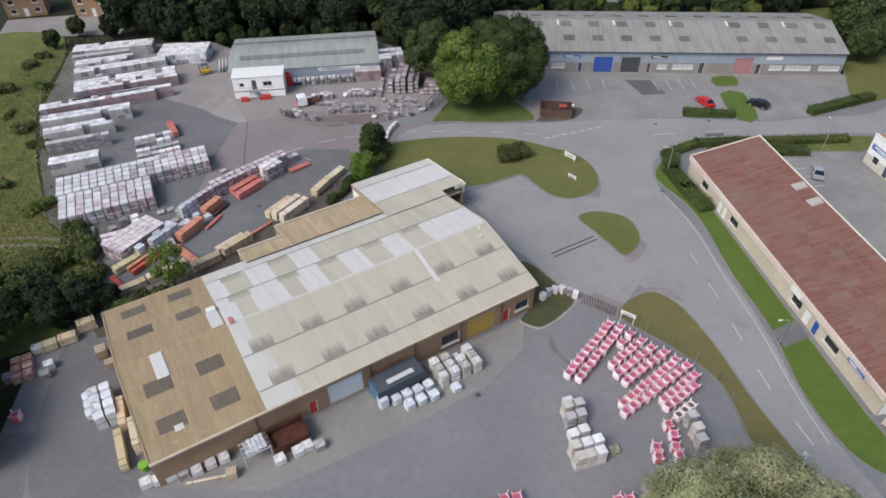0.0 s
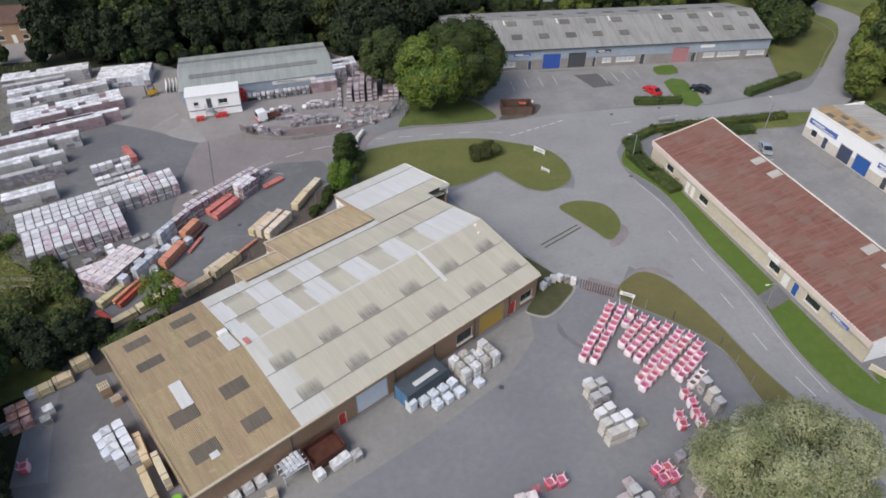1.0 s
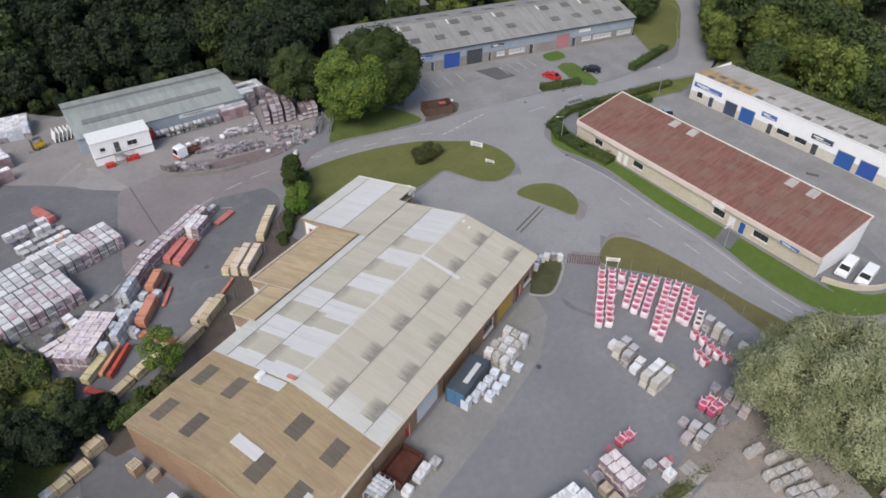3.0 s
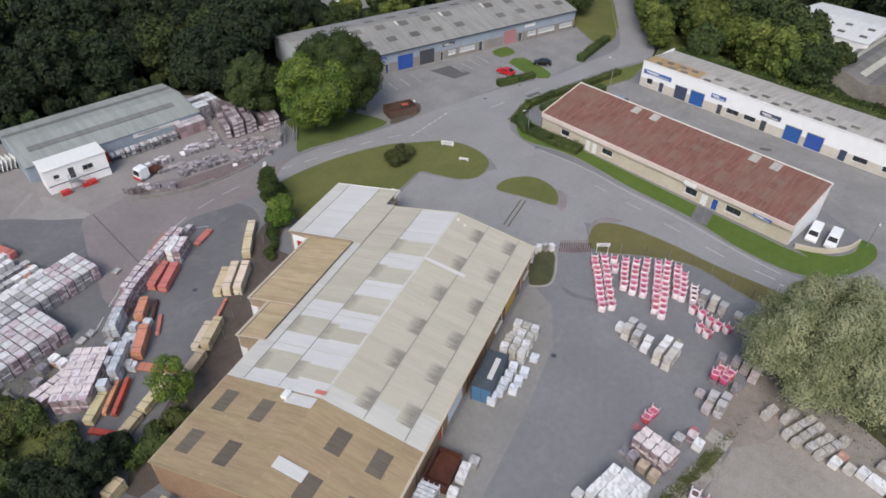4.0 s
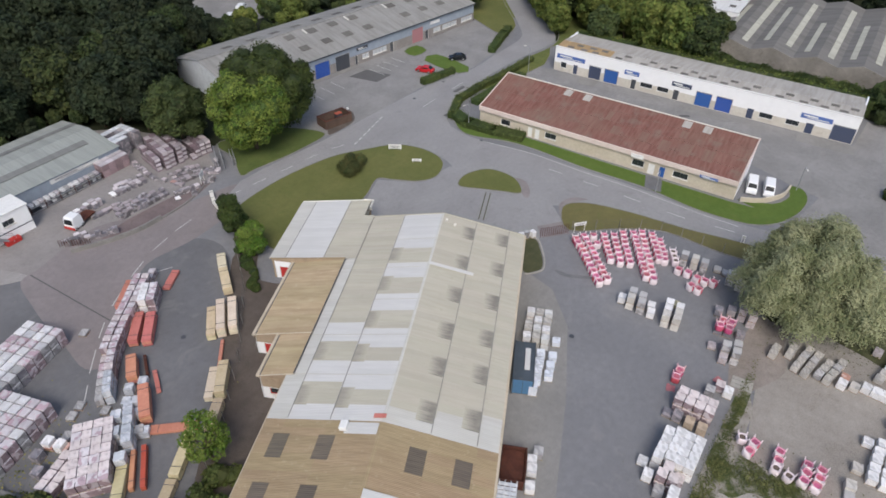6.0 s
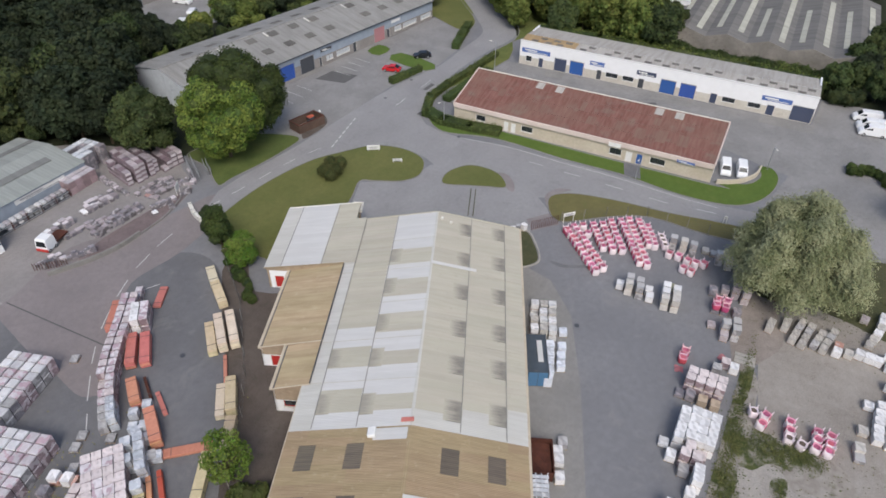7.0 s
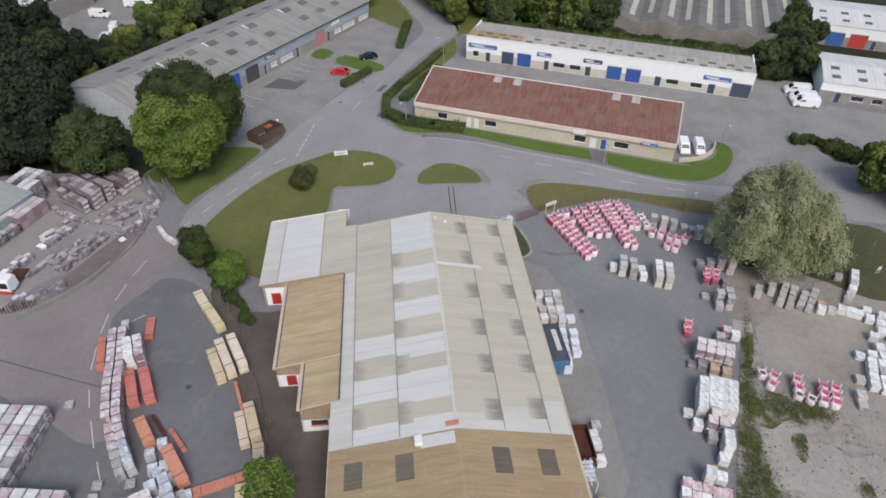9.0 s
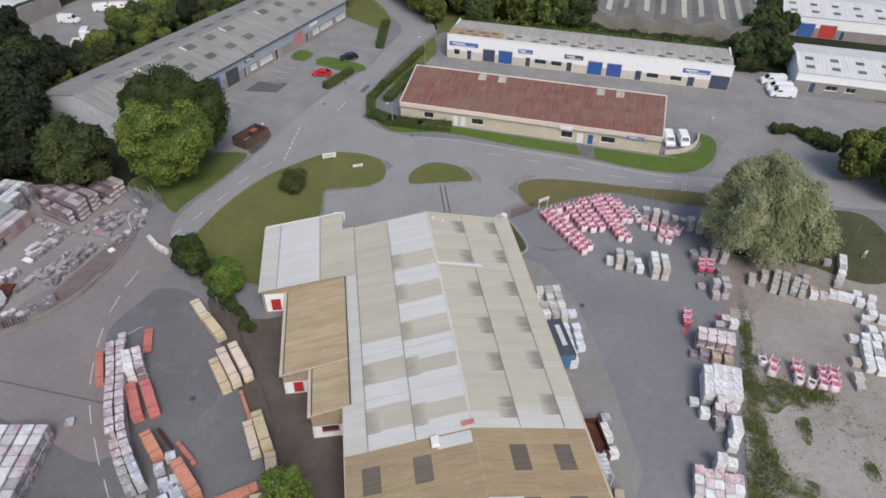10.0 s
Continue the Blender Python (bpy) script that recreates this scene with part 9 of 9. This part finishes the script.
wood([(100, 160), (112, 134), (124, 134), (150, 170), (100, 215), (60, 205), (98, 190)], 8.0, [0, 1, 2])
wood([(97.5, 60), (98, 84), (104, 92), (122, 106), (132, 116), (146, 112), (140, 82), (122, 78), (108, 60)], 6.0, [4, 2, 3, 2, 4])
for x, y, sc in ((100.5, 92.2, 0.7), (105.5, 97.0, 0.85), (111, 101.8, 0.9), (117, 107.2, 0.95), (123.5, 113.0, 0.9)):
    spots.append((x, y))
    plant(4, x, y, sc, rt.uniform(0, 360))
wood([(98, 57), (106, 62), (116, 62), (112, 56)], 4.5, [2, 1, 3], 0.7, 0.95)
wood([(95, 10), (104, 10), (116, 7), (128, 12), (116, 15), (104, 18), (97, 20)], 4.2, [1, 3, 3, 0], 0.6, 0.85)
wood([(47.5, -1), (49.5, 7.5), (56, 6.5), (60, -10), (50, -16)], 4.2, [4], 0.7, 0.92)
for k, x, y, s in ((3, -47.5, 68, 0.55), (1, -44.6, 65.4, 0.5), (3, -41.2, 67.2, 0.5), (1, -42.6, 62.8, 0.48), (0, -39.4, 64.6, 0.42), (3, -49, 62, 0.75), (1, -47.6, 51, 0.6), (0, -46.2, 46.8, 0.55), (1, -44.8, 43, 0.55), (0, -50.5, 57, 0.7), (1, -36.9, 65.7, 0.36)):
    spots.append((x, y))
    plant(k, x, y, s, rt.uniform(0, 360))
wood([(-41, 64), (-43, 70), (-52, 74), (-64, 66), (-64, 50), (-50, 52), (-46, 60)], 5.2, [3, 3, 4, 1], 0.55, 0.8)
wood([(-50, 44), (-47, 52), (-58, 56), (-64, 44)], 5.0, [1, 0], 0.5, 0.7)
wood([(-74, 158), (-58, 160), (-56, 168), (-74, 168)], 5.5, [1, 3, 0], 0.4, 0.6)
wood([(102, 118), (110, 122), (112, 130), (104, 131)], 5.0, [2, 3], 0.7, 0.9)
wood([(150, 60), (160, 120), (200, 140), (200, 20), (150, 10)], 9, [0, 1, 2])
wood([(-110, 120), (-92, 120), (-96, 168), (-110, 190)], 7, [0, 1, 3], 0.5, 0.8)

rs = random.Random(77)
for i in range(16):
    x, y = ((-58, 92), (-64, 108), (-69, 122), (-73, 138), (-60, 76), (-52, 77), (-76, 152), (-66, 96))[i % 8]
    bush(pose(x + rs.uniform(-4, 4), y + rs.uniform(-4, 4), 0), rs.uniform(2, 4.5), rs.uniform(2, 4.5), rs.uniform(0.8, 1.9), M[rs.choice(["leaf_weed", "leaf_bright", "leaf_weed"])], "loose green scrub bush in the overgrown field", 90 + i, 900, 0.16, group="scrub in the field")

# weeds: too many to count
rw = np.random.default_rng(3)


def weeds(name, areas, n, size, mat, label):
    P = []
    for x, y, sx, sy, k in areas:
        m = int(n * k)
        P.append(np.stack([rw.normal(x, sx, m), rw.normal(y, sy, m), rw.uniform(0.05, 0.45, m)], 1))
    P = np.concatenate(P)
    P[:, 0], P[:, 1] = site_xy(P[:, 0], P[:, 1])
    D = np.tile(np.array([0, 0, 1.0]), (len(P), 1))
    o = quads(name, leaf_quads(P, D, size, rw, 0.35), len(P), mat)
    tagged(o, label, "weeds", kind="stuff")


weeds("weeds", [(8, 23.8, 4, 0.35, 0.3), (-3, 23.8, 5, 0.6, 0.6), (1.4, 20, 0.9, 2.0, 0.4), (1.8, 16.4, 0.6, 1.2, 0.15), (-12, 23, 3, 1.2, 0.4), (-3.5, 18.6, 0.9, 0.35, 0.06), (-7, 12.5, 0.7, 0.5, 0.05), (-9, 22.6, 3, 0.6, 0.15), (28, 16, 3, 5, 0.4), (34, 14, 2, 6, 0.3), (-3, 12, 5, 5, 0.12)], 3000, 0.09, M["leaf_weed"], "scattered green weeds on the bare ground")
weeds("field_grass", [(-60, 105, 6, 14, 0.5), (-68, 130, 5, 14, 0.5), (-54, 84, 8, 4, 0.4), (-74, 150, 6, 10, 0.3)], 9000, 0.12, M["leaf_grass"], "tall overgrown grass tufts in the field")
weeds("field_scrub", [(-62, 100, 5, 10, 0.4), (-70, 122, 5, 12, 0.5), (-56, 90, 5, 4, 0.4), (-73, 142, 5, 10, 0.5), (-62, 76, 8, 4, 0.5), (-50, 78, 4, 3, 0.3)], 4500, 0.14, M["leaf_weed"], "rank green scrub in the overgrown field")
